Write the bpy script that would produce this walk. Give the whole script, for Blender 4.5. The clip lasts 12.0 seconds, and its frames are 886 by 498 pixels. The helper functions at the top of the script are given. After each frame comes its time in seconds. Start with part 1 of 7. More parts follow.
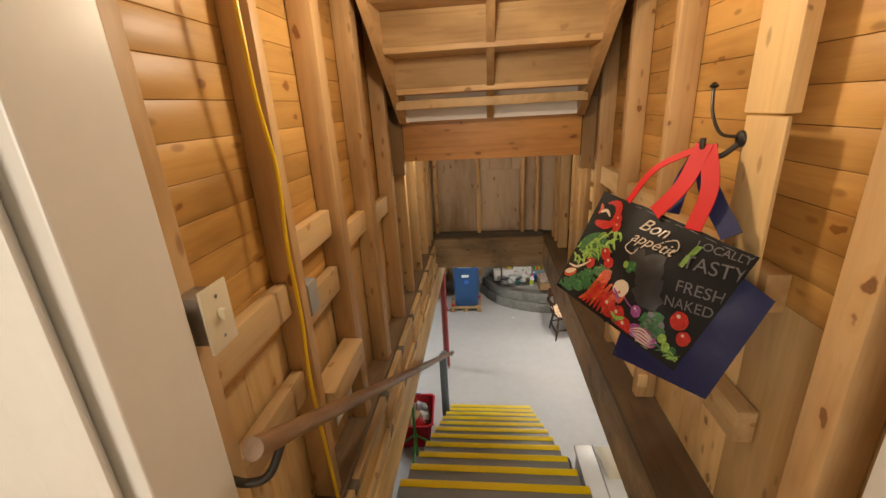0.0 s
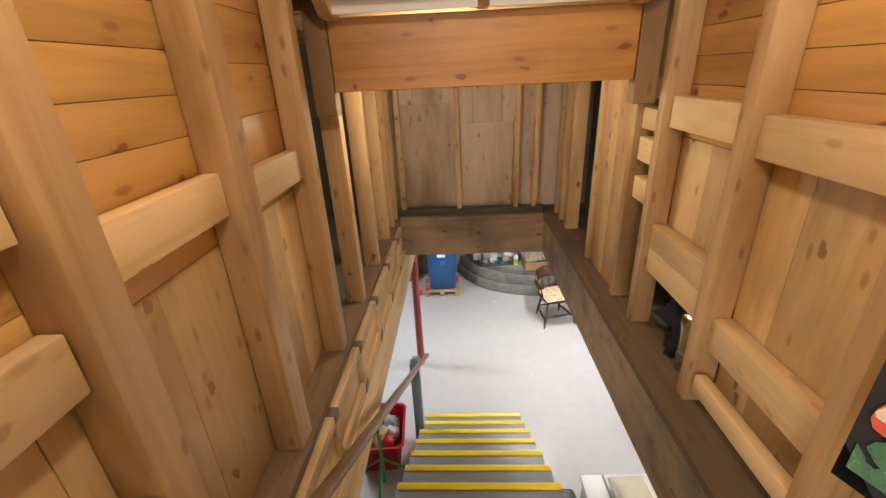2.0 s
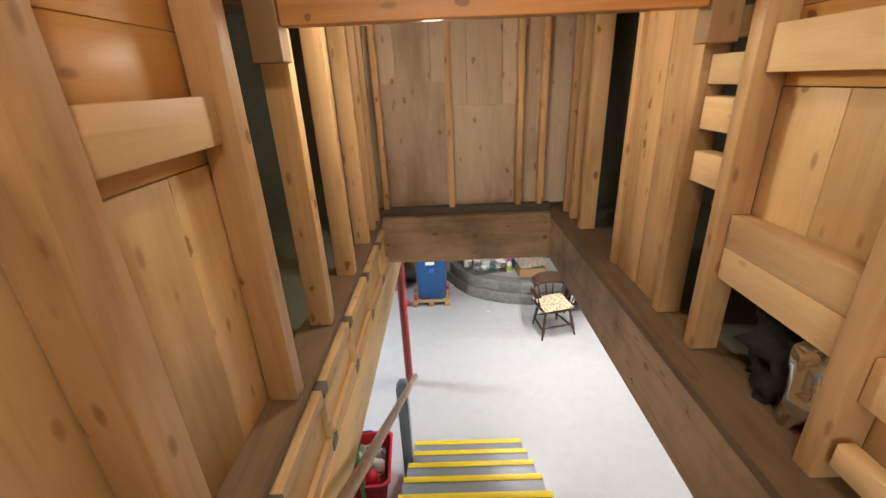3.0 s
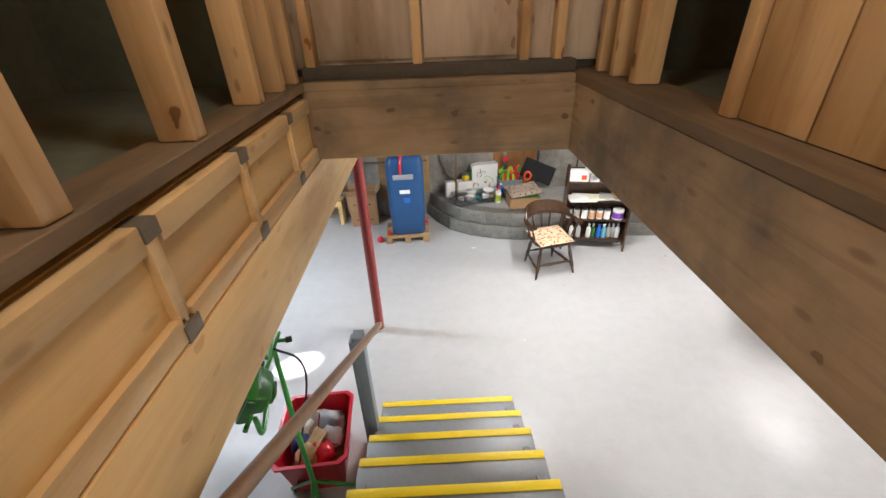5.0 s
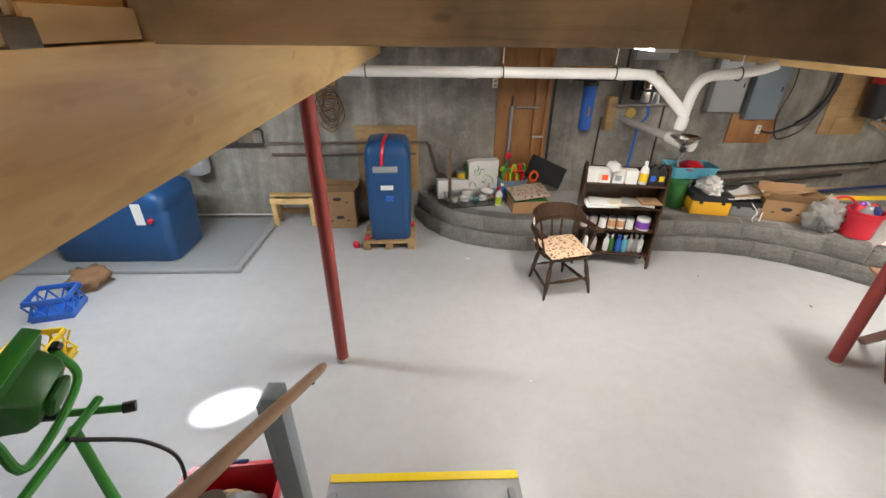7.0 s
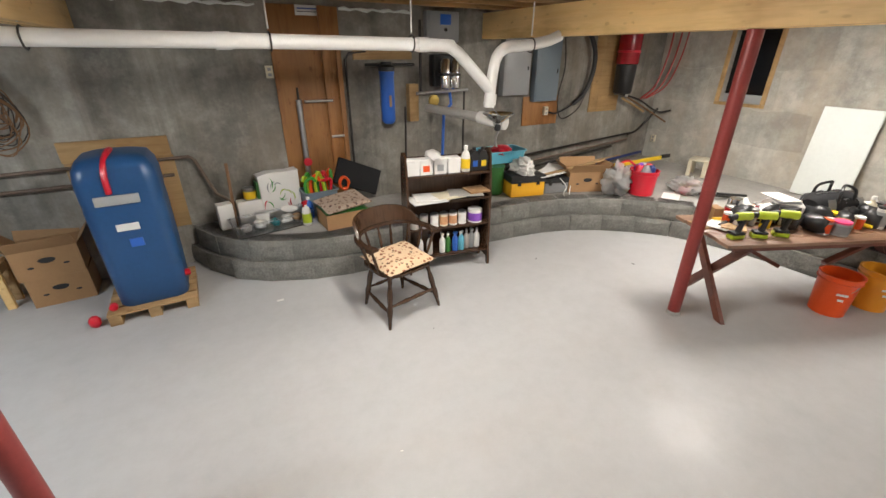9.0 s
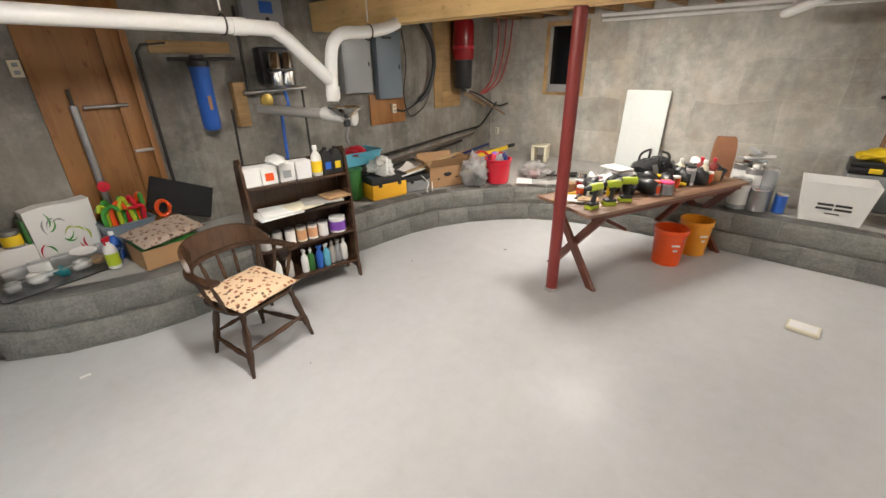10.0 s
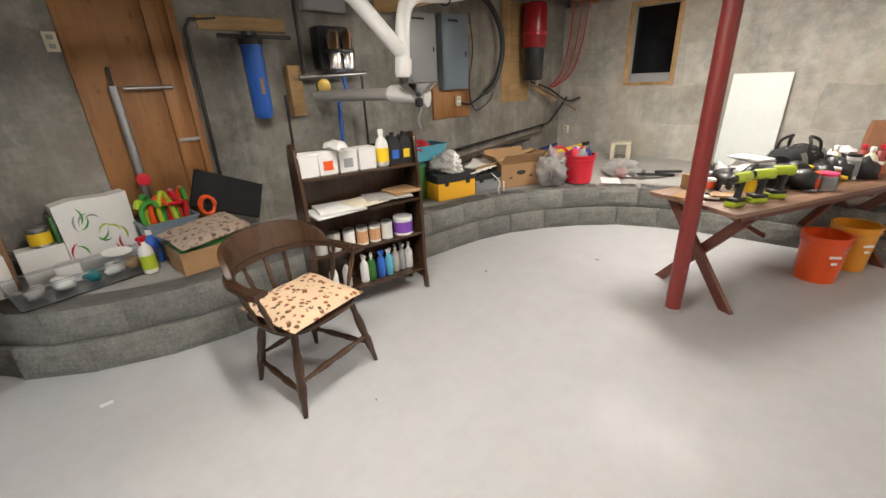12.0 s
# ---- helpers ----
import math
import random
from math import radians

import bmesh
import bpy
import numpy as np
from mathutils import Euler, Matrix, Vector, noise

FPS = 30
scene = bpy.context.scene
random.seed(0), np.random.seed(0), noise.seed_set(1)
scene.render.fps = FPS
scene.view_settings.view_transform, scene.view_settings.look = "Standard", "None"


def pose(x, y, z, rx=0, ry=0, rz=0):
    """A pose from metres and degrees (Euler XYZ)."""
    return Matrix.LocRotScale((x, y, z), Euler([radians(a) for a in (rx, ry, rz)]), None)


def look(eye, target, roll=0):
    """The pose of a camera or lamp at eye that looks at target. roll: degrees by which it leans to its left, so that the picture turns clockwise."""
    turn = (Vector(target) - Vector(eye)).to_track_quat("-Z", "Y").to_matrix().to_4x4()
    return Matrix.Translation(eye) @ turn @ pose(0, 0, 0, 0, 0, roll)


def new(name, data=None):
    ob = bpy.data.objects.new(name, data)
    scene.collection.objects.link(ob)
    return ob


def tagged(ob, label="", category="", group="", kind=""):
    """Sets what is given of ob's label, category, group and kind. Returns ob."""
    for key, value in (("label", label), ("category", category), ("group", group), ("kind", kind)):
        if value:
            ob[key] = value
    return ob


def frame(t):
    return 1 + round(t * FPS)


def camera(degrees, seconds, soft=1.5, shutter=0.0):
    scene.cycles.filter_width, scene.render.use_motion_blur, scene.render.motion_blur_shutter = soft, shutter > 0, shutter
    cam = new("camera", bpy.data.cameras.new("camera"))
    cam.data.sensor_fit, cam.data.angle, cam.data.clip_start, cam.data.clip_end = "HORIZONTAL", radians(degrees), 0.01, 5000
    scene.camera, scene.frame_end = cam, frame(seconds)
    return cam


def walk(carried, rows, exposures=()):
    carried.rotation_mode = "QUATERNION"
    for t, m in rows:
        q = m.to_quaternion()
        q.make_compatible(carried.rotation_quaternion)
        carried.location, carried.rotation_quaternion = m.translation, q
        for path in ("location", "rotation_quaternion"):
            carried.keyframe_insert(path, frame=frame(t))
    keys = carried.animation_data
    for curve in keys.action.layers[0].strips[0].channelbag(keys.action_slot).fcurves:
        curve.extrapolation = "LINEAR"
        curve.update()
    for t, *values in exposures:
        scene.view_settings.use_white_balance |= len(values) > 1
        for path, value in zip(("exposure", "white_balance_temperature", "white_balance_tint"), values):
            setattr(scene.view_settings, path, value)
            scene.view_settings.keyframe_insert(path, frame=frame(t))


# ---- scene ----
cam = camera(94.3, 12.0)
PATH = [
    (0, (0.431, 0.392, 4.21), (0.221, 2.269, 3.554), -3.2),
    (0.5, (0.416, 0.672, 4.161), (0.324, 2.537, 3.443), -2.7),
    (1, (0.361, 0.968, 4.147), (0.321, 2.814, 3.379), -2.0),
    (1.5, (0.349, 1.207, 4.062), (0.27, 3.044, 3.276), -1.9),
    (2, (0.376, 1.459, 3.922), (0.281, 3.294, 3.132), -2.7),
    (2.5, (0.318, 1.699, 3.803), (0.303, 3.553, 3.054), -3.3),
    (2.7, (0.321, 1.792, 3.766), (0.291, 3.644, 3.014), -2.7),
    (4.3, (0.374, 2.475, 3.349), (0.342, 4.291, 2.512), -2.2),
    (4.5, (0.38, 2.57, 3.265), (0.326, 4.37, 2.394), -1.7),
    (5, (0.409, 2.773, 3.085), (0.437, 4.5, 2.077), -2.0),
    (5.5, (0.424, 2.988, 2.945), (0.444, 4.7, 1.912), -1.0),
    (6, (0.483, 3.222, 2.773), (0.465, 4.954, 1.774), -0.1),
    (6.5, (0.493, 3.444, 2.639), (0.534, 5.197, 1.677), 0.1),
    (6.7, (0.479, 3.522, 2.601), (0.529, 5.274, 1.637), 0.5),
    (8.3, (0.583, 4.265, 2.229), (0.93, 6.023, 1.34), -0.4),
    (8.5, (0.63, 4.342, 2.183), (1.08, 6.08, 1.302), -0.2),
    (9, (0.718, 4.507, 2.077), (1.585, 6.089, 1.213), 0.3),
    (9.5, (0.776, 4.657, 2.007), (1.938, 6.036, 1.142), 0.5),
    (10, (0.899, 4.8, 1.879), (2.271, 6.001, 1.057), -0.9),
    (10.5, (0.971, 4.921, 1.808), (2.59, 5.78, 1.008), -0.7),
    (11, (0.999, 5.082, 1.736), (2.741, 5.748, 1.014), -1.2),
    (11.5, (1.052, 5.239, 1.656), (2.68, 6.152, 0.937), -1.4),
    (12, (1.102, 5.463, 1.569), (2.363, 6.816, 0.81), -2.4),
]
EXPOSURES = [(0.0, -0.1, 6850, 10), (0.5, 0.2, 7000, 10), (1.0, 0.34, 6750, 10), (2.0, 0.5, 6200, 10), (2.7, 0.6, 6100, 10), (4.5, 0.6, 6000, 10), (5.5, 0.4, 6100, 10), (6.5, 0.2, 6300, 10), (8.5, -0.02, 6450, 10), (9.0, 0.12, 6450, 10), (12.0, 0.1, 6450, 10)]
walk(cam, [(t, look(eye, target, roll)) for t, eye, target, roll in PATH], EXPOSURES)

# ---- light ----
scene.view_settings.exposure = 0.0
world = bpy.data.worlds.new("world")
scene.world = world
world.use_nodes = True
world.node_tree.nodes["Background"].inputs[0].default_value = (0.5, 0.6, 0.8, 1)
world.node_tree.nodes["Background"].inputs[1].default_value = 0.02


def lamp(name, kind, m, energy, colour, size=0.1, size_y=0.0):
    data = bpy.data.lights.new(name, kind)
    data.energy, data.color = energy, colour
    if kind == "AREA":
        data.size = size
        if size_y:
            data.shape, data.size_y = "RECTANGLE", size_y
    else:
        data.shadow_soft_size = size
    ob = new(name, data)
    ob.matrix_world = m
    return ob


WARM, COOL, NEUTRAL = (1.0, 0.83, 0.62), (0.92, 0.96, 1.0), (1.0, 0.93, 0.84)
lamp("stair_bulb_light", "POINT", pose(0.40, 1.72, 4.55), 21, WARM, 0.06)
# unseen fill lamp, added to brighten the lower stairwell
lamp("lower_fill_light", "POINT", pose(0.3, 3.5, 3.92), 12.5, (1.0, 0.88, 0.68), 0.08)
lamp("hall_light", "AREA", look((-0.4, -1.4, 4.25), (0.75, 2.2, 3.5)), 37, (1.0, 0.9, 0.77), 1.0)
beam = lamp("work_light_beam", "SPOT", look((-0.46, 4.52, 1.7), (-1.05, 5.84, 0.0)) @ Matrix.Diagonal((1.55, 0.72, 1.0, 1.0)), 900, COOL, 0.03)
beam.data.spot_size, beam.data.spot_blend = radians(8.5), 0.25
# twin-tube shop lights: x, y, z, turn, watts, colour
# the last entry is unseen, added to brighten the girder by the stair
TUBES = [(5.35, 6.56, 2.46, 90, 43, NEUTRAL), (1.70, 6.55, 2.46, 90, 26, NEUTRAL), (-2.3, 6.7, 2.46, 0, 34, COOL), (6.0, 1.2, 2.46, 90, 46, NEUTRAL), (3.1, 1.6, 2.46, 90, 22, NEUTRAL)]
for tx, ty, tz, ta, tw, tc in TUBES:
    lamp("tube_light", "AREA", pose(tx, ty, tz - 0.05, 0, 0, ta), tw, tc, 1.15, 0.12 if tx < 0 else 0.3)

# ---- materials ----


class Nodes:
    """Small builder for one procedural material."""

    def __init__(self, name, rough=0.6, metal=0.0):
        self.mat = bpy.data.materials.new(name)
        self.mat.use_nodes = True
        self.tree = self.mat.node_tree
        self.out = self.tree.nodes["Principled BSDF"]
        self.out.inputs["Roughness"].default_value = rough
        self.out.inputs["Metallic"].default_value = metal
        self.pos = self.add("ShaderNodeTexCoord").outputs["Object"]

    def add(self, kind, **values):
        node = self.tree.nodes.new(kind)
        for key, value in values.items():
            node.inputs[key].default_value = value
        return node

    def link(self, a, b):
        self.tree.links.new(a, b)

    def scaled(self, scale, turn=(0, 0, 0)):
        node = self.add("ShaderNodeMapping", Scale=scale, Rotation=turn)
        self.link(self.pos, node.inputs["Vector"])
        return node.outputs["Vector"]

    def noise(self, scale, detail=3.0, vector=None, rough=0.6, distortion=0.0):
        node = self.add("ShaderNodeTexNoise", Scale=scale, Detail=detail, Roughness=rough, Distortion=distortion)
        self.link(vector or self.pos, node.inputs["Vector"])
        return node.outputs["Fac"]

    def ramp(self, fac, stops):
        node = self.add("ShaderNodeValToRGB")
        el = node.color_ramp.elements
        while len(el) < len(stops):
            el.new(0.5)
        for e, (p, c) in zip(el, stops):
            e.position = p
            e.color = (*c, 1) if len(c) == 3 else c
        self.link(fac, node.inputs["Fac"])
        return node.outputs["Color"]

    def mix(self, fac, a, b, kind="MIX"):
        node = self.tree.nodes.new("ShaderNodeMix")
        node.data_type, node.blend_type = "RGBA", kind
        for k, v in ((0, fac), (6, a), (7, b)):
            if isinstance(v, bpy.types.NodeSocket):
                self.link(v, node.inputs[k])
            else:
                node.inputs[k].default_value = v if k == 0 else (*v, 1)
        return node.outputs[2]

    def colour(self, c):
        self.link(c, self.out.inputs["Base Color"])

    def bump(self, fac, strength=0.3, distance=0.01):
        node = self.add("ShaderNodeBump", Strength=strength, Distance=distance)
        self.link(fac, node.inputs["Height"])
        self.link(node.outputs["Normal"], self.out.inputs["Normal"])


def shade(c, k):
    return tuple(min(1.0, v * k) for v in c)


def wood(name, light, dark, axis="z", rough=0.55, knots=0.5, stain=0.0, fine=9.0):
    """Sawn wood: grain along the axis, knots, each piece of a tone of its own."""
    n = Nodes(name, rough)
    along = {"x": (0.5, fine, fine), "y": (fine, 0.5, fine), "z": (fine, fine, 0.5)}[axis]
    info = n.add("ShaderNodeObjectInfo").outputs["Random"]
    island = n.add("ShaderNodeNewGeometry").outputs["Random Per Island"]
    grain = n.noise(2.2, 4, n.scaled(along), 0.6, 1.2)
    fibre = n.noise(9.0, 3, n.scaled(tuple(3 * a for a in along)), 0.6)
    c = n.ramp(grain, [(0.22, dark), (0.5, light), (0.8, shade(light, 1.08))])
    c = n.mix(0.14, c, n.ramp(fibre, [(0.3, shade(dark, 0.8)), (0.7, light)]))
    c = n.mix(1.0, c, n.ramp(info, [(0.0, (0.8, 0.76, 0.72)), (1.0, (1.1, 1.08, 1.04))]), "MULTIPLY")
    c = n.mix(1.0, c, n.ramp(island, [(0.0, (0.86, 0.84, 0.82)), (1.0, (1.08, 1.06, 1.04))]), "MULTIPLY")
    cloud = n.noise(3.2, 4, n.scaled(tuple(0.3 if a < 1 else 1.0 for a in along)), 0.6)
    c = n.mix(1.0, c, n.ramp(cloud, [(0.32, (0.66, 0.59, 0.5)), (0.5, (1, 1, 1)), (0.7, (1.14, 1.12, 1.08))]), "MULTIPLY")
    if knots:
        pin = n.add("ShaderNodeTexVoronoi", Scale=1.0, Randomness=1.0)
        n.link(n.scaled({"x": (6.0, 15, 15), "y": (15, 6.0, 15), "z": (15, 15, 6.0)}[axis]), pin.inputs["Vector"])
        tick = n.ramp(pin.outputs["Distance"], [(0.0, (1, 1, 1)), (0.1, (0.75, 0.75, 0.75)), (0.17, (0, 0, 0))])
        c = n.mix(n.mix(1.0, tick, (knots * 0.8, knots * 0.8, knots * 0.8), "MULTIPLY"), c, (dark[0] * 0.36, dark[1] * 0.24, dark[2] * 0.2))
        flat = {"x": (5.0, 8.5, 8.5), "y": (8.5, 5.0, 8.5), "z": (8.5, 8.5, 5.0)}[axis]
        cell = n.add("ShaderNodeTexVoronoi", Scale=1.0, Randomness=1.0)
        wob = n.add("ShaderNodeVectorMath")
        wob.operation = "ADD"
        n.link(n.scaled(flat), wob.inputs[0])
        off = n.add("ShaderNodeCombineXYZ")
        for k in range(3):
            n.link(info, off.inputs[k])
        far = n.add("ShaderNodeVectorMath")
        far.operation = "SCALE"
        far.inputs[3].default_value = 37.0
        n.link(off.outputs["Vector"], far.inputs[0])
        n.link(far.outputs["Vector"], wob.inputs[1])
        jag = n.add("ShaderNodeTexNoise", Scale=22.0, Detail=2.0)
        n.link(n.pos, jag.inputs["Vector"])
        less = n.add("ShaderNodeVectorMath")
        less.operation = "MULTIPLY_ADD"
        less.inputs[1].default_value = (0.3, 0.3, 0.3)
        n.link(jag.outputs["Color"], less.inputs[0])
        n.link(wob.outputs["Vector"], less.inputs[2])
        n.link(less.outputs["Vector"], cell.inputs["Vector"])
        halo = n.ramp(cell.outputs["Distance"], [(0.08, (0.4, 0.4, 0.4)), (0.26, (0, 0, 0))])
        c = n.mix(n.mix(1.0, halo, (knots, knots, knots), "MULTIPLY"), c, (dark[0] * 0.95, dark[1] * 0.75, dark[2] * 0.5))
        spot = n.ramp(cell.outputs["Distance"], [(0.0, (1, 1, 1)), (0.06, (0.85, 0.85, 0.85)), (0.095, (0.95, 0.95, 0.95)), (0.125, (0, 0, 0))])
        c = n.mix(n.mix(1.0, spot, (knots, knots, knots), "MULTIPLY"), c, (dark[0] * 0.3, dark[1] * 0.17, dark[2] * 0.12))
    if stain:
        blot = n.ramp(n.noise(2.4, 5), [(0.42, (0, 0, 0)), (0.68, (1, 1, 1))])
        c = n.mix(n.mix(1.0, blot, (stain, stain, stain), "MULTIPLY"), c, (0.09, 0.075, 0.06))
    n.colour(c)
    n.bump(grain, 0.15, 0.003)
    return n.mat


def plain(name, c, rough=0.5, metal=0.0, vary=0.12, scale=6.0, bump=0.05, clear=0.0):
    """Paint, plastic, cloth or metal with a little dirt and relief."""
    n = Nodes(name, rough, metal)
    big = n.noise(scale, 4)
    n.colour(n.mix(0.6, n.ramp(big, [(0.3, shade(c, 1 - vary)), (0.7, shade(c, 1 + vary))]), n.ramp(n.noise(scale * 9, 2), [(0.3, shade(c, 1 - vary / 2)), (0.7, shade(c, 1 + vary / 2))])))
    if bump:
        n.bump(n.noise(scale * 14, 3), bump, 0.003)
    if clear:
        n.out.inputs["Coat Weight"].default_value = clear
    return n.mat


def concrete_wall(name, k, tint, marks):
    """Poured concrete: blotches, water runs, faint shuttering panels."""
    n = Nodes(name, 0.88)
    low, mid, high = (shade(tint, k * v) for v in ((0.5, 1.0, 1.42) if marks else (0.34, 1.0, 1.95)))
    blot = n.noise(0.8 if marks else 1.1, 7, None, 0.62)
    runs = n.noise(1.0, 5, n.scaled((2.4, 2.4, 0.24)), 0.62, 0.6)
    c = n.ramp(blot, [(0.36, low), (0.5, mid), (0.63, high)])
    c = n.mix(0.25 if marks else 0.66, c, n.ramp(runs, [(0.36, low), (0.5, mid), (0.64, high)]))
    c = n.mix(0.12, c, n.ramp(n.noise(26, 4), [(0.3, low), (0.7, high)]))
    c = n.mix(0.3 if marks else 0.22, c, n.ramp(n.noise(4.5, 6, None, 0.7), [(0.4, low), (0.52, mid), (0.6, high)]))
    rust = n.ramp(n.noise(1.9, 6, n.scaled((1.0, 1.0, 0.6)), 0.65), [(0.46, (0, 0, 0)), (0.66, (0.55, 0.55, 0.55))])
    c = n.mix(rust, c, shade((1.0, 0.82, 0.62), k * (0.95 if marks else 0.8)))
    panel = n.add("ShaderNodeTexBrick", Scale=1.0)
    for key, value in (("Color1", 0.39), ("Color2", 0.6), ("Mortar", 0.57)):
        panel.inputs[key].default_value = (value, value, value, 1)
    panel.inputs["Mortar Size"].default_value = 0.012
    panel.inputs["Mortar Smooth"].default_value = 1.0
    panel.inputs["Brick Width"].default_value = 0.95
    panel.inputs["Row Height"].default_value = 0.5
    apart = n.add("ShaderNodeSeparateXYZ")
    n.link(n.pos, apart.inputs[0])
    turned = n.add("ShaderNodeCombineXYZ")
    n.link(apart.outputs["Y" if marks else "X"], turned.inputs[0])
    n.link(apart.outputs["Z"], turned.inputs[1])
    sway = n.add("ShaderNodeVectorMath")
    sway.operation = "ADD"
    n.link(turned.outputs["Vector"], sway.inputs[0])
    wob = n.add("ShaderNodeTexNoise", Scale=1.7, Detail=3.0)
    n.link(n.pos, wob.inputs["Vector"])
    less = n.add("ShaderNodeVectorMath")
    less.operation = "SCALE"
    less.inputs[3].default_value = 0.22
    n.link(wob.outputs["Color"], less.inputs[0])
    n.link(less.outputs["Vector"], sway.inputs[1])
    n.link(sway.outputs["Vector"], panel.inputs["Vector"])
    c = n.mix(0.55 if marks else 0.12, c, n.mix(1.0, c, panel.outputs["Color"], "OVERLAY"))
    n.colour(c)
    n.bump(n.noise(10, 7), 0.3, 0.01)
    return n.mat


def epoxy_floor():
    n = Nodes("grey_floor_paint", 0.3)
    c = n.ramp(n.noise(0.7, 5), [(0.3, (0.44, 0.44, 0.44)), (0.7, (0.52, 0.52, 0.52))])
    spots = n.ramp(n.noise(7.0, 6, None, 0.7), [(0.3, (0.4, 0.4, 0.395)), (0.6, (0.5, 0.5, 0.5))])
    n.colour(n.mix(0.35, c, spots))
    r = n.ramp(n.noise(2.2, 5), [(0.3, (0.4, 0.4, 0.4)), (0.7, (0.55, 0.55, 0.55))])
    n.link(r, n.out.inputs["Roughness"])
    n.out.inputs["Coat Weight"].default_value = 0.1
    n.out.inputs["Specular IOR Level"].default_value = 0.28
    n.out.inputs["Coat Roughness"].default_value = 0.2
    n.bump(n.noise(3.5, 5), 0.06, 0.004)
    return n.mat


def block_face():
    n = Nodes("split_face_block", 0.92)
    info = n.add("ShaderNodeObjectInfo").outputs["Random"]
    c = n.ramp(n.noise(5.5, 6, None, 0.7), [(0.3, (0.14, 0.137, 0.126)), (0.55, (0.245, 0.24, 0.222)), (0.75, (0.39, 0.385, 0.36))])
    c = n.mix(0.3, c, n.ramp(n.noise(60, 3), [(0.35, (0.1, 0.1, 0.09)), (0.7, (0.36, 0.355, 0.33))]))
    n.colour(n.mix(1.0, c, n.ramp(info, [(0.0, (0.85, 0.85, 0.84)), (1.0, (1.12, 1.12, 1.1))]), "MULTIPLY"))
    n.bump(n.noise(22, 7, None, 0.7), 0.9, 0.02)
    return n.mat


def glass(name, tint=(1, 1, 1), rough=0.05):
    n = Nodes(name, rough)
    n.out.inputs["Base Color"].default_value = (*tint, 1)
    n.out.inputs["Transmission Weight"].default_value = 1.0
    n.out.inputs["IOR"].default_value = 1.3
    return n.mat


def glow(name, c, strength):
    n = Nodes(name)
    n.out.inputs["Base Color"].default_value = (*c, 1)
    n.out.inputs["Emission Color"].default_value = (*c, 1)
    n.out.inputs["Emission Strength"].default_value = strength
    return n.mat


PINE, PINE_D = (0.68, 0.42, 0.145), (0.53, 0.295, 0.085)
STUD, STUD_D = (0.67, 0.47, 0.25), (0.52, 0.32, 0.145)
M_STUD_Z = wood("stud_pine_upright", STUD, STUD_D, "z", 0.5, 0.85)
M_STUD_X = wood("stud_pine_cross", STUD, STUD_D, "x", 0.5, 0.7)
M_STUD_Y = wood("stud_pine_long", STUD, STUD_D, "y", 0.5, 0.7)
M_BOARD_Y = wood("pine_board_level", PINE, PINE_D, "y", 0.42, 0.8)
M_BOARD_Z = wood("pine_board_upright", (0.74, 0.55, 0.29), (0.62, 0.42, 0.19), "z", 0.5, 0.75)
M_BLOCK_Y = wood("pale_blocking", (0.74, 0.57, 0.33), (0.64, 0.45, 0.22), "y", 0.55, 0.5)
M_PALE_Z = wood("whitish_board", (0.64, 0.54, 0.43), (0.54, 0.43, 0.31), "z", 0.6, 0.7, 0.0, 5.0)
M_BEAM_X = wood("beam_orange", (0.62, 0.32, 0.095), (0.44, 0.2, 0.05), "x", 0.42, 0.7)
M_DARK_X = wood("stained_joist_cross", (0.4, 0.3, 0.19), (0.25, 0.175, 0.105), "x", 0.62, 0.75, 0.8)
M_DARK_Y = wood("stained_joist_long", (0.38, 0.285, 0.18), (0.24, 0.17, 0.1), "y", 0.62, 0.6, 0.85)
M_PLATE_Y = wood("dusty_plate", (0.22, 0.16, 0.1), (0.13, 0.09, 0.055), "y", 0.75, 0.2, 0.4)
M_LVL_Y = wood("girder_yellow", (0.86, 0.63, 0.3), (0.76, 0.51, 0.21), "y", 0.5, 0.35)
M_JOIST_X = wood("ceiling_joist", (0.40, 0.25, 0.11), (0.26, 0.145, 0.06), "x", 0.6, 0.5)
M_JOIST_Z = wood("brown_post", (0.30, 0.19, 0.09), (0.18, 0.105, 0.05), "z", 0.6, 0.5)
M_RAIL = wood("rail_wood", (0.25, 0.155, 0.085), (0.15, 0.085, 0.045), "y", 0.4, 0.2)
M_PLY_Z = wood("orange_plywood", (0.40, 0.195, 0.065), (0.28, 0.12, 0.035), "z", 0.55, 0.4, 0.12)
M_OSB = wood("pale_plywood", (0.5, 0.34, 0.16), (0.36, 0.22, 0.09), "x", 0.65, 0.3, 0.1)
M_TABLE = wood("red_brown_table", (0.17, 0.055, 0.035), (0.09, 0.026, 0.018), "x", 0.4, 0.1)
M_TABLE_TOP = wood("worn_table_top", (0.27, 0.165, 0.11), (0.15, 0.075, 0.05), "x", 0.45, 0.1)
M_DARKWOOD = wood("dark_stain", (0.066, 0.036, 0.021), (0.03, 0.015, 0.009), "z", 0.27, 0.0)
M_PALLET = wood("pallet_wood", (0.5, 0.35, 0.18), (0.36, 0.22, 0.1), "x", 0.7, 0.4)
# one concrete in two tones: north darkened for shade, east lightened for tube light
M_CONC = concrete_wall("shaded_grey_concrete", 0.255, (1.0, 0.945, 0.83), False)
M_CONC_E = concrete_wall("lit_beige_concrete", 0.44, (1.0, 0.965, 0.86), True)
M_FLOOR, M_BLOCKF = epoxy_floor(), block_face()
M_TAR = plain("black_sill_seal", (0.085, 0.072, 0.058), 0.9, 0, 0.3, 9, 0.2)
M_CAP = plain("ledge_concrete", (0.38, 0.37, 0.345), 0.85, 0, 0.22, 2.5, 0.4)
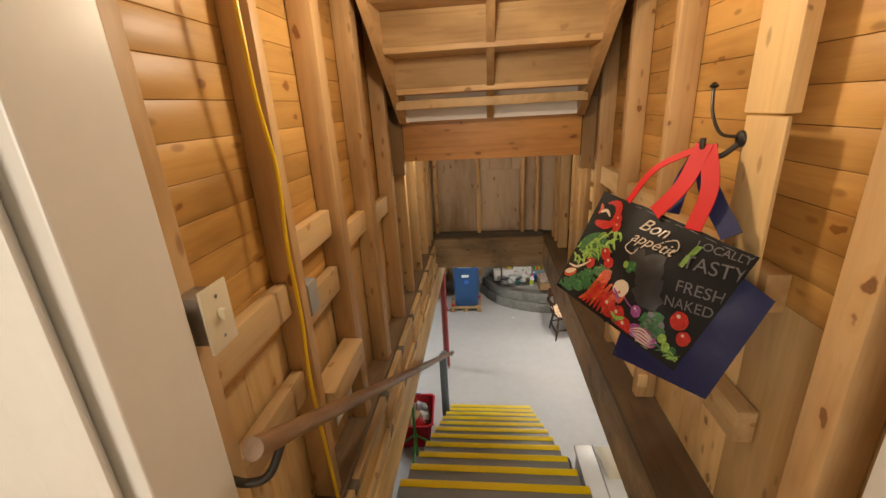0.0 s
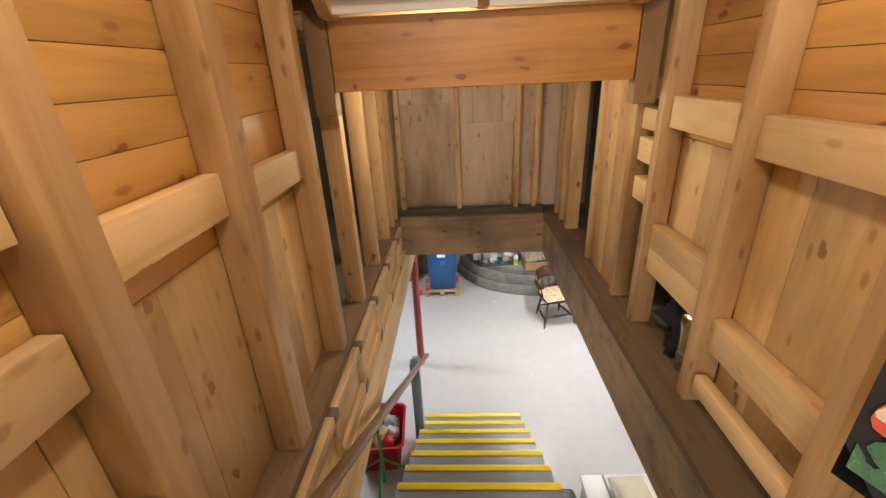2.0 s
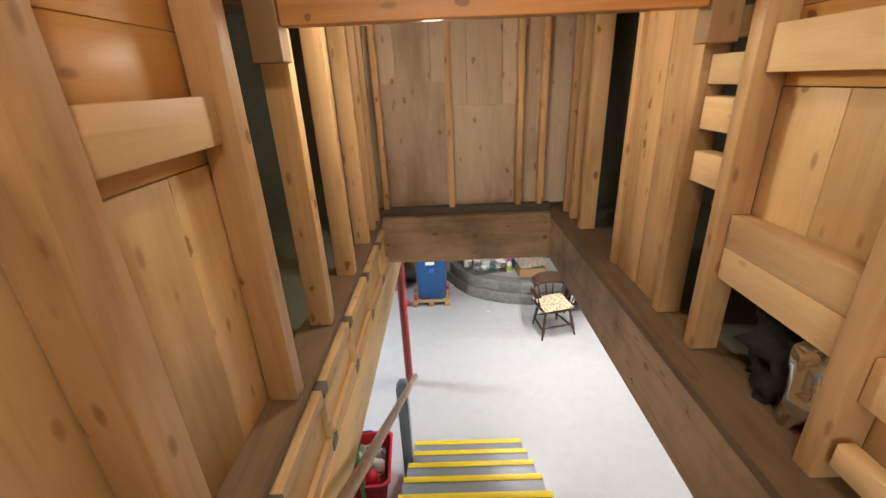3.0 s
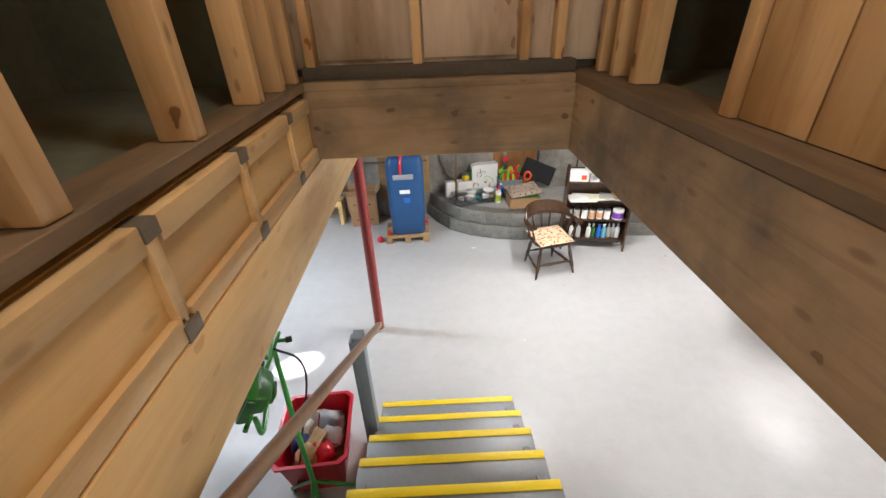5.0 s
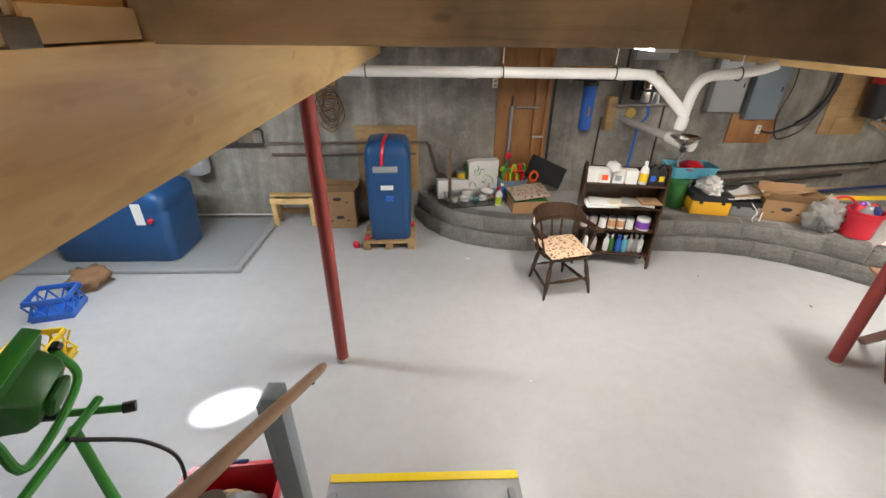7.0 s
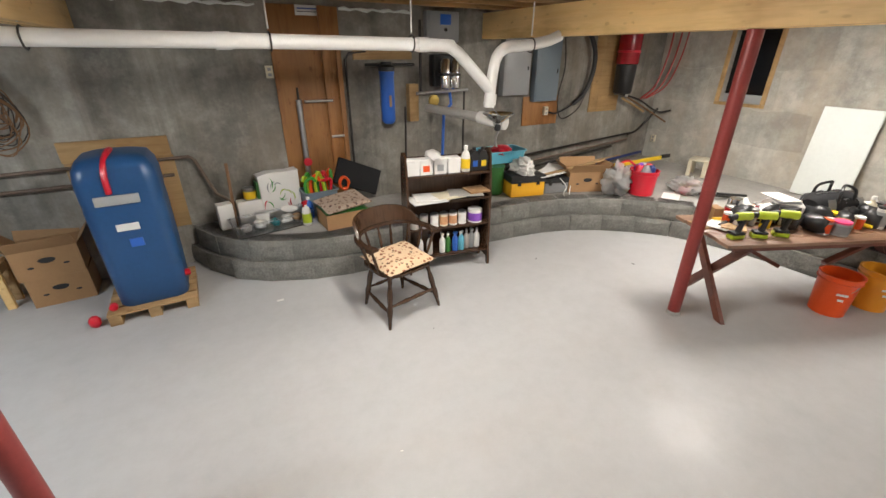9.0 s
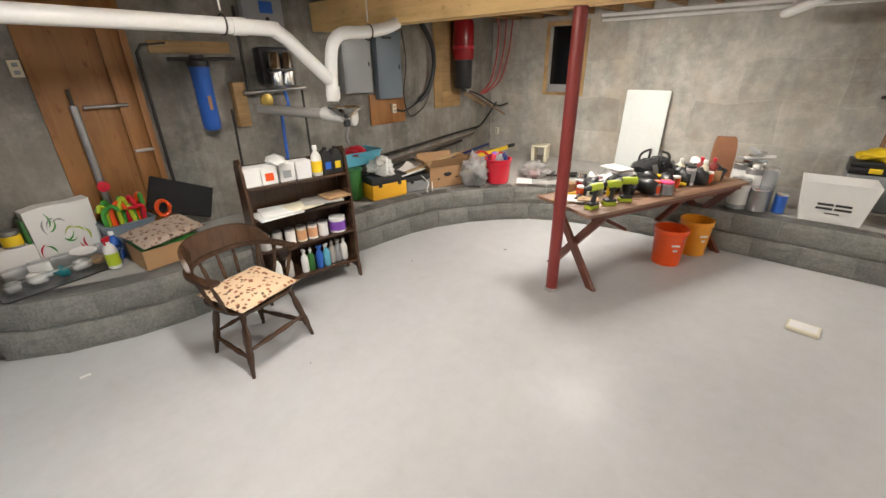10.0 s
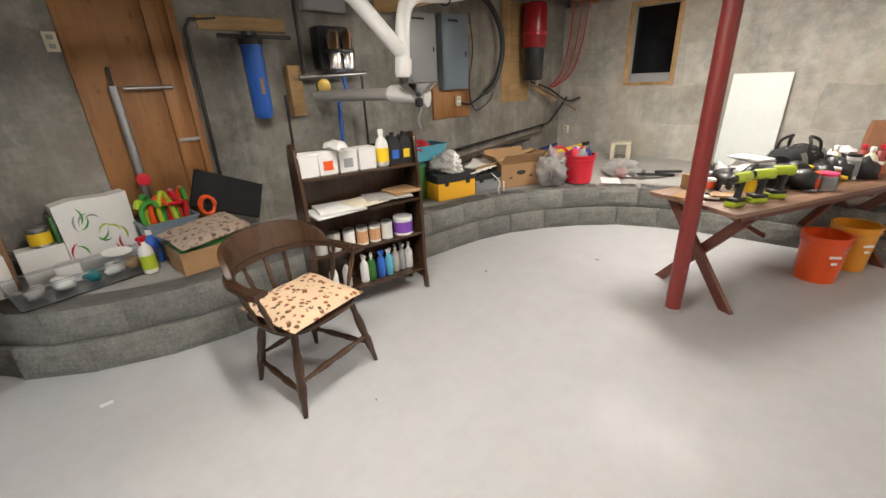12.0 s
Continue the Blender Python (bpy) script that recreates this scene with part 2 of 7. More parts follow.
M_WHITE = plain("white_gloss_paint", (0.78, 0.77, 0.74), 0.35, 0, 0.04, 3)
M_GREYP = plain("grey_stair_paint", (0.23, 0.235, 0.245), 0.4, 0, 0.16, 4, 0.1)
M_POSTP = plain("blue_grey_paint", (0.21, 0.245, 0.275), 0.4, 0, 0.12, 5, 0.1)
M_YELLOWT = plain("yellow_grip_tape", (0.85, 0.62, 0.0), 0.5, 0, 0.08, 8, 0.2)
M_RED_STEEL = plain("red_oxide_steel", (0.25, 0.035, 0.03), 0.42, 0, 0.2, 5, 0.15)
M_STEEL = plain("dull_steel", (0.42, 0.42, 0.42), 0.38, 1.0, 0.2, 9)
M_GALV = plain("weathered_galvanised_steel", (0.2, 0.175, 0.14), 0.6, 0.5, 0.25, 20)
M_CHROME = plain("stainless", (0.72, 0.72, 0.72), 0.16, 1.0, 0.06, 4, 0)
M_IRON = plain("dark_iron", (0.06, 0.055, 0.05), 0.45, 0.7, 0.2, 9)
M_BLACK = plain("black_plastic", (0.018, 0.018, 0.019), 0.38, 0, 0.2, 8)
# greenish concrete darkened by the shade of the unlit void
M_DARKROOM = plain("void_shade_green", (0.14, 0.15, 0.115), 0.85, 0, 0.3, 2)
M_PVC = plain("white_pipe", (0.72, 0.71, 0.68), 0.4, 0, 0.06, 5, 0.05)
M_GREYPIPE = plain("grey_pipe", (0.42, 0.4, 0.37), 0.5, 0, 0.1, 5)
M_RUSTPIPE = plain("rusty_brown_pipe", (0.17, 0.125, 0.095), 0.6, 0.3, 0.3, 9, 0.15)
M_COPPER = plain("dull_copper", (0.42, 0.19, 0.1), 0.38, 0.85, 0.2, 9)
M_BLUE_TANK = plain("blue_moulded_plastic", (0.016, 0.07, 0.19), 0.36, 0, 0.12, 4, 0.12)
M_BLUE = plain("bright_blue_plastic", (0.03, 0.13, 0.52), 0.3, 0, 0.08, 6)
M_RED = plain("red_plastic", (0.56, 0.012, 0.03), 0.3, 0, 0.1, 5)
M_ORANGE = plain("orange_plastic", (0.8, 0.09, 0.012), 0.3, 0, 0.06, 5)
M_AMBER = plain("amber_plastic", (0.78, 0.32, 0.02), 0.32, 0, 0.06, 5)
M_YELLOW = plain("yellow_plastic", (0.82, 0.56, 0.02), 0.35, 0, 0.06, 5)
M_LIME = plain("lime_plastic", (0.42, 0.53, 0.03), 0.35, 0, 0.06, 5)
M_GREEN = plain("green_enamel", (0.055, 0.30, 0.045), 0.3, 0, 0.12, 5)
M_GREEN_D = plain("dark_green_vinyl", (0.03, 0.145, 0.025), 0.4, 0, 0.15, 6, 0.2)
M_TEAL = plain("teal_plastic", (0.01, 0.2, 0.22), 0.35, 0, 0.1, 5)
M_NAVY = plain("navy_plastic", (0.012, 0.025, 0.12), 0.4, 0, 0.1, 5)
M_NAVYD = plain("dull_violet_paint", (0.05, 0.035, 0.13), 0.45, 0, 0.2, 8)
M_BLACKCLOTH = plain("black_cloth", (0.012, 0.012, 0.013), 0.95, 0, 0.2, 12, 0.3)
M_GREYBOX = plain("grey_enamel", (0.33, 0.34, 0.345), 0.38, 0, 0.06, 4)
M_BLUEBOX = plain("blue_grey_enamel", (0.18, 0.225, 0.265), 0.38, 0, 0.08, 4)
M_CARD = plain("cardboard", (0.36, 0.21, 0.1), 0.85, 0, 0.1, 4, 0.1)
M_CARD_D = plain("cardboard_inside", (0.22, 0.12, 0.06), 0.9, 0, 0.12, 4, 0.1)
M_PAPER = plain("white_paper", (0.78, 0.77, 0.74), 0.7, 0, 0.04, 9, 0.05)
M_CREAM = plain("cream_plastic", (0.72, 0.66, 0.5), 0.4, 0, 0.05, 5)
M_PINK = plain("pink_plastic", (0.8, 0.06, 0.2), 0.35, 0, 0.06, 5)
M_PURPLE = plain("purple_label", (0.2, 0.06, 0.4), 0.4, 0, 0.06, 5)
M_FOAM = plain("foam_board", (0.78, 0.82, 0.79), 0.7, 0, 0.06, 2.5, 0.1)
M_CANVAS = plain("drop_cloth", (0.6, 0.55, 0.46), 0.9, 0, 0.12, 5, 0.4)
M_CLEAR = glass("clear_plastic", (0.93, 0.95, 0.97), 0.16)
M_MILKY = glass("milky_plastic", (0.9, 0.9, 0.9), 0.3)
M_MILKY.node_tree.nodes["Principled BSDF"].inputs["Transmission Weight"].default_value = 0.8
M_TUBBLUE = plain("pale_blue_plastic", (0.12, 0.42, 0.55), 0.3, 0, 0.08, 5)
M_BAGPAPER = plain("brown_bag_paper", (0.27, 0.12, 0.06), 0.85, 0, 0.25, 9, 0.5)
M_PEACH = plain("faded_orange_label", (0.62, 0.33, 0.17), 0.5, 0, 0.2, 30)
M_GOLD = plain("golden_plastic", (0.8, 0.42, 0.02), 0.35, 0, 0.06, 5)
M_OLIVE = plain("olive_canvas", (0.07, 0.085, 0.022), 0.8, 0, 0.2, 9, 0.3)
M_BRASS = plain("dull_brass", (0.42, 0.3, 0.08), 0.35, 0.8, 0.15, 9)
M_REDDULL = plain("faded_red_hose", (0.42, 0.05, 0.045), 0.5, 0, 0.12, 5)
M_VACRED = plain("glossy_dark_red", (0.3, 0.012, 0.018), 0.24, 0, 0.1, 5)
M_TUBE_DIM = glow("cool_tube_glow", (0.88, 0.95, 1.0), 140)
M_TUBE = glow("tube_glow", (1.0, 0.97, 0.92), 155)
M_NIGHT = plain("night_glass", (0.004, 0.004, 0.005), 0.12, 0, 0.1, 3, 0)

# ---- mesh helpers ----


def box(bm, lo, hi, bevel=0.0, m=None):
    """A box between two corners, with its edges eased."""
    r = bmesh.ops.create_cube(bm, size=1.0)
    size = [b - a for a, b in zip(lo, hi)]
    mid = [(a + b) / 2 for a, b in zip(lo, hi)]
    t = Matrix.LocRotScale(mid, None, size)
    bmesh.ops.transform(bm, matrix=(m @ t) if m else t, verts=r["verts"])
    if bevel:
        edges = list({e for v in r["verts"] for e in v.link_edges})
        bmesh.ops.bevel(bm, geom=edges, offset=bevel, segments=2, affect="EDGES", profile=0.5)
    return bm


def bx(lo, hi, bevel=0.0, m=None):
    return box(bmesh.new(), lo, hi, bevel, m)


def rings(bm, loops, close=(True, True)):
    """Skin over loops of points of equal count."""
    made = [[bm.verts.new(p) for p in loop] for loop in loops]
    k = len(made[0])
    for a, b in zip(made, made[1:]):
        for i in range(k):
            bm.faces.new((a[i], a[(i + 1) % k], b[(i + 1) % k], b[i]))
    if close[0]:
        bm.faces.new(list(reversed(made[0])))
    if close[1]:
        bm.faces.new(made[-1])
    return bm


def lathe(profile, at=(0, 0, 0), seg=20, bm=None, m=None, close=(True, True)):
    """Turn (radius, z) pairs about the upright through at."""
    bm = bm or bmesh.new()
    loops = []
    for r, z in profile:
        loop = [Vector((at[0] + r * math.cos(2 * math.pi * i / seg), at[1] + r * math.sin(2 * math.pi * i / seg), at[2] + z)) for i in range(seg)]
        loops.append([m @ p for p in loop] if m else loop)
    return rings(bm, loops, close)


def tube(points, r, seg=10, bm=None, close=True):
    """A round bar or hose along points; r may be one radius or one for each point."""
    bm = bm or bmesh.new()
    pts = [Vector(p) for p in points]
    rs = r if isinstance(r, (list, tuple)) else [r] * len(pts)
    loops = []
    side = None
    for i, p in enumerate(pts):
        d = (pts[min(i + 1, len(pts) - 1)] - pts[max(i - 1, 0)]).normalized()
        if side is None:
            side = d.orthogonal().normalized()
        side = (side - d * side.dot(d)).normalized()
        up = d.cross(side)
        loops.append([p + rs[i] * (math.cos(2 * math.pi * k / seg) * side + math.sin(2 * math.pi * k / seg) * up) for k in range(seg)])
    return rings(bm, loops, (close, close))


def curve(points, steps=6):
    """A smooth line through points (Catmull-Rom)."""
    p = [Vector(q) for q in points]
    p = [2 * p[0] - p[1], *p, 2 * p[-1] - p[-2]]
    out = []
    for a, b, c, d in zip(p, p[1:], p[2:], p[3:]):
        for i in range(steps):
            t = i / steps
            out.append(0.5 * (2 * b + (c - a) * t + (2 * a - 5 * b + 4 * c - d) * t * t + (3 * b - a - 3 * c + d) * t ** 3))
    return [*out, p[-2]]


def prism(outline, depth, m=None, bm=None):
    """An outline in the plane x, z pushed along y by depth; m places it."""
    bm = bm or bmesh.new()
    a = [Vector((x, 0, z)) for x, z in outline]
    b = [Vector((x, depth, z)) for x, z in outline]
    loops = [[m @ p for p in q] if m else q for q in (a, b)]
    return rings(bm, loops)


def finish(ob, smooth):
    if smooth:
        for f in ob.data.polygons:
            f.use_smooth = True
        ob.data.set_sharp_from_angle(angle=radians(40))
    return ob


def mesh_ob(name, bm, material, smooth=True):
    bmesh.ops.recalc_face_normals(bm, faces=bm.faces)
    me = bpy.data.meshes.new(name)
    bm.to_mesh(me)
    bm.free()
    me.materials.append(material)
    return finish(new(name, me), smooth)


def part(name, bm, material, parent, label="", smooth=True):
    ob = mesh_ob(name, bm, material, smooth)
    ob.parent = parent
    if label:
        ob["label"] = label
    return ob


def thing(name, label, category, at=(0, 0, 0), turn=0.0, group=""):
    ob = new(name)
    ob.empty_display_size = 0.1
    ob.matrix_world = pose(*at, 0, 0, turn)
    return tagged(ob, label, category, group)


def single(name, bm, material, label, category, m=None, group=""):
    ob = tagged(mesh_ob(name, bm, material), label, category, group)
    if m:
        ob.matrix_world = m
    return ob


def setting(name, bm, material, label="", category=""):
    return tagged(mesh_ob(name, bm, material, False), label, category or name.split("_")[0], "", "structure")


rnd = random.Random(7)

# ---- large structure: basement ----
LX, RX, BY, FY = -5.2, 7.42, 9.30, -1.6
TOPF = 2.795
OX0, OX1, OY1 = -0.14, 1.045, 4.655
floor = setting("floor", bx((LX - 0.2, FY - 0.2, -0.2), (RX + 0.3, BY + 0.2, 0)), M_FLOOR, "glossy light grey painted concrete floor")
wall_north = setting("wall_north", bx((LX - 0.2, BY, 0), (RX + 0.3, BY + 0.2, 2.79)), M_CONC, "bare poured concrete wall with dark water streaks")
for x0, x1 in ((-0.1, 0.32), (0.42, 1.3), (2.1, 2.9)):
    n_f = int((x1 - x0) / 0.06)
    part("sealing_foam", tube([(x0 + (x1 - x0) * i / n_f, BY - 0.005, 2.475 + 0.008 * math.sin(i * 2.3)) for i in range(n_f + 1)], [0.014 + 0.006 * math.sin(i * 1.7) for i in range(n_f + 1)], 8), M_FOAM, wall_north, "pale bead of sealing foam")
# east wall with a window opening
WY0, WY1, WZ0, WZ1 = 7.66, 8.22, 1.44, 2.38
bm = bmesh.new()
box(bm, (RX, FY, 0), (RX + 0.22, WY0, 2.5))
box(bm, (RX, WY1, 0), (RX + 0.22, BY - 0.002, 2.5))
box(bm, (RX, WY0, 0), (RX + 0.22, WY1, WZ0))
box(bm, (RX, WY0, WZ1), (RX + 0.22, WY1, 2.5))
box(bm, (RX + 0.12, FY, 2.5), (RX + 0.22, BY - 0.002, 2.774))
wall_east = setting("wall_east", bm, M_CONC_E, "bare poured concrete wall with form marks")
wall_south = setting("wall_south", bx((LX, FY - 0.2, 0), (RX, FY, 2.79)), M_CONC, "bare poured concrete wall")
wall_west = setting("wall_west", bx((LX - 0.2, FY, 0), (LX, BY, 2.79)), M_CONC, "bare poured concrete wall")
# ceiling: subfloor and joists in one mesh, open over the stair
bm = bmesh.new()
for lo, hi in (((LX, FY), (OX0 - 0.1, BY)), ((OX1 + 0.05, FY), (RX + 0.2, BY)), ((OX0 - 0.1, OY1 + 0.05), (OX1 + 0.05, BY)), ((OX0 - 0.1, FY), (OX1 + 0.05, 1.07))):
    box(bm, (*lo, 2.775), (*hi, 2.793))
y = FY + 0.3
while y < BY - 0.05:
    if y > OY1 + 0.06 or y < 1.02:
        box(bm, (LX, y - 0.02, 2.505), (RX + 0.2, y + 0.02, 2.774))
    else:
        box(bm, (LX, y - 0.02, 2.505), (OX0 - 0.11, y + 0.02, 2.774))
        box(bm, (OX1 + 0.045, y - 0.02, 2.505), (RX + 0.2, y + 0.02, 2.774))
    y += 0.406
ceiling = setting("ceiling", bm, M_JOIST_X, "open ceiling of wooden joists and subfloor boards")


def girder(x, w):
    lo, hi = x - w / 2, x + w / 2
    g = setting("girder", bx((lo + w / 3, FY + 0.01, 2.228), (hi - w / 3, BY - 0.005, 2.503), 0.003), M_LVL_Y, "laminated yellow pine girder under the joists", "girder")
    for a, b in ((lo, lo + w / 3 - 0.001), (hi - w / 3 + 0.001, hi)):
        part("ply", bx((a, FY + 0.01, 2.225), (b, BY - 0.005, 2.503), 0.003), M_LVL_Y, g)


girder(-0.205, 0.2)
girder(3.97, 0.19)


def steel_column(x, y, w):
    t = thing("steel_column", "dark red painted steel column carrying the girder", "column", (x, y, 0), 0, "columns under the girders")
    part("post", lathe([(w, 0.0), (w, 2.224)], seg=24), M_RED_STEEL, t)
    part("base_collar", lathe([(0.058, 0), (0.058, 0.02), (0.052, 0.035)], seg=20), M_CAP, t, "rough grey mortar collar")
    return t


steel_column(-0.27, 6.33, 0.05)
steel_column(3.975, 6.2, 0.05)

# ---- stair ----
RISE, RUN, N1Y = 0.19, 0.2925, 5.165
stair = thing("staircase", "grey painted wooden stair with yellow grip strips on the nosings", "staircase")
for k in range(1, 15):
    y1, z = N1Y - RUN * (k - 1), RISE * k
    tr = part("tread", bx((-0.115, y1 - RUN - 0.02, z - 0.035), (1.0, y1, z), 0.006), M_GREYP, stair)
    part("riser", bx((-0.112, y1 - 0.035, z - RISE), (0.997, y1 - 0.018, z - 0.036)), M_GREYP, stair)
    part("grip_strip", bx((-0.11, y1 - 0.048, z + 0.001), (0.995, y1 + 0.004, z + 0.006), 0.002), M_YELLOWT, tr, "bright yellow grip strip")
for x0 in (-0.095, 0.92):
    y0, y1 = N1Y - 14 * RUN, N1Y
    pts = [(y1 - 0.04, 0.001), (y1 - 0.04, RISE - 0.037), (y0, RISE * 14 - 0.01), (y0, RISE * 14 - 0.28), (y1 - 0.4, 0.001)]
    bm = bmesh.new()
    rings(bm, [[(x0, a, b) for a, b in pts], [(x0 + 0.04, a, b) for a, b in pts]])
    part("stringer", bm, M_GREYP, stair)

# ---- stairwell: floor opening ----
trim = setting("stair_header", bx((OX0, OY1, 2.497), (OX1, OY1 + 0.04, 2.7955), 0.003), M_DARK_X, "weathered brown joist closing the stair opening", "trim")
setting("opening_joist", bx((OX1, 1.03, 2.497), (OX1 + 0.04, OY1 + 0.04, 2.7955), 0.003), M_DARK_Y, "weathered brown joist along the stair opening", "trim")
rim = setting("opening_rim", bx((OX0 - 0.1, 1.03, 2.505), (OX0 - 0.02, OY1 + 0.04, 2.774)), M_LVL_Y, "pale pine blocking along the stair opening", "trim")
# short blocking boards between metal joist hangers
edges_y = [1.10, 1.62, 2.18, 2.62, 3.04, 3.46, 3.90, 4.345, 4.64]
for a, b in zip(edges_y, edges_y[1:]):
    part("web", bx((OX0 - 0.019, a + 0.012, 2.56), (OX0 + 0.01, b - 0.012, 2.72), 0.001), M_LVL_Y, rim, "stained pale sheathing between the flanges")
    part("lower_flange", bx((OX0 - 0.019, a + 0.014, 2.507), (OX0 + 0.03, b - 0.014, 2.563), 0.003), M_BLOCK_Y, rim)
    part("upper_flange", bx((OX0 - 0.019, a + 0.02, 2.716), (OX0 + 0.026, b - 0.02, 2.772), 0.003), M_BLOCK_Y, rim)
for b in edges_y[1:-1]:
    part("hanger_strip", bx((OX0 - 0.018, b - 0.03, 2.545), (OX0 + 0.03, b - 0.004, 2.735), 0.002), M_BLOCK_Y, rim, "pale wooden strip")
    part("hanger_strip", bx((OX0 - 0.018, b + 0.003, 2.545), (OX0 + 0.022, b + 0.014, 2.735), 0.002), M_BLOCK_Y, rim, "pale wooden strip")
    part("joist_hanger", bx((OX0 - 0.018, b - 0.034, 2.502), (OX0 + 0.034, b + 0.024, 2.544), 0.002), M_GALV, rim, "galvanised joist hanger")
    part("joist_hanger", bx((OX0 - 0.018, b - 0.03, 2.736), (OX0 + 0.031, b + 0.02, 2.773), 0.002), M_GALV, rim, "galvanised joist hanger")
plate_w = setting("sole_plate_west", bx((OX0 - 0.135, 1.03, 2.796), (OX0 + 0.006, OY1 + 0.2, 2.832), 0.003), M_PLATE_Y, "dusty wooden sole plate", "trim")
plate_e = setting("sole_plate_east", bx((OX1 - 0.004, 1.03, 2.796), (OX1 + 0.215, OY1 + 0.2, 2.832), 0.003), M_PLATE_Y, "dusty wooden sole plate", "trim")
setting("sole_plate_north", bx((OX0 + 0.008, OY1 + 0.002, 2.796), (OX1 - 0.006, OY1 + 0.12, 2.83), 0.003), M_DARK_X, "dusty wooden sole plate", "trim")
setting("landing_floor", bx((-1.2, -2.0, 2.77), (2.2, 1.07, TOPF)), M_STUD_Y, "wooden landing at the head of the stair", "floor")

# ---- stairwell: walls ----
CEIL = 5.6
# backing of the void: its shade is put into the wall colour
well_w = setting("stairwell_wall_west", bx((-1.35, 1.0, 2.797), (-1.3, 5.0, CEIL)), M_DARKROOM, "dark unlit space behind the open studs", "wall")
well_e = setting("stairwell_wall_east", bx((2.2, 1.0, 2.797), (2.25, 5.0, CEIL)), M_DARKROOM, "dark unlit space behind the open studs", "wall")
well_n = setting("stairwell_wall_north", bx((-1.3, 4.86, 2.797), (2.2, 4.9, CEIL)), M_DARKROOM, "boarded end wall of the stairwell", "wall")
setting("stairwell_ceiling", bx((-1.35, 3.25, 4.16), (2.25, 4.9, 4.2)), M_JOIST_X, "wooden ceiling over the stair foot", "ceiling")
setting("upper_ceiling", bx((-1.35, -2.2, CEIL), (2.25, 4.9, CEIL + 0.05)), M_WHITE, "plain ceiling", "ceiling")

# dark sheets over the subfloor, where the void lies in shade
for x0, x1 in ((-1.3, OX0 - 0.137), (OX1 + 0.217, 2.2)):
    setting("void_floor", bx((x0, 1.08, 2.7945), (x1, 4.858, 2.8)), M_DARKROOM, "dark sheet for the unlit floor behind the studs", "floor")

SX, EX = OX0 - 0.005, OX1 + 0.085


def stud(parent, side, y, w=0.04, z0=2.833, z1=CEIL, d=0.09):
    """An upright 2 x 4 at the west (-1) or east (1) side, its far edge at y."""
    x0, x1 = (SX - d, SX) if side < 0 else (EX, EX + d)
    return part("stud", bx((x0, y - w, z0), (x1, y, z1), 0.006), M_STUD_Z, parent)


for y, w in ((1.09, 0.085), (1.55, 0.045), (2.005, 0.08), (2.475, 0.085), (2.96, 0.06)):
    stud(well_w, -1, y, w)
for y, w in ((3.37, 0.06), (3.815, 0.06), (4.235, 0.05), (4.47, 0.045), (4.66, 0.045)):
    stud(well_w, -1, y, w)
for y, w in ((1.22, 0.09), (2.155, 0.05), (2.648, 0.055), (3.132, 0.05), (3.37, 0.05), (3.82, 0.045), (4.355, 0.06), (4.54, 0.045), (4.7, 0.045)):
    stud(well_e, 1, y, w)


part("pale_upright", bx((EX + 0.001, 1.475, 4.15), (EX + 0.04, 1.637, CEIL), 0.004), M_BOARD_Z, well_e)


def boards(parent, side, y0, y1, z0, z1, h, back=0.092):
    """Level tongue-and-groove boards behind the studs."""
    x0, x1 = (SX - back - 0.018, SX - back) if side < 0 else (EX + back, EX + back + 0.018)
    z = z0
    while z < z1:
        part("board", bx((x0, y0, z + 0.0006), (x1, y1, z + h - 0.0006), 0.0025), M_BOARD_Y, parent)
        z += h


boards(well_w, -1, 1.0, 2.46, 3.55, 5.5, 0.088)
boards(well_w, -1, 2.462, 2.92, 3.55, 5.5, 0.14, 0.097)
boards(well_e, 1, 1.0, 3.1, 3.66, 5.5, 0.092)


def sheets(parent, side, spans, z0, z1, wide=0.29, material=None):
    """Upright boards below the level ones."""
    x0, x1 = (SX - 0.111, SX - 0.094) if side < 0 else (EX + 0.094, EX + 0.111)
    for a, b in spans:
        y = a
        while y < b - 0.01:
            e = min(y + wide, b)
            part("upright_board", bx((x0, y + 0.001, z0), (x1, e - 0.001, z1), 0.002), material or M_BOARD_Z, parent)
            y = e


sheets(well_w, -1, [(1.0, 2.46), (2.462, 2.92)], 2.834, 3.548)
sheets(well_e, 1, [(1.0, 2.6)], 2.834, 3.658)
sheets(well_e, 1, [(2.6, 3.09)], 3.2, 3.658)
for a, b in ((3.376, 3.56), (3.564, 3.77)):
    part("wide_board", bx((EX + 0.02, a, 2.834), (EX + 0.04, b, 4.15), 0.003), M_STUD_Z, well_e)


def blocking(parent, side, y0, y1, z, h=0.09, out=0.0, d=0.04):
    x0, x1 = (SX - d + out, SX + out) if side < 0 else (EX - out, EX + d - out)
    part("blocking", bx((x0, y0, z), (x1, y1, z + h), 0.004), M_BLOCK_Y, parent)


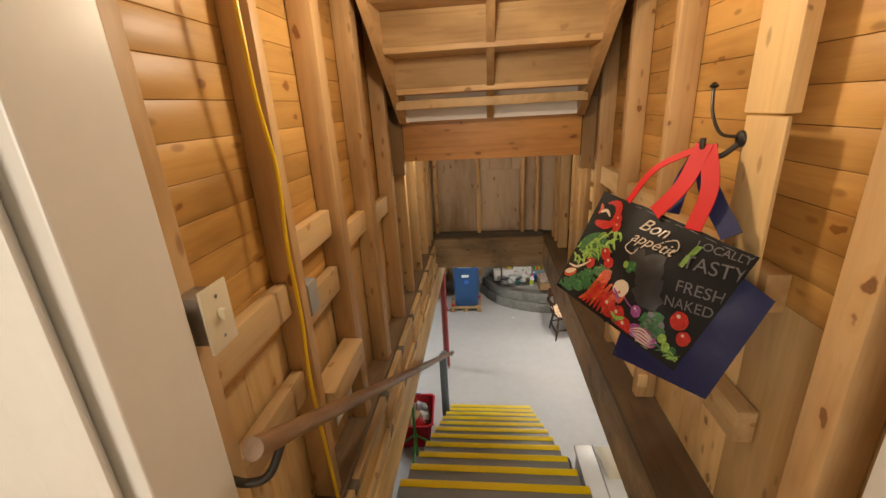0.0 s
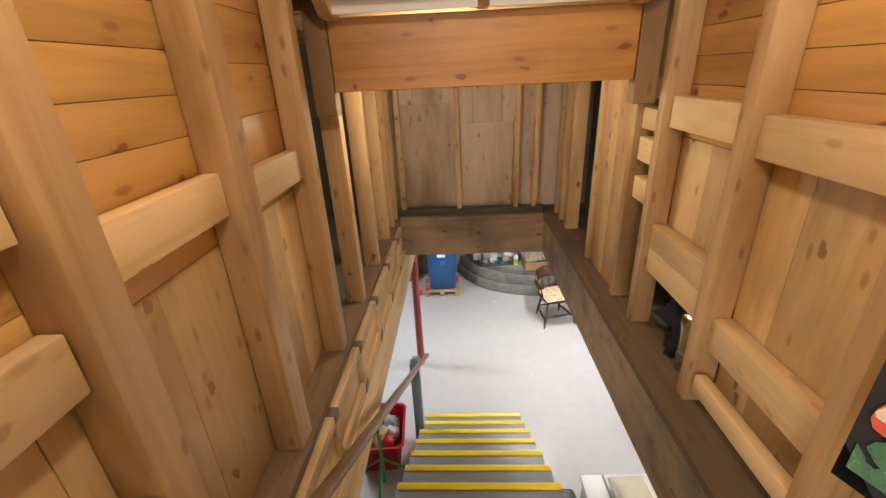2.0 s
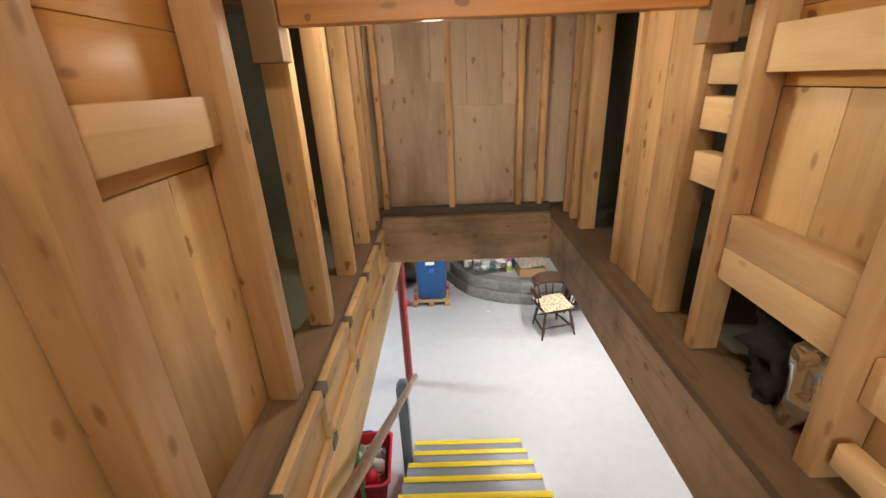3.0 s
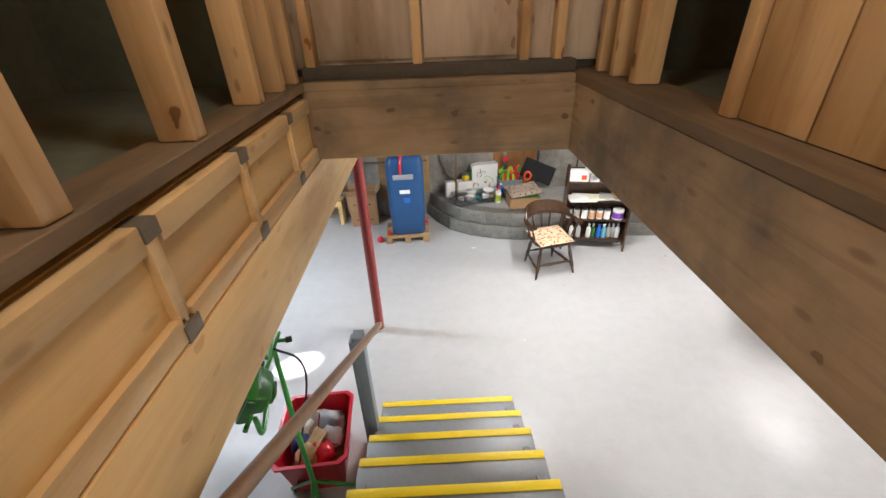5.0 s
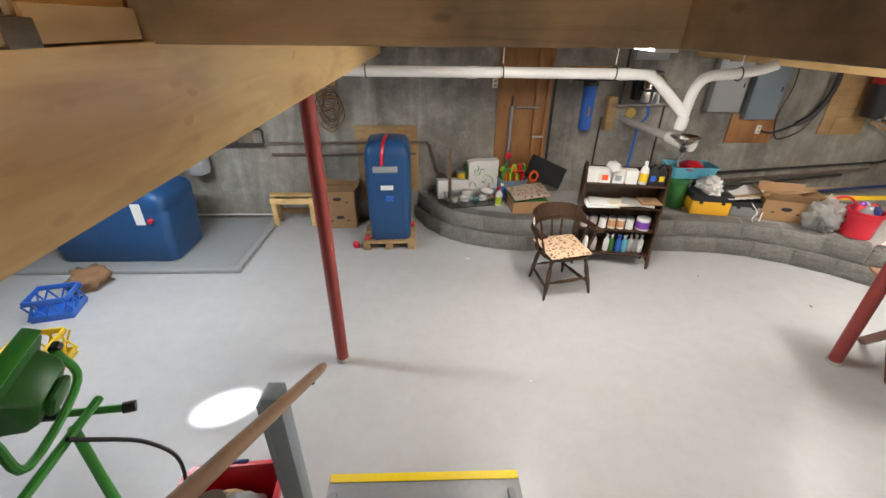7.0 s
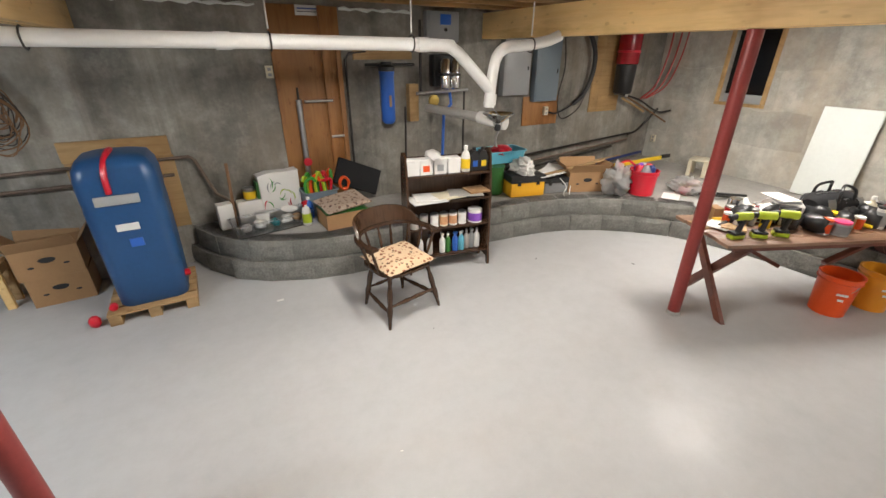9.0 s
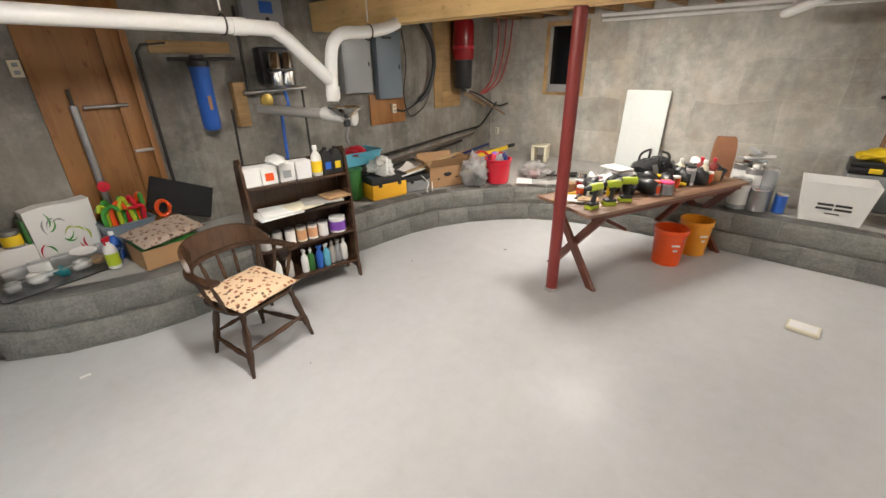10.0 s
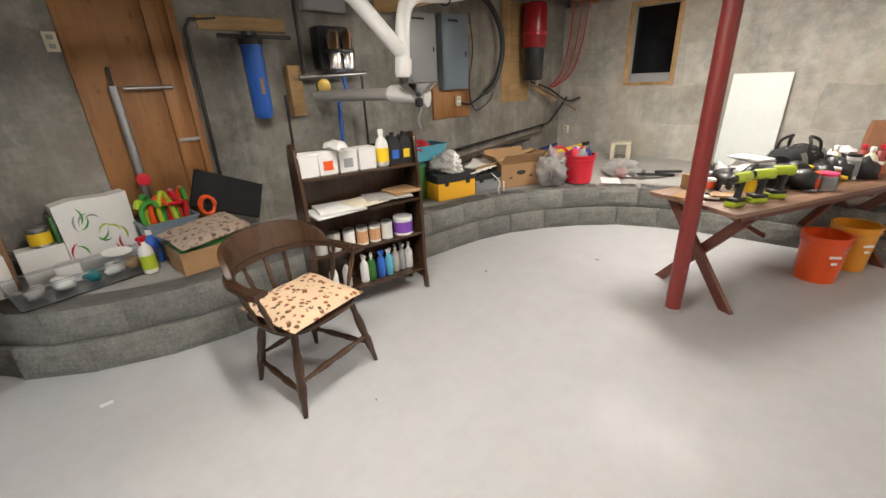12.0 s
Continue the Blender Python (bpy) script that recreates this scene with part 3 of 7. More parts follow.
for y0, y1, z in ((1.095, 1.502, 3.615), (1.555, 1.922, 3.745), (1.555, 1.922, 3.505), (2.01, 2.387, 3.625), (2.48, 2.895, 3.595), (1.095, 1.502, 3.30)):
    blocking(well_w, -1, y0, y1, z, 0.105, -0.038)
blocking(well_w, -1, 1.555, 1.92, 3.17, 0.1, 0.03, 0.09)
for y0, y1, z, h in ((2.653, 3.08, 3.695, 0.112), (2.653, 3.08, 3.212, 0.1), (2.653, 3.08, 3.108, 0.102), (2.16, 2.59, 3.675, 0.112), (2.16, 2.59, 3.06, 0.112), (1.45, 2.1, 3.64, 0.112), (1.45, 2.1, 3.2, 0.112), (3.136, 3.318, 3.79, 0.075), (3.136, 3.318, 3.665, 0.085), (3.136, 3.318, 3.53, 0.1), (3.136, 3.318, 3.36, 0.1)):
    blocking(well_e, 1, y0, y1, z, h, -0.028, 0.06)
part("leaning_strip", bx((EX + 0.005, 2.09, 2.9), (EX + 0.045, 2.575, 2.965), 0.005, pose(0, 0, 0)), M_BLOCK_Y, well_e)
# end wall: studs and pale boards
for x in (-0.10, 0.36, 0.82, 0.97):
    part("stud", bx((x - 0.02, OY1 + 0.05, 2.832), (x + 0.02, OY1 + 0.13, 4.158), 0.004), M_STUD_Z, well_n)
x = OX0 - 0.3
while x < OX1 + 0.25:
    part("pale_board", bx((x + 0.001, OY1 + 0.135, 2.87), (x + 0.229, OY1 + 0.15, 4.158), 0.002), M_PALE_Z, well_n)
    x += 0.23
for x0, x1, z1 in ((-0.07, 0.33, 3.70), (0.39, 0.79, 3.55)):
    part("pale_panel", bx((x0, OY1 + 0.12, 2.9), (x1, OY1 + 0.134, z1), 0.002), M_PALE_Z, well_n)
part("sill_seal", bx((OX0, OY1 + 0.045, 2.832), (OX1, OY1 + 0.119, 2.885), 0.003), M_TAR, well_n, "black sill seal strip")

# ---- flight above ----
BEY, BEZ0, BEZ1 = 3.19, 3.865, 4.125
setting("upper_beam", bx((-0.11, BEY, BEZ0), (1.05, BEY + 0.06, BEZ1), 0.004), M_BEAM_X, "orange pine beam across the stairwell", "beam")
for x0, x1 in ((-0.2, -0.112), (1.052, 1.14)):
    setting("beam_post", bx((x0, BEY - 0.01, BEZ0 - 0.09), (x1, BEY + 0.06, BEZ1 + 0.1), 0.004), M_JOIST_Z, "upright beam support", "trim")
flight = thing("upper_stair_flight", "underside of a pine stair flight with plywood risers", "staircase")
UR, UN = 0.186, 0.248
for k in range(0, 7):
    y, z = BEY - 0.06 - UN * k, BEZ1 + UR * k
    # lowest riser is white to stand for light through the bottom gap
    part("riser", bx((-0.06, y - 0.03, z), (0.995, y - 0.018, z + UR - 0.03)), M_PAPER if k == 0 else M_OSB, flight)
    part("tread", bx((-0.06, y - UN - 0.03, z + UR - 0.03), (0.995, y, z + UR), 0.003), M_STUD_X, flight)
for x0, x1 in ((-0.105, -0.06), (0.45, 0.49), (0.995, 1.04)):
    d = 0.0 if x1 < 0.4 or x0 > 0.9 else 0.012
    pts = [(BEY - 0.002, BEZ1 - 0.01 + d), (BEY - 0.002, BEZ1 + 0.2), (BEY - 1.7, BEZ1 + 0.2 + 1.7 * 0.75), (BEY - 1.7, BEZ1 - 0.1 + d + 1.7 * 0.75), (BEY - 0.1, BEZ1 - 0.01 + d)]
    bm = bmesh.new()
    rings(bm, [[(x0, a, b) for a, b in pts], [(x1, a, b) for a, b in pts]])
    part("stringer", bm, M_STUD_Y, flight)
part("ledger_strip", bx((-0.085, 2.92, 4.20), (1.015, 2.945, 4.25), 0.003), M_BLOCK_Y, flight, "pale pine strip")

# ---- doorway behind the landing ----
DY0, DY1 = 0.84, 0.985
bm = bmesh.new()
box(bm, (-1.3, DY0, TOPF), (-0.16, DY1, CEIL))
box(bm, (1.14, DY0, TOPF), (2.2, DY1, CEIL))
box(bm, (-0.16, DY0, 4.88), (1.14, DY1, CEIL))
doorwall = setting("door_wall", bm, M_WHITE, "white painted wall round the stair door", "wall")
door = setting("door_1", bx((-0.158, DY0 - 0.012, TOPF), (-0.10, DY1 + 0.012, 4.82), 0.004), M_WHITE, "white painted door frame", "door")
part("jamb", bx((1.08, DY0 - 0.012, TOPF), (1.138, DY1 + 0.012, 4.82), 0.004), M_WHITE, door)
part("casing", bx((-0.26, DY0 - 0.03, TOPF), (-0.145, DY0 - 0.013, 4.9), 0.006), M_WHITE, door)
part("casing_bead", bx((-0.16, DY0 - 0.04, TOPF), (-0.13, DY0 - 0.031, 4.9), 0.004), M_WHITE, door)
part("head_jamb", bx((-0.16, DY0 - 0.01, 4.821), (1.14, DY1 + 0.01, 4.878), 0.004), M_WHITE, door)
bm = bmesh.new()
box(bm, (-1.35, -2.2, TOPF), (-1.3, DY0, CEIL))
box(bm, (2.2, -2.2, TOPF), (2.25, DY0, CEIL))
box(bm, (-1.3, -2.2, TOPF), (2.2, -2.15, CEIL))
setting("hall_wall", bm, M_WHITE, "plain white hall walls", "wall")

# ---- rail and newel ----
rail = thing("handrail", "worn brown wooden handrail on an iron bracket", "handrail")
part("rail", tube([(-0.045, 5.17, 1.06), (-0.045, 5.12, 1.09), (-0.045, 1.0, 1.09 + 4.12 * 0.604)], [0.016, 0.024, 0.024], 14), M_RAIL, rail)
part("bracket", tube(curve([(-0.045, 1.1, 3.5), (-0.06, 1.05, 3.455), (-0.1, 1.03, 3.45), (-0.15, 1.03, 3.46)]), 0.01), M_IRON, rail, "black iron bracket")
part("bracket", tube([(-0.045, 5.0, 1.15), (-0.05, 5.0, 1.12)], 0.01), M_IRON, rail)
newel = thing("newel_post", "blue-grey painted wooden post at the foot of the stair", "post")
part("post", bx((-0.185, 4.755, 0.0), (-0.1605, 4.845, 1.26), 0.004), M_POSTP, newel)
part("post", bx((-0.16, 4.75, 0.0), (-0.09, 4.84, 1.3), 0.005), M_POSTP, newel)

# ---- retaining ledge ----
LEDGE, COURSE = 0.43, 0.212
front = curve([(0.27, 9.29, 0), (0.50, 8.86, 0), (0.83, 8.52, 0), (1.36, 8.29, 0), (1.9, 8.215, 0), (2.7, 8.2, 0), (3.5, 8.2, 0), (4.2, 8.12, 0), (4.7, 7.93, 0), (5.15, 7.62, 0), (5.52, 7.2, 0), (5.75, 6.6, 0), (5.85, 5.9, 0), (5.89, 5.2, 0), (5.89, 4.4, 0), (5.89, 3.0, 0), (5.89, 1.5, 0), (5.89, FY + 0.01, 0)], 8)


def ledge_top():
    bm = bmesh.new()
    a = [bm.verts.new((p.x, p.y, LEDGE - 0.012)) for p in inset(front, 0.06)]
    far = [bm.verts.new((min(p.x + 0.2 + 2 * i / len(front), RX - 0.001) if p.x < 5 else RX - 0.001, BY - 0.001 if p.x < 5 else p.y + (BY - 7.6) * max(0, (p.y - 5) / 2.6), LEDGE - 0.012)) for i, p in enumerate(front)]
    for i in range(len(a) - 1):
        bm.faces.new((a[i], a[i + 1], far[i + 1], far[i]))
    return bm


def inset(points, d):
    """The same line pushed towards the outer walls by d."""
    out = []
    for i, p in enumerate(points):
        t = (points[min(i + 1, len(points) - 1)] - points[max(i - 1, 0)]).normalized()
        out.append(p + d * Vector((-t.y, t.x, 0)))
    return out


ledge = setting("ledge", ledge_top(), M_CAP, "concrete ledge behind a low curved block wall", "ledge")


def along(points, s):
    """The place and heading at the length s of a line."""
    for a, b in zip(points, points[1:]):
        d = (b - a).length
        if s <= d:
            return a + (b - a) * (s / d), (b - a).normalized()
        s -= d
    return points[-1], (points[-1] - points[-2]).normalized()


def block_mesh(seed, w):
    """A split-face block: rough front, smooth sides."""
    r = random.Random(seed)
    bm = bmesh.new()
    nx, nz = 5, 4
    grid = [[bm.verts.new((-w / 2 + w * i / nx, (0.0 if 0 < i < nx and 0 < k < nz else 0.007) - (r.uniform(0, 0.012) if 0 < i < nx and 0 < k < nz else 0), 0.205 * k / nz)) for i in range(nx + 1)] for k in range(nz + 1)]
    for k in range(nz):
        for i in range(nx):
            bm.faces.new((grid[k][i], grid[k][i + 1], grid[k + 1][i + 1], grid[k + 1][i]))
    back = [bm.verts.new((x, 0.2, z)) for x, z in ((-w / 2, 0), (w / 2, 0), (w / 2, 0.205), (-w / 2, 0.205))]
    top, low = grid[nz], grid[0]
    bm.faces.new([*top, back[2], back[3]])
    bm.faces.new([*reversed(low), back[0], back[1]])
    bm.faces.new([grid[k][0] for k in range(nz, -1, -1)][::-1] + [back[3], back[0]])
    bm.faces.new([grid[k][nx] for k in range(nz + 1)] + [back[2], back[1]])
    bmesh.ops.recalc_face_normals(bm, faces=bm.faces)
    me = bpy.data.meshes.new("block")
    bm.to_mesh(me)
    bm.free()
    me.materials.append(M_BLOCKF)
    return me


total = sum((b - a).length for a, b in zip(front, front[1:]))
variants = [block_mesh(k, 0.4) for k in range(6)]
for course in range(2):
    s = 0.1 + 0.2 * course
    line = inset(front, 0.03 * course)
    while s < total - 0.2:
        p, d = along(line, s)
        ob = new("block", rnd.choice(variants))
        ob.parent = ledge
        ob.matrix_world = pose(p.x, p.y, course * COURSE + 0.001, 0, 0, math.degrees(math.atan2(d.y, d.x)))
        s += 0.402

# form marks on the east wall: thin proud fins left by the shuttering
for y0, y1, z in ((5.0, 6.6, 1.72), (5.6, 6.1, 2.12), (2.4, 3.1, 2.2), (2.4, 3.3, 1.75), (3.4, 5.2, 1.62), (6.8, 7.5, 1.75), (1.2, 2.2, 1.9)):
    part("form_fin", bx((RX - 0.006, y0, z), (RX + 0.002, y1, z + 0.012), 0.002), M_CONC_E, wall_east)
for y, z0, z1 in ((6.65, 1.2, 2.5), (5.62, 0.9, 2.45), (5.05, 0.6, 1.74), (4.45, 0.5, 2.5), (3.35, 1.6, 2.5), (2.42, 0.9, 2.3), (7.3, 0.5, 2.5), (1.9, 0.5, 2.5)):
    part("form_fin", bx((RX - 0.005, y, z0), (RX + 0.002, y + 0.01, z1), 0.002), M_CONC_E, wall_east)

# ---- window, lights ----
win = setting("window_1", bx((RX - 0.02, WY0 - 0.06, WZ0 - 0.045), (RX + 0.2, WY1 + 0.06, WZ0 - 0.002), 0.004), M_OSB, "small basement window in a raw wooden frame, black night outside", "window")
for lo, hi in (((WY0 - 0.06, WZ0), (WY0 - 0.002, WZ1)), ((WY1 + 0.002, WZ0), (WY1 + 0.06, WZ1)), ((WY0 - 0.06, WZ1 + 0.001), (WY1 + 0.06, WZ1 + 0.06))):
    part("window_frame", bx((RX - 0.018, lo[0], lo[1]), (RX + 0.1, hi[0], hi[1]), 0.003), M_OSB, win)
part("pane", bx((RX + 0.1, WY0, WZ0), (RX + 0.11, WY1, WZ1)), M_NIGHT, win, "dark window pane")
part("sash_bar", bx((RX + 0.085, WY0, WZ0), (RX + 0.099, WY1, WZ0 + 0.11), 0.003), M_GREYBOX, win)


def shop_light(x, y, z, turn):
    t = thing("shop_light", "white twin-tube shop light under the joists, switched on", "ceiling light", (x, y, z), turn, "shop lights")
    part("housing", prism([(-0.6, 0.0), (0.6, 0.0), (0.6, 0.045), (-0.6, 0.045)], 0.13, pose(0, -0.065, 0)), M_WHITE, t)
    for k in (-1, 1):
        part("tube", tube([(-0.58, k * 0.035, -0.018), (0.58, k * 0.035, -0.018)], 0.013, 10), M_TUBE_DIM if x < 0 else M_TUBE, t, "glowing white tube")
        part("end_cap", bx((k * 0.6 - 0.012, -0.06, -0.035), (k * 0.6 + 0.012, 0.06, 0.0), 0.003), M_WHITE, t)


# one housing each, the unseen added light included
for tx, ty, tz, ta, tw, tc in TUBES:
    shop_light(tx, ty, tz, ta)

# ---- generic small things ----


def tub(name, label, category, x, y, z, w, d, h, material, turn=0.0, taper=0.85, wall=0.006, rim=0.012, group=""):
    """An open straight-sided tub with a lip."""
    t = thing(name, label, category, (x, y, z), turn, group)
    bm = bmesh.new()

    def ring(sx, sy, zz):
        c = min(sx, sy) * 0.18
        return [Vector(p) for p in ((-sx + c, -sy, zz), (sx - c, -sy, zz), (sx, -sy + c, zz), (sx, sy - c, zz), (sx - c, sy, zz), (-sx + c, sy, zz), (-sx, sy - c, zz), (-sx, -sy + c, zz))]
    a, b = w / 2, d / 2
    rings(bm, [ring(a * taper, b * taper, 0), ring(a, b, h), ring(a - wall, b - wall, h), ring(a * taper - wall, b * taper - wall, wall)])
    part("body", bm, material, t)
    bm = bmesh.new()
    rings(bm, [ring(a + 0.001, b + 0.001, h - rim), ring(a + rim, b + rim, h - rim), ring(a + rim, b + rim, h + 0.003), ring(a - wall, b - wall, h + 0.003)], (False, False))
    part("rim", bm, material, t)
    return t


def pail(name, label, x, y, z, r, h, material, group="", handle=True):
    t = thing(name, label, "bucket", (x, y, z), rnd.uniform(0, 360), group)
    part("body", lathe([(r * 0.86, 0), (r, h), (r - 0.006, h), (r * 0.86 - 0.006, 0.006)], seg=28), material, t)
    part("rim", lathe([(r + 0.001, h - 0.05), (r + 0.009, h - 0.05), (r + 0.009, h - 0.043), (r + 0.003, h - 0.043), (r + 0.003, h - 0.01), (r + 0.01, h - 0.01), (r + 0.01, h + 0.002), (r - 0.004, h + 0.002)], seg=28, close=(False, False)), material, t)
    if handle:
        part("handle", tube([(math.cos(a) * (r + 0.01), math.sin(a) * 0.05 - 0.1 * math.sin(a) - 0.0, h - 0.05 - 0.13 * math.sin(a)) for a in [math.pi * k / 12 for k in range(13)]], 0.003, 6), M_STEEL, t, "wire handle")
    return t


def can(name, label, x, y, z, r, h, body, band=None, lid=None, category="can"):
    t = thing(name, label, category, (x, y, z), rnd.uniform(0, 360))
    part("body", lathe([(r, 0), (r + 0.002, 0.004), (r, 0.008), (r, h - 0.008), (r + 0.002, h - 0.004), (r, h)], seg=20), body, t)
    if band:
        part("label", lathe([(r + 0.001, h * 0.15), (r + 0.0015, h * 0.15), (r + 0.0015, h * 0.85), (r + 0.001, h * 0.85)], seg=20, close=(False, False)), band, t, "printed paper label")
    if lid:
        part("lid", lathe([(r * 0.97, h), (r * 0.99, h + 0.004), (r * 0.99, h + 0.016), (r * 0.9, h + 0.018)], seg=20), lid, t)
    return t


def bottle(name, label, x, y, z, r, h, body, cap, band=None, spray=False):
    t = thing(name, label, "bottle", (x, y, z), rnd.uniform(0, 360))
    part("body", lathe([(r * 0.9, 0), (r, 0.01), (r, h * 0.58), (r * 0.8, h * 0.7), (r * 0.35, h * 0.8), (r * 0.35, h * 0.86)], seg=16), body, t)
    if spray:
        bm = lathe([(r * 0.42, h * 0.86), (r * 0.42, h * 0.92)], seg=12)
        box(bm, (-r * 0.9, -r * 0.3, h * 0.91), (r * 0.7, r * 0.3, h), 0.004)
        box(bm, (-r * 0.75, -r * 0.15, h * 0.78), (-r * 0.55, r * 0.15, h * 0.93), 0.003)
        part("trigger", bm, cap, t)
    else:
        part("cap", lathe([(r * 0.42, h * 0.86), (r * 0.42, h * 0.98), (r * 0.36, h)], seg=14), cap, t)
    if band:
        part("label", lathe([(r + 0.0012, h * 0.12), (r + 0.002, h * 0.12), (r + 0.002, h * 0.5), (r + 0.0012, h * 0.5)], seg=16, close=(False, False)), band, t, "coloured label")
    return t


def carton(name, label, x, y, z, w, d, h, turn=0.0, material=None, flaps=True, holes=False, group=""):
    """An open cardboard box with folded-out flaps and hand holes."""
    material = material or M_CARD
    t = thing(name, label, "box", (x, y, z), turn, group)
    a, b, k = w / 2, d / 2, 0.004
    bm = bmesh.new()
    rings(bm, [[Vector((sx * a, sy * b, zz)) for sx, sy in ((-1, -1), (1, -1), (1, 1), (-1, 1))] if not inn else [Vector((sx * (a - k), sy * (b - k), zz)) for sx, sy in ((-1, -1), (1, -1), (1, 1), (-1, 1))] for zz, inn in ((0, 0), (h, 0), (h, 1), (k, 1))])
    part("body", bm, material, t, smooth=False)
    if flaps:
        for sy in (-1, 1):
            part("flap", bx((-a, 0, -k / 2), (a, b * 0.8, k / 2), 0.0, pose(0, sy * b, h, 55 if sy > 0 else 125, 0, 0)), material, t)
        for sx in (-1, 1):
            part("flap", bx((0, -b, -k / 2), (a * 0.5, b, k / 2), 0.0, pose(sx * a, 0, h, 0, -50 if sx > 0 else -130, 0)), material, t)
    if holes:
        for px, pz, pw in ((0.0, 0.62, 0.06), (-0.26, 0.42, 0.022), (0.26, 0.42, 0.022)):
            out = [(w * px + pw * math.cos(q), h * pz + pw * (0.5 if q > math.pi else 0.35) * math.sin(q)) for q in [2 * math.pi * i / 14 for i in range(14)]]
            part("hand_hole", prism(out, 0.003, pose(0, -b - 0.002, 0)), M_BLACK, t)
    return t


def toolbox(name, label, x, y, z, w, d, h, body, lid, turn=0.0):
    t = thing(name, label, "toolbox", (x, y, z), turn)
    part("body", bx((-w / 2, -d / 2, 0), (w / 2, d / 2, h * 0.66), 0.012), body, t)
    top = part("lid", bx((-w / 2 - 0.008, -d / 2 - 0.008, h * 0.66), (w / 2 + 0.008, d / 2 + 0.008, h), 0.015), lid, t)
    part("handle", tube(curve([(-w * 0.25, 0, h), (-w * 0.22, 0, h + 0.04), (w * 0.22, 0, h + 0.04), (w * 0.25, 0, h)]), 0.011, 8), lid, top)
    for k in (-1, 1):
        part("latch", bx((k * w * 0.28 - 0.02, -d / 2 - 0.016, h * 0.55), (k * w * 0.28 + 0.02, -d / 2 - 0.002, h * 0.78), 0.003), M_BLACK, top)
    return t


def crumple(name, label, category, x, y, z, sx, sy, sz, material, seed=0, rough=0.35, detail=3, fold=0.0):
    """A soft heap: a cloth, a bag or a wad of plastic."""
    bm = bmesh.new()
    bmesh.ops.create_icosphere(bm, subdivisions=detail, radius=1.0)
    off = Vector((seed * 3.1, seed * 1.7, seed * 0.9))
    for v in bm.verts:
        k = 1 + rough * (noise.noise(v.co * 2.0 + off) + 0.6 * noise.noise(v.co * 5.0 + off) + 0.3 * noise.noise(v.co * 11 + off))
        if fold:
            bend = v.co + 0.5 * Vector((noise.noise(v.co * 1.3 + off), noise.noise(v.co * 1.3 - off), 0))
            k += fold * (1 - 3 * abs(noise.noise(Vector((bend.x * 1.2, bend.y * 3.0, bend.z * 3.6)) + off)))
        v.co = Vector((v.co.x * k * sx, v.co.y * k * sy, max(0.0, (v.co.z * k + 0.75) * sz * 0.6)))
    ob = single(name, bm, material, label, category, pose(x, y, z, 0, 0, rnd.uniform(0, 90)))
    ob.data.set_sharp_from_angle(angle=radians(85))
    return ob


def cushion(w, d, h, bm=None, m=None, n=12):
    """A stuffed pad with a puffed middle and soft corners."""
    bm = bm or bmesh.new()
    top, low = [], []
    for j in range(n + 1):
        rt, rl = [], []
        for i in range(n + 1):
            u, v = 2 * i / n - 1, 2 * j / n - 1
            puff = (1 - u ** 4) * (1 - v ** 4)
            pin = 1 - 0.04 * (1 - abs(u)) * abs(v) - 0.04 * (1 - abs(v)) * abs(u)
            p = Vector((u * w / 2 * pin, v * d / 2 * pin, h * 0.5 * puff ** 0.5 + 0.012 * noise.noise(Vector((u * 2.4, v * 2.4, w)))))
            q = Vector((p.x, p.y, -h * 0.5 * puff ** 0.5))
            rt.append(bm.verts.new(m @ p if m else p))
            rl.append(rt[-1] if i in (0, n) or j in (0, n) else bm.verts.new(m @ q if m else q))
        top.append(rt), low.append(rl)
    for j in range(n):
        for i in range(n):
            bm.faces.new((top[j][i], top[j][i + 1], top[j + 1][i + 1], top[j + 1][i]))
            bm.faces.new((low[j][i], low[j + 1][i], low[j + 1][i + 1], low[j][i + 1]))
    return bm


def leaf_print(name, base, marks, scale=26.0):
    """Printed cushion cloth: cream with scattered red-brown and green marks."""
    n = Nodes(name, 0.85)
    cell = n.add("ShaderNodeTexVoronoi", Scale=scale, Randomness=1.0)
    n.link(n.scaled((1, 1, 1)), cell.inputs["Vector"])
    mark = n.ramp(cell.outputs["Distance"], [(0.34, (1, 1, 1)), (0.42, (0, 0, 0))])
    wob = n.ramp(n.noise(scale * 0.9, 2), [(0.4, (0, 0, 0)), (0.46, (1, 1, 1))])
    tone = n.ramp(cell.outputs["Color"], [(0.2, marks[0]), (0.5, marks[1]), (0.8, marks[2])])
    n.colour(n.mix(n.mix(1.0, mark, wob, "MULTIPLY"), base, tone))
    n.bump(n.noise(220, 2), 0.25, 0.002)
    return n.mat


M_PRINT = leaf_print("autumn_leaf_cloth", (0.62, 0.45, 0.29), ((0.2, 0.03, 0.02), (0.26, 0.09, 0.03), (0.06, 0.035, 0.02)), 27)
M_PRINT2 = leaf_print("faded_print_cloth", (0.42, 0.33, 0.26), ((0.2, 0.1, 0.08), (0.25, 0.17, 0.12), (0.1, 0.06, 0.05)), 24)

# ---- captain's chair ----
chair = thing("captains_chair", "dark-stained wooden captain's chair with a leaf-print cushion", "chair", (1.885, 7.46, 0), 12)
seat_w = 0.5
bm = bmesh.new()
outline = []
for i in range(28):
    a = 2 * math.pi * i / 28
    outline.append((0.255 * math.copysign(abs(math.cos(a)) ** 0.6, math.cos(a)), 0.24 * math.copysign(abs(math.sin(a)) ** 0.6, math.sin(a))))
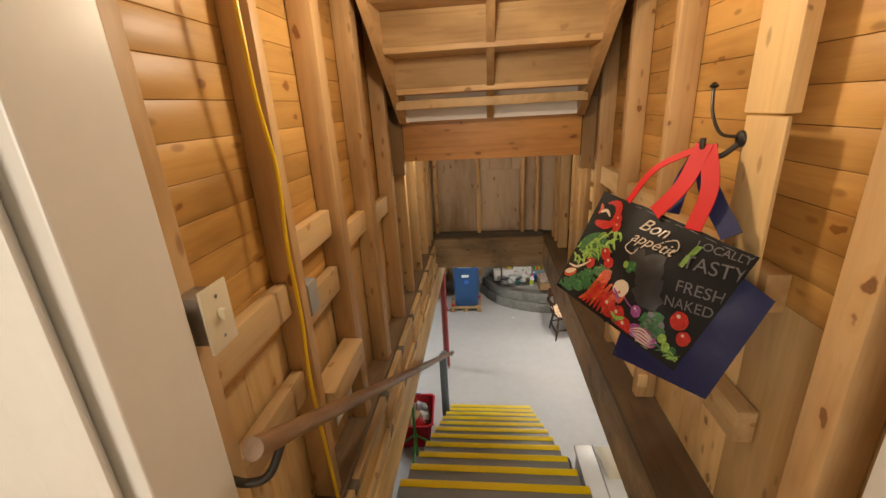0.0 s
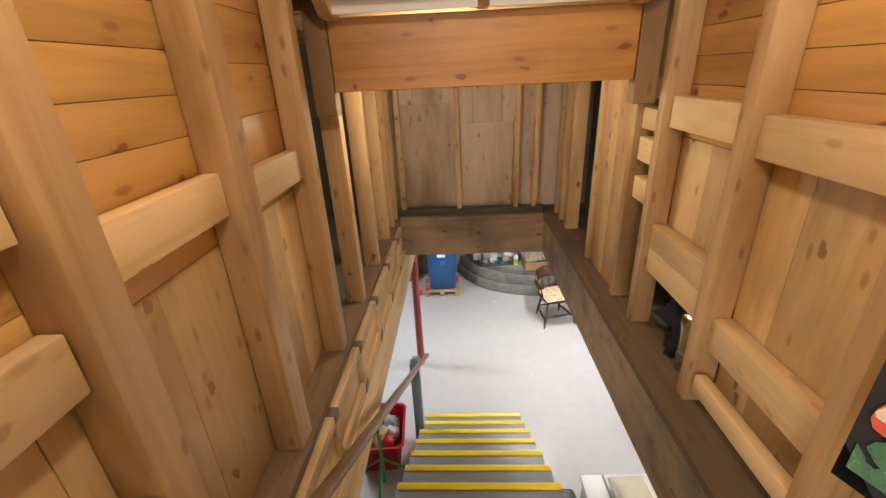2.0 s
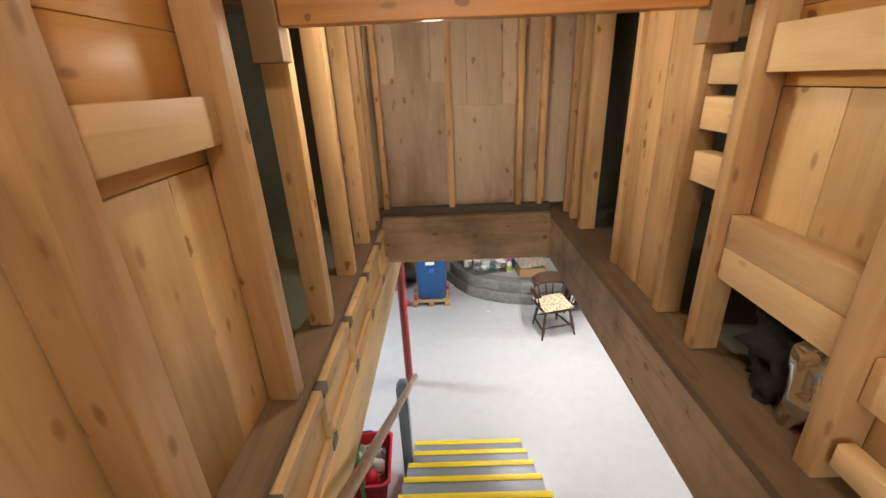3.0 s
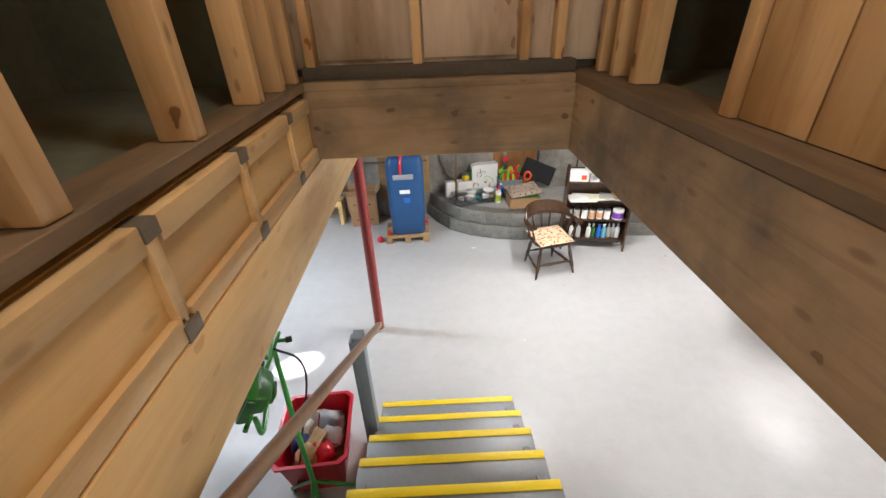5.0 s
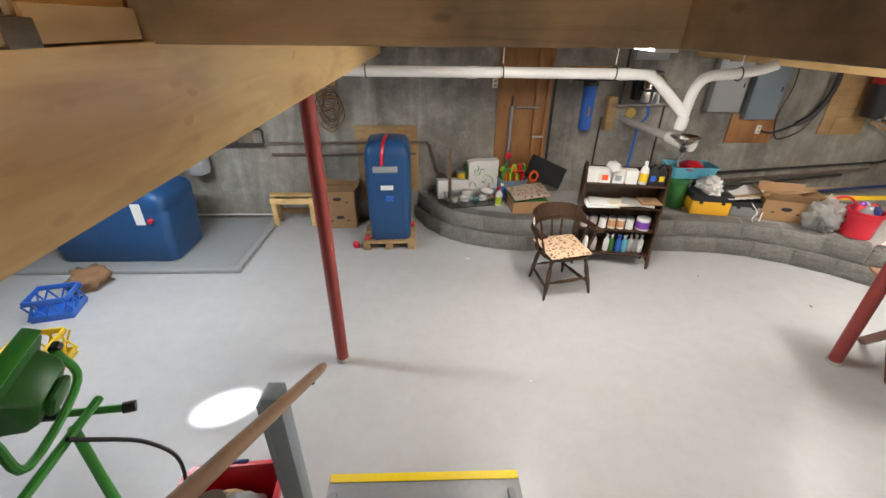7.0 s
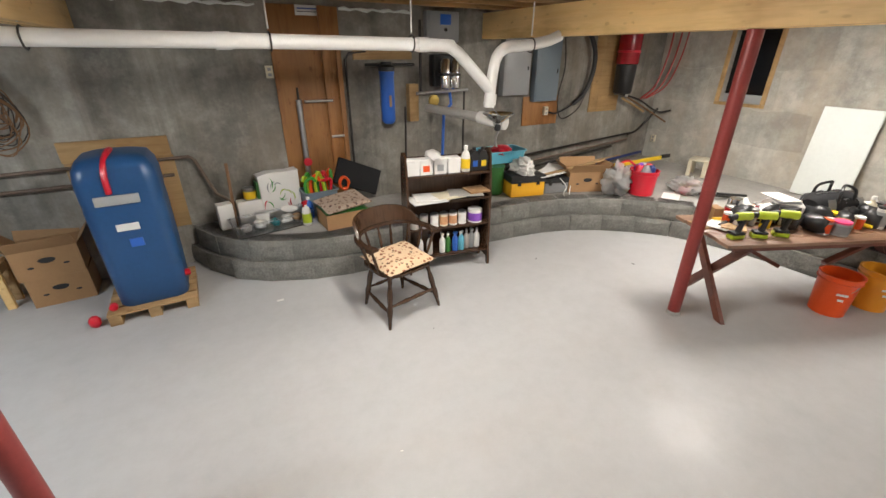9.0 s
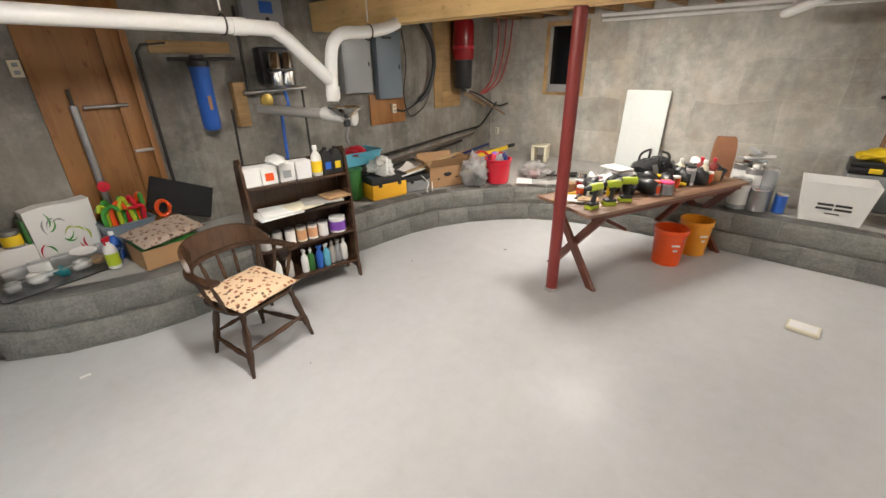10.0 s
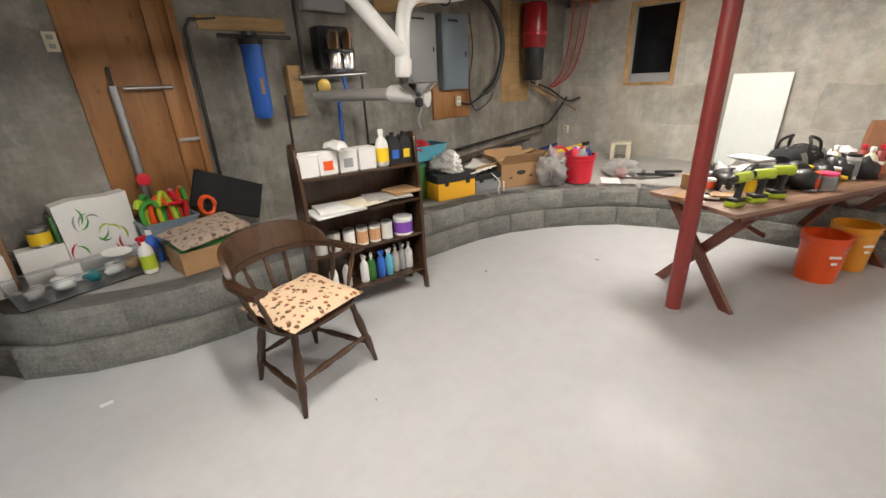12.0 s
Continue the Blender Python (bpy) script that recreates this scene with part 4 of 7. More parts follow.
rings(bm, [[Vector((x * 0.93, y * 0.93, 0.425)) for x, y in outline], [Vector((x, y, 0.437)) for x, y in outline], [Vector((x, y, 0.455)) for x, y in outline], [Vector((x * 0.95, y * 0.95, 0.462)) for x, y in outline]])
part("seat", bm, M_DARKWOOD, chair)
LEGS = [(-0.27, -0.255), (0.275, -0.235), (-0.215, 0.215), (0.2, 0.225)]
tops = [(-0.19, -0.17), (0.19, -0.17), (-0.15, 0.16), (0.15, 0.16)]


def turned_leg(a, b, r=0.02):
    prof = [0.6, 0.75, 0.85, 1.15, 1.3, 1.0, 1.2, 1.25, 1.1, 0.8, 1.0, 0.9]
    n = len(prof)
    return tube([Vector(a).lerp(Vector(b), i / (n - 1)) for i in range(n)], [r * p for p in prof], 12)


for (fx, fy), (sx, sy) in zip(LEGS, tops):
    part("leg", turned_leg((fx, fy, 0.0), (sx, sy, 0.435)), M_DARKWOOD, chair)
mid = lambda i, k: Vector((*LEGS[i], 0)).lerp(Vector((*tops[i], 0.435)), k)
part("stretcher", turned_leg(mid(0, 0.42), mid(1, 0.42), 0.015), M_DARKWOOD, chair)
part("stretcher", turned_leg(mid(2, 0.4), mid(3, 0.4), 0.013), M_DARKWOOD, chair)
for i, j in ((0, 2), (1, 3)):
    part("stretcher", turned_leg(mid(i, 0.3), mid(j, 0.3), 0.015), M_DARKWOOD, chair)
arc = [(-0.31, -0.17), (-0.325, -0.06), (-0.31, 0.08), (-0.24, 0.2), (-0.12, 0.265), (0, 0.28), (0.12, 0.265), (0.24, 0.2), (0.31, 0.08), (0.325, -0.06), (0.31, -0.17)]
pts = curve([(x, y, 0.70) for x, y in arc], 5)
bm = bmesh.new()
loops = []
for i, p in enumerate(pts):
    d = (pts[min(i + 1, len(pts) - 1)] - pts[max(i - 1, 0)]).normalized()
    o = Vector((d.y, -d.x, 0))
    k = abs(2 * i / (len(pts) - 1) - 1)
    w = 0.03 + (0.016 if k > 0.86 else 0.0)
    loops.append([p + o * w + Vector((0, 0, -0.014)), p - o * w + Vector((0, 0, -0.014)), p - o * w * 0.9 + Vector((0, 0, 0.014)), p + o * w * 0.9 + Vector((0, 0, 0.014))])
rings(bm, loops)
bmesh.ops.bevel(bm, geom=bm.edges[:], offset=0.006, segments=2, affect="EDGES")
part("arm_rail", bm, M_DARKWOOD, chair)
crest = curve([(x * 0.99, y * 1.02, 0) for x, y in arc[2:9]], 5)
bm = bmesh.new()
loops = []
for i, p in enumerate(crest):
    u = 2 * i / (len(crest) - 1) - 1
    d = (crest[min(i + 1, len(crest) - 1)] - crest[max(i - 1, 0)]).normalized()
    o = Vector((d.y, -d.x, 0)) * 0.013
    h = 0.725 + 0.135 * max(0.0, 1 - abs(u) ** 3.5)
    lean = Vector((-d.y, d.x, 0)) * 0.03 * (h - 0.72) / 0.13
    loops.append([p + o + Vector((0, 0, 0.713)), p - o + Vector((0, 0, 0.713)), p - o + lean + Vector((0, 0, h)), p + o + lean + Vector((0, 0, h))])
rings(bm, loops)
bmesh.ops.bevel(bm, geom=bm.edges[:], offset=0.004, segments=2, affect="EDGES")
part("crest_rail", bm, M_DARKWOOD, chair)
for k in range(9):
    i = int((k + 0.5) / 9 * (len(pts) - 1))
    p = pts[i]
    part("spindle", turned_leg((p.x * 0.78, p.y * 0.82 - 0.005, 0.455), (p.x, p.y, 0.69), 0.011), M_DARKWOOD, chair)
pad = single("seat_cushion", cushion(0.48, 0.44, 0.085), M_PRINT, "cream seat cushion printed with red and brown leaves", "cushion", pose(1.88, 7.42, 0.505, 3, 0, 14))

# ---- bookshelf ----
BS = thing("bookshelf", "dark-stained open bookshelf with scrolled side boards", "bookshelf", (2.66, 7.98, 0), -10.0)
HW = 0.43
for sx in (-1, 1):
    prof = [(-0.15, 0.0), (-0.11, 0.0), (-0.09, 0.08), (0.09, 0.08), (0.11, 0.0), (0.15, 0.0), (0.145, 0.1), (0.12, 0.16), (0.125, 0.75), (0.11, 1.0), (0.1, 1.15), (0.06, 1.22), (-0.02, 1.235), (-0.07, 1.2), (-0.085, 1.12), (-0.1, 1.0), (-0.125, 0.75), (-0.13, 0.16), (-0.148, 0.1)]
    bm = bmesh.new()
    rings(bm, [[Vector((sx * HW - 0.011, a, b)) for a, b in prof], [Vector((sx * HW + 0.011, a, b)) for a, b in prof]])
    part("side_board", bm, M_DARKWOOD, BS)
LEVELS = (0.15, 0.46, 0.74, 1.0)
for z in LEVELS:
    part("shelf", bx((-HW + 0.012, -0.118, z), (HW - 0.012, 0.118, z + 0.02), 0.003), M_DARKWOOD, BS)
part("back_rail", bx((-HW + 0.012, 0.1, 1.03), (HW - 0.012, 0.116, 1.16), 0.003), M_DARKWOOD, BS)
part("back_board", bx((-HW + 0.012, 0.119, 0.15), (HW - 0.012, 0.126, 1.02)), M_DARKWOOD, BS)


def on_shelf(level, u, v=0.0):
    """World place on the shelf: u along it, v from its middle to the back."""
    return pose(2.66, 7.98, LEVELS[level] + 0.021, 0, 0, -10.0) @ Vector((u, v, 0))


for k, u in enumerate((-0.36, -0.23, -0.09, 0.05)):
    p = on_shelf(3, u, -0.02)
    t = thing("paint_tub", "white square plastic paint tub on the bookshelf", "tub", p, -10, "white tubs on the shelf")
    part("body", prism([(-0.06, 0), (0.06, 0), (0.064, 0.13), (-0.064, 0.13)], 0.12, pose(0, -0.06, 0)), M_PAPER, t)
    part("lid", bx((-0.066, -0.064, 0.131), (0.066, 0.064, 0.146), 0.004), M_PAPER, t)
    if k in (1, 2):
        part("label", bx((-0.035, -0.0625, 0.03), (0.03, -0.0605, 0.09)), M_ORANGE if k == 1 else M_GREYBOX, t, "printed label")
crumple("white_rag", "folded white rag lying on the paint tubs", "rag", *on_shelf(3, -0.14, 0.0)[:2], 1.168, 0.2, 0.07, 0.05, M_PAPER, 2, 0.3)
bottle("cleaner_bottle", "tall white bottle with a yellow label", *on_shelf(3, 0.18, -0.04), 0.045, 0.25, M_PAPER, M_PAPER, M_YELLOW)
for u, c in ((0.27, M_BLUE), (0.36, M_YELLOW)):
    t = thing("oil_bottle", "black motor oil bottle with a bright label", "bottle", on_shelf(3, u, -0.03), -8, "black oil bottles")
    part("body", prism([(-0.045, 0), (0.045, 0), (0.047, 0.14), (0.02, 0.19), (-0.02, 0.2), (-0.047, 0.17)], 0.075, pose(0, -0.038, 0)), M_BLACK, t)
    part("label", bx((-0.026, -0.041, 0.04), (0.026, -0.0385, 0.1)), c, t, "bright printed label")
    part("cap", lathe([(0.018, 0.195), (0.018, 0.222)], seg=12), M_BLACK, t)
for k, (u, w, d, a) in enumerate(((-0.22, 0.36, 0.26, 6), (-0.2, 0.3, 0.24, -4), (0.0, 0.3, 0.2, 10), (0.18, 0.34, 0.22, -12), (0.3, 0.22, 0.2, 5))):
    p = on_shelf(2, u, -0.05)
    single("leaflet", bx((-w / 2, -d / 2, 0), (w / 2, d / 2, 0.012 + 0.006 * (k % 3)), 0.002), (M_PAPER, M_PAPER, M_CREAM, M_GREYPIPE, M_CARD)[k], "loose papers and leaflets lying on the bookshelf", "papers", pose(p.x, p.y, p.z + 0.019 * (k if k < 2 else k - 1) * 0.9, 0, 0, a - 10), "papers on the shelf")
for u, b, l in ((-0.36, M_CLEAR, M_GREYBOX), (-0.26, M_CLEAR, M_GREYBOX), (-0.15, M_PAPER, M_GREYBOX), (-0.05, M_CREAM, M_GREYBOX), (0.05, M_PAPER, M_GREYBOX), (0.15, M_PAPER, M_GREYBOX)):
    p = on_shelf(1, u, -0.06)
    t = can("glass_jar", "small glass jar of screws with a metal lid", p.x, p.y, p.z, 0.042, 0.12, b if b is not M_CLEAR else M_GREYPIPE, M_PEACH if b is M_CREAM or (b is M_PAPER and 0 < u < 0.1) else None, M_STEEL, "jar")
p = on_shelf(1, 0.3, -0.04)
can("white_jar", "white plastic jar with a purple label", p.x, p.y, p.z, 0.075, 0.12, M_PAPER, M_PURPLE, M_PAPER, "jar")
for u, b, c, sp in ((-0.3, M_PAPER, M_BLACK, 0), (-0.2, M_GREYPIPE, M_BLACK, 0), (-0.06, M_PAPER, M_PAPER, 1), (0.0, M_GREEN_D, M_PAPER, 1), (0.08, M_BLUE, M_BLUE, 1), (0.15, M_TUBBLUE, M_PAPER, 1), (0.22, M_GREYPIPE, M_PAPER, 1), (0.28, M_GREYBOX, M_PAPER, 1), (0.34, M_PAPER, M_PAPER, 0)):
    p = on_shelf(0, u, -0.05 + 0.03 * (u > 0.2))
    bottle("spray_bottle" if sp else "cleaner_bottle", ("plastic spray bottle of cleaner on the lowest shelf" if sp else "plain plastic bottle on the lowest shelf"), p.x, p.y, p.z, 0.032, 0.215, b, c, None, bool(sp))

# ---- blue tank on its pallet ----
pallet = thing("pallet", "small raw wooden pallet under the blue tank", "pallet", (-0.04, 8.62, 0), 1.5)
for x in (-0.28, 0.0, 0.28):
    part("runner", bx((x - 0.045, -0.33, 0.0), (x + 0.045, 0.33, 0.085), 0.004), M_PALLET, pallet)
for k in range(5):
    part("deck_board", bx((-0.33, -0.33 + k * 0.138, 0.086), (0.33, -0.22 + k * 0.138, 0.106), 0.003), M_PALLET, pallet)


def round_tank(w, d, h, bm=None, r=0.09):
    """A moulded plastic tank: rounded plan, domed top, slight waist."""
    bm = bm or bmesh.new()
    loops = []

    def plan(sx, sy, z):
        out = []
        for cx, cy, a0 in ((1, -1, -90), (1, 1, 0), (-1, 1, 90), (-1, -1, 180)):
            for k in range(6):
                a = radians(a0 + 90 * k / 5)
                rr = min(r, sx * 0.9, sy * 0.9)
                out.append(Vector((cx * (sx - rr) + rr * math.cos(a), cy * (sy - rr) + rr * math.sin(a), z)))
        return out
    a, b = w / 2, d / 2
    for z, k in ((0.0, 0.9), (0.02, 0.94), (0.3, 0.97), (h * 0.68, 1.0), (h * 0.71, 0.985), (h * 0.74, 1.0), (h * 0.86, 1.0), (h * 0.93, 0.95), (h * 0.98, 0.82), (h, 0.55)):
        loops.append(plan(a * k, b * k, z))
    return rings(bm, loops)


tank = thing("plastic_tank", "tall dark blue moulded plastic tank with a red strap", "tank", (-0.02, 8.64, 0.106), 2)
part("body", round_tank(0.54, 0.6, 1.25), M_BLUE_TANK, tank)
part("strap", tube(curve([(-0.06, -0.306, 0.99), (-0.055, -0.3, 1.12), (-0.04, -0.24, 1.215), (-0.02, -0.12, 1.262), (-0.01, 0.0, 1.266)]), 0.022, 8), M_RED, tank, "bright red webbing strap")
part("recess", bx((-0.17, -0.312, 0.90), (0.12, -0.3, 0.975), 0.01), M_GREYBOX, tank, "pale grey recessed label")
part("label", bx((-0.09, -0.3075, 0.685), (0.06, -0.296, 0.74)), M_PAPER, tank, "white label")
part("label", bx((-0.035, -0.304, 0.54), (0.055, -0.292, 0.61)), M_BLUE, tank, "light blue label")
part("drain_cap", lathe([(0.03, 0), (0.03, 0.04), (0.02, 0.045)], seg=12, m=pose(-0.3, -0.24, 0.03, 90, 0, 0)), M_RED, tank, "red drain cap")
part("drain_cap", lathe([(0.03, 0), (0.03, 0.04), (0.02, 0.045)], seg=12, m=pose(0.255, -0.2, 0.18, 0, 90, 0)), M_RED, tank, "red drain cap")
hyd = single("red_float", lathe([(0.02, 0), (0.04, 0.02), (0.045, 0.06), (0.03, 0.09), (0.012, 0.1)], seg=14), M_RED, "small red plastic cap standing by the pallet", "cap", pose(-0.46, 8.35, 0))
carton("carton", "brown cardboard box with punched hand holes", -0.77, 9.1, 0, 0.44, 0.32, 0.27, 3, None, False, True, "stacked cartons by the tank")
carton("carton", "open brown cardboard box with punched hand holes", -0.79, 9.1, 0.271, 0.46, 0.33, 0.27, 5, None, True, True, "stacked cartons by the tank")
bench = thing("wooden_trestle", "low yellow painted wooden trestle against the wall", "trestle", (-1.42, 9.12, 0), 0)
for sx in (-1, 1):
    for sy in (-1, 1):
        part("leg", bx((sx * 0.26 - 0.03, sy * 0.09 - 0.02, 0), (sx * 0.26 + 0.03, sy * 0.09 + 0.02, 0.42), 0.003), M_LVL_Y if sy < 0 else M_PALLET, bench)
    part("end_rail", bx((sx * 0.26 - 0.02, -0.068, 0.32), (sx * 0.26 + 0.02, 0.068, 0.4), 0.003), M_PALLET, bench)
part("rail", bx((-0.29, -0.13, 0.34), (0.29, -0.112, 0.42), 0.003), M_LVL_Y, bench)
part("rail", bx((-0.29, 0.112, 0.12), (0.29, 0.13, 0.18), 0.003), M_PALLET, bench)
part("top_rail", bx((-0.31, -0.05, 0.421), (0.31, 0.05, 0.45), 0.003), M_LVL_Y, bench)

# ---- containment pad with the second tank ----
pad_o = thing("containment_pad", "low grey curbed concrete pad round the oil tank", "pad")
part("slab", bx((LX + 0.01, 7.84, 0.001), (-1.80, 9.28, 0.012)), M_GREYBOX, pad_o)
part("curb", bx((LX + 0.01, 7.74, 0.001), (-1.70, 7.83, 0.055), 0.012), M_GREYBOX, pad_o)
part("curb", bx((-1.79, 7.832, 0.001), (-1.70, 9.285, 0.055), 0.012), M_GREYBOX, pad_o)
part("pipe_edge", tube([(LX + 0.01, 9.26, 0.075), (-1.75, 9.26, 0.075)], 0.012), M_PVC, pad_o, "thin white pipe along the wall")
tank2 = thing("oil_tank", "large dark blue moulded plastic tank on the pad", "tank", (-3.21, 8.34, 0.013), 0)
part("body", round_tank(1.45, 0.72, 0.9), M_BLUE_TANK, tank2)
part("gauge", lathe([(0.03, 0), (0.03, 0.05), (0.02, 0.06)], seg=12, m=pose(0.55, -0.34, 0.55, 90, 0, 0)), M_RED, tank2, "red gauge")
part("tag", bx((0.38, -0.372, 0.5), (0.48, -0.362, 0.75)), M_PAPER, tank2, "hanging white tag")
exp = thing("expansion_tank", "grey steel expansion tank hanging from the pipes", "tank", (-2.62, 9.13, 0.72), 0)
part("body", lathe([(0.06, 0), (0.13, 0.03), (0.15, 0.08), (0.15, 0.22), (0.13, 0.27), (0.05, 0.3)], seg=24), M_GREYBOX, exp)
part("nipple", tube([(0, 0, 0.3), (0, 0.07, 0.385)], 0.02), M_STEEL, exp)

# ---- pipes on the north wall ----
man = thing("heating_manifold", "black iron and copper heating manifold with brass valves", "pipework")
part("main_pipe", tube([(LX + 0.01, 9.2, 1.11), (-1.72, 9.2, 1.11)], 0.022, 12), M_IRON, man)
part("return_pipe", tube([(LX + 0.01, 9.22, 1.31), (-1.75, 9.22, 1.31), (-1.72, 9.22, 1.28), (-1.72, 9.22, 1.12)], 0.016, 10), M_IRON, man)
for x in (-3.4, -2.95, -2.5, -2.29, -2.07):
    part("riser", tube([(x, 9.2, 1.13), (x, 9.2, 1.5), (x - 0.03, 9.2, 1.7)], 0.014, 10), M_IRON, man)
    part("valve", lathe([(0.016, -0.04), (0.024, -0.02), (0.024, 0.04), (0.016, 0.06)], (x, 9.2, 1.2), 12), M_BRASS, man, "brass valve body")
part("lever", bx((-1.95, 9.16, 1.3), (-1.82, 9.175, 1.318), 0.004), M_YELLOW, man, "yellow lever")
part("pump", lathe([(0.06, 0), (0.08, 0.02), (0.08, 0.14), (0.05, 0.18)], seg=18, m=pose(-2.42, 9.15, 1.46, 0, 90, 0)), M_GREEN_D, man, "dark green circulating pump")
part("valve_head", bx((-1.92, 9.12, 1.96), (-1.78, 9.24, 2.06), 0.015), M_TEAL, man, "green zone valve")
part("cross_pipe", tube([(-3.3, 9.2, 1.72), (-2.0, 9.2, 1.78)], 0.013), M_IRON, man)
part("cross_pipe", tube([(-2.1, 9.2, 1.5), (-1.9, 9.2, 1.55)], 0.013), M_IRON, man)
part("hose", tube(curve([(-2.45, 9.12, 2.3), (-2.3, 9.1, 1.85), (-2.0, 9.12, 1.66), (-1.75, 9.16, 1.66)]), 0.01), M_CREAM, man, "cream hose")
part("hose", tube(curve([(-2.6, 9.12, 2.3), (-2.4, 9.1, 2.0), (-2.36, 9.12, 1.6)]), 0.01), M_CREAM, man, "cream hose")
for k, (x, z) in enumerate(((-2.75, 1.62), (-2.18, 1.55), (-1.98, 1.9), (-2.6, 1.95), (-1.86, 1.62))):
    part("branch", tube(curve([(x, 9.19, 1.14), (x + 0.02, 9.17, (1.14 + z) / 2), (x - 0.03, 9.18, z), (x - 0.16, 9.19, z + 0.08)]), 0.011, 8), M_COPPER, man, "copper branch pipe")
    part("valve", lathe([(0.014, -0.03), (0.026, -0.015), (0.026, 0.03), (0.014, 0.045)], (x, 9.19, 1.34), 12), M_BRASS, man, "brass valve body")
    part("lever", bx((x - 0.015, 9.13, 1.375), (x + 0.085, 9.145, 1.392), 0.004), M_YELLOW if k % 2 else M_IRON, man)
part("actuator", bx((-1.86, 9.11, 1.78), (-1.76, 9.22, 1.92), 0.012), M_GREYP, man, "dark grey zone valve head")
for k in range(3):
    part("hose", tube(curve([(-2.6 + 0.1 * k, 9.11, 2.2), (-2.35 + 0.08 * k, 9.09, 1.9), (-2.1 + 0.1 * k, 9.11, 1.78 - 0.05 * k), (-1.84, 9.15, 1.82)]), 0.009, 8), (M_CREAM, M_PEACH, M_CREAM)[k], man, "pale hose")
runs = thing("wall_pipe_run", "rust-brown pipes along the concrete wall", "pipework")
part("pipe", tube([(-1.65, 9.24, 1.12), (0.46, 9.24, 1.14), (0.5, 9.24, 1.1), (0.62, 9.2, 0.75), (0.9, 9.2, 0.5)], 0.016), M_RUSTPIPE, runs)
part("pipe", tube([(-1.65, 9.24, 0.97), (0.3, 9.24, 0.98)], 0.016), M_RUSTPIPE, runs)
coil = thing("cable_coil", "tangled coil of brown cable and twine hung on the wall", "coil", (-0.78, 9.22, 1.68))
for k in range(18):
    r, e = 0.09 + 0.024 * (k % 5), rnd.uniform(0.7, 1.45)
    part("loop", tube([(r * math.cos(a) * 0.9 + 0.02 * math.sin(3 * a + k), -0.02 - 0.004 * k, r * e * math.sin(a) - 0.011 * k + 0.02 * math.cos(2 * a + 2 * k)) for a in [2 * math.pi * i / 24 for i in range(25)]], 0.005, 6), M_IRON if k % 3 == 0 else M_CARD_D, coil)
part("hook_block", bx((-0.16, -0.03, 0.02), (-0.07, 0.07, 0.14), 0.004), M_PALLET, coil)
part("hook_block", bx((-0.05, -0.01, 0.17), (0.07, 0.07, 0.22), 0.004), M_PALLET, coil)
bb = thing("backing_board", "raw plywood boards fixed behind the blue tank", "board")
part("board", bx((-0.51, 9.262, 1.17), (0.32, 9.298, 1.35), 0.003), M_OSB, bb)
part("board", bx((0.18, 9.262, 0.44), (0.33, 9.298, 1.168), 0.003), M_OSB, bb)
part("board", bx((-0.5, 9.262, 0.3), (-0.36, 9.298, 1.168), 0.003), M_OSB, bb)

# ---- north wall: water and power ----
pb = thing("pipe_board", "orange-brown plywood board with battens and water pipes", "board")
part("board", bx((1.38, 9.275, 0.44), (2.08, 9.298, 2.49), 0.003), M_PLY_Z, pb)
part("batten", bx((1.87, 9.235, 0.44), (1.95, 9.274, 2.49), 0.003), M_PLY_Z, pb)
part("batten", bx((2.02, 9.235, 0.44), (2.07, 9.274, 2.2), 0.003), M_PLY_Z, pb)
part("steel_pipe", tube([(1.57, 9.22, 0.72), (1.57, 9.22, 1.62)], 0.03, 16), M_STEEL, pb, "bright steel pipe")
part("pipe_tip", tube([(1.57, 9.22, 1.62), (1.57, 9.22, 1.74)], 0.012), M_IRON, pb)
part("branch", tube([(1.63, 9.22, 1.6), (1.93, 9.22, 1.6)], 0.014), M_STEEL, pb)
part("branch", tube([(1.88, 9.22, 1.22), (2.02, 9.22, 1.22)], 0.014), M_GREYPIPE, pb)
part("red_valve", lathe([(0.02, 0), (0.045, 0.01), (0.045, 0.025), (0.02, 0.03)], seg=14, m=pose(1.57, 9.18, 0.98, 90, 0, 0)), M_RED, pb, "red valve wheel")
part("notice", bx((1.66, 9.268, 2.4), (1.93, 9.274, 2.49)), M_PAPER, pb, "white printed notice")
part("notice_line", bx((1.68, 9.2665, 2.455), (1.91, 9.2678, 2.465)), M_BLUE, pb)
part("notice_line", bx((1.68, 9.2665, 2.43), (1.91, 9.2678, 2.436)), M_IRON, pb)
single("conduit", tube([(2.12, 9.27, 0.44), (2.12, 9.27, 2.0), (2.16, 9.27, 2.06), (2.35, 9.27, 2.08)], 0.014), M_IRON, "dark conduit up the concrete wall", "conduit")


def outlet(m):
    t = thing("wall_outlet", "white double electrical outlet in a surface box", "outlet", (0, 0, 0), 0, "wall outlets")
    t.matrix_world = m
    part("box", bx((-0.035, -0.04, -0.058), (0.035, 0.0, 0.058), 0.004), M_CREAM, t)
    for k in (-1, 1):
        part("socket", bx((-0.017, -0.044, k * 0.026 - 0.014), (0.017, -0.0405, k * 0.026 + 0.014), 0.002), M_GREYBOX, t)


outlet(pose(1.335, 9.299, 1.89))
outlet(pose(7.419, 9.13, 0.75, 0, 0, -90))
wf = thing("water_filter", "bright blue cartridge water filter under a black head", "filter", (2.53, 9.13, 0))
part("housing", lathe([(0.05, 1.33), (0.072, 1.35), (0.078, 1.38), (0.08, 1.84), (0.085, 1.86), (0.085, 1.885)], seg=24), M_BLUE, wf)
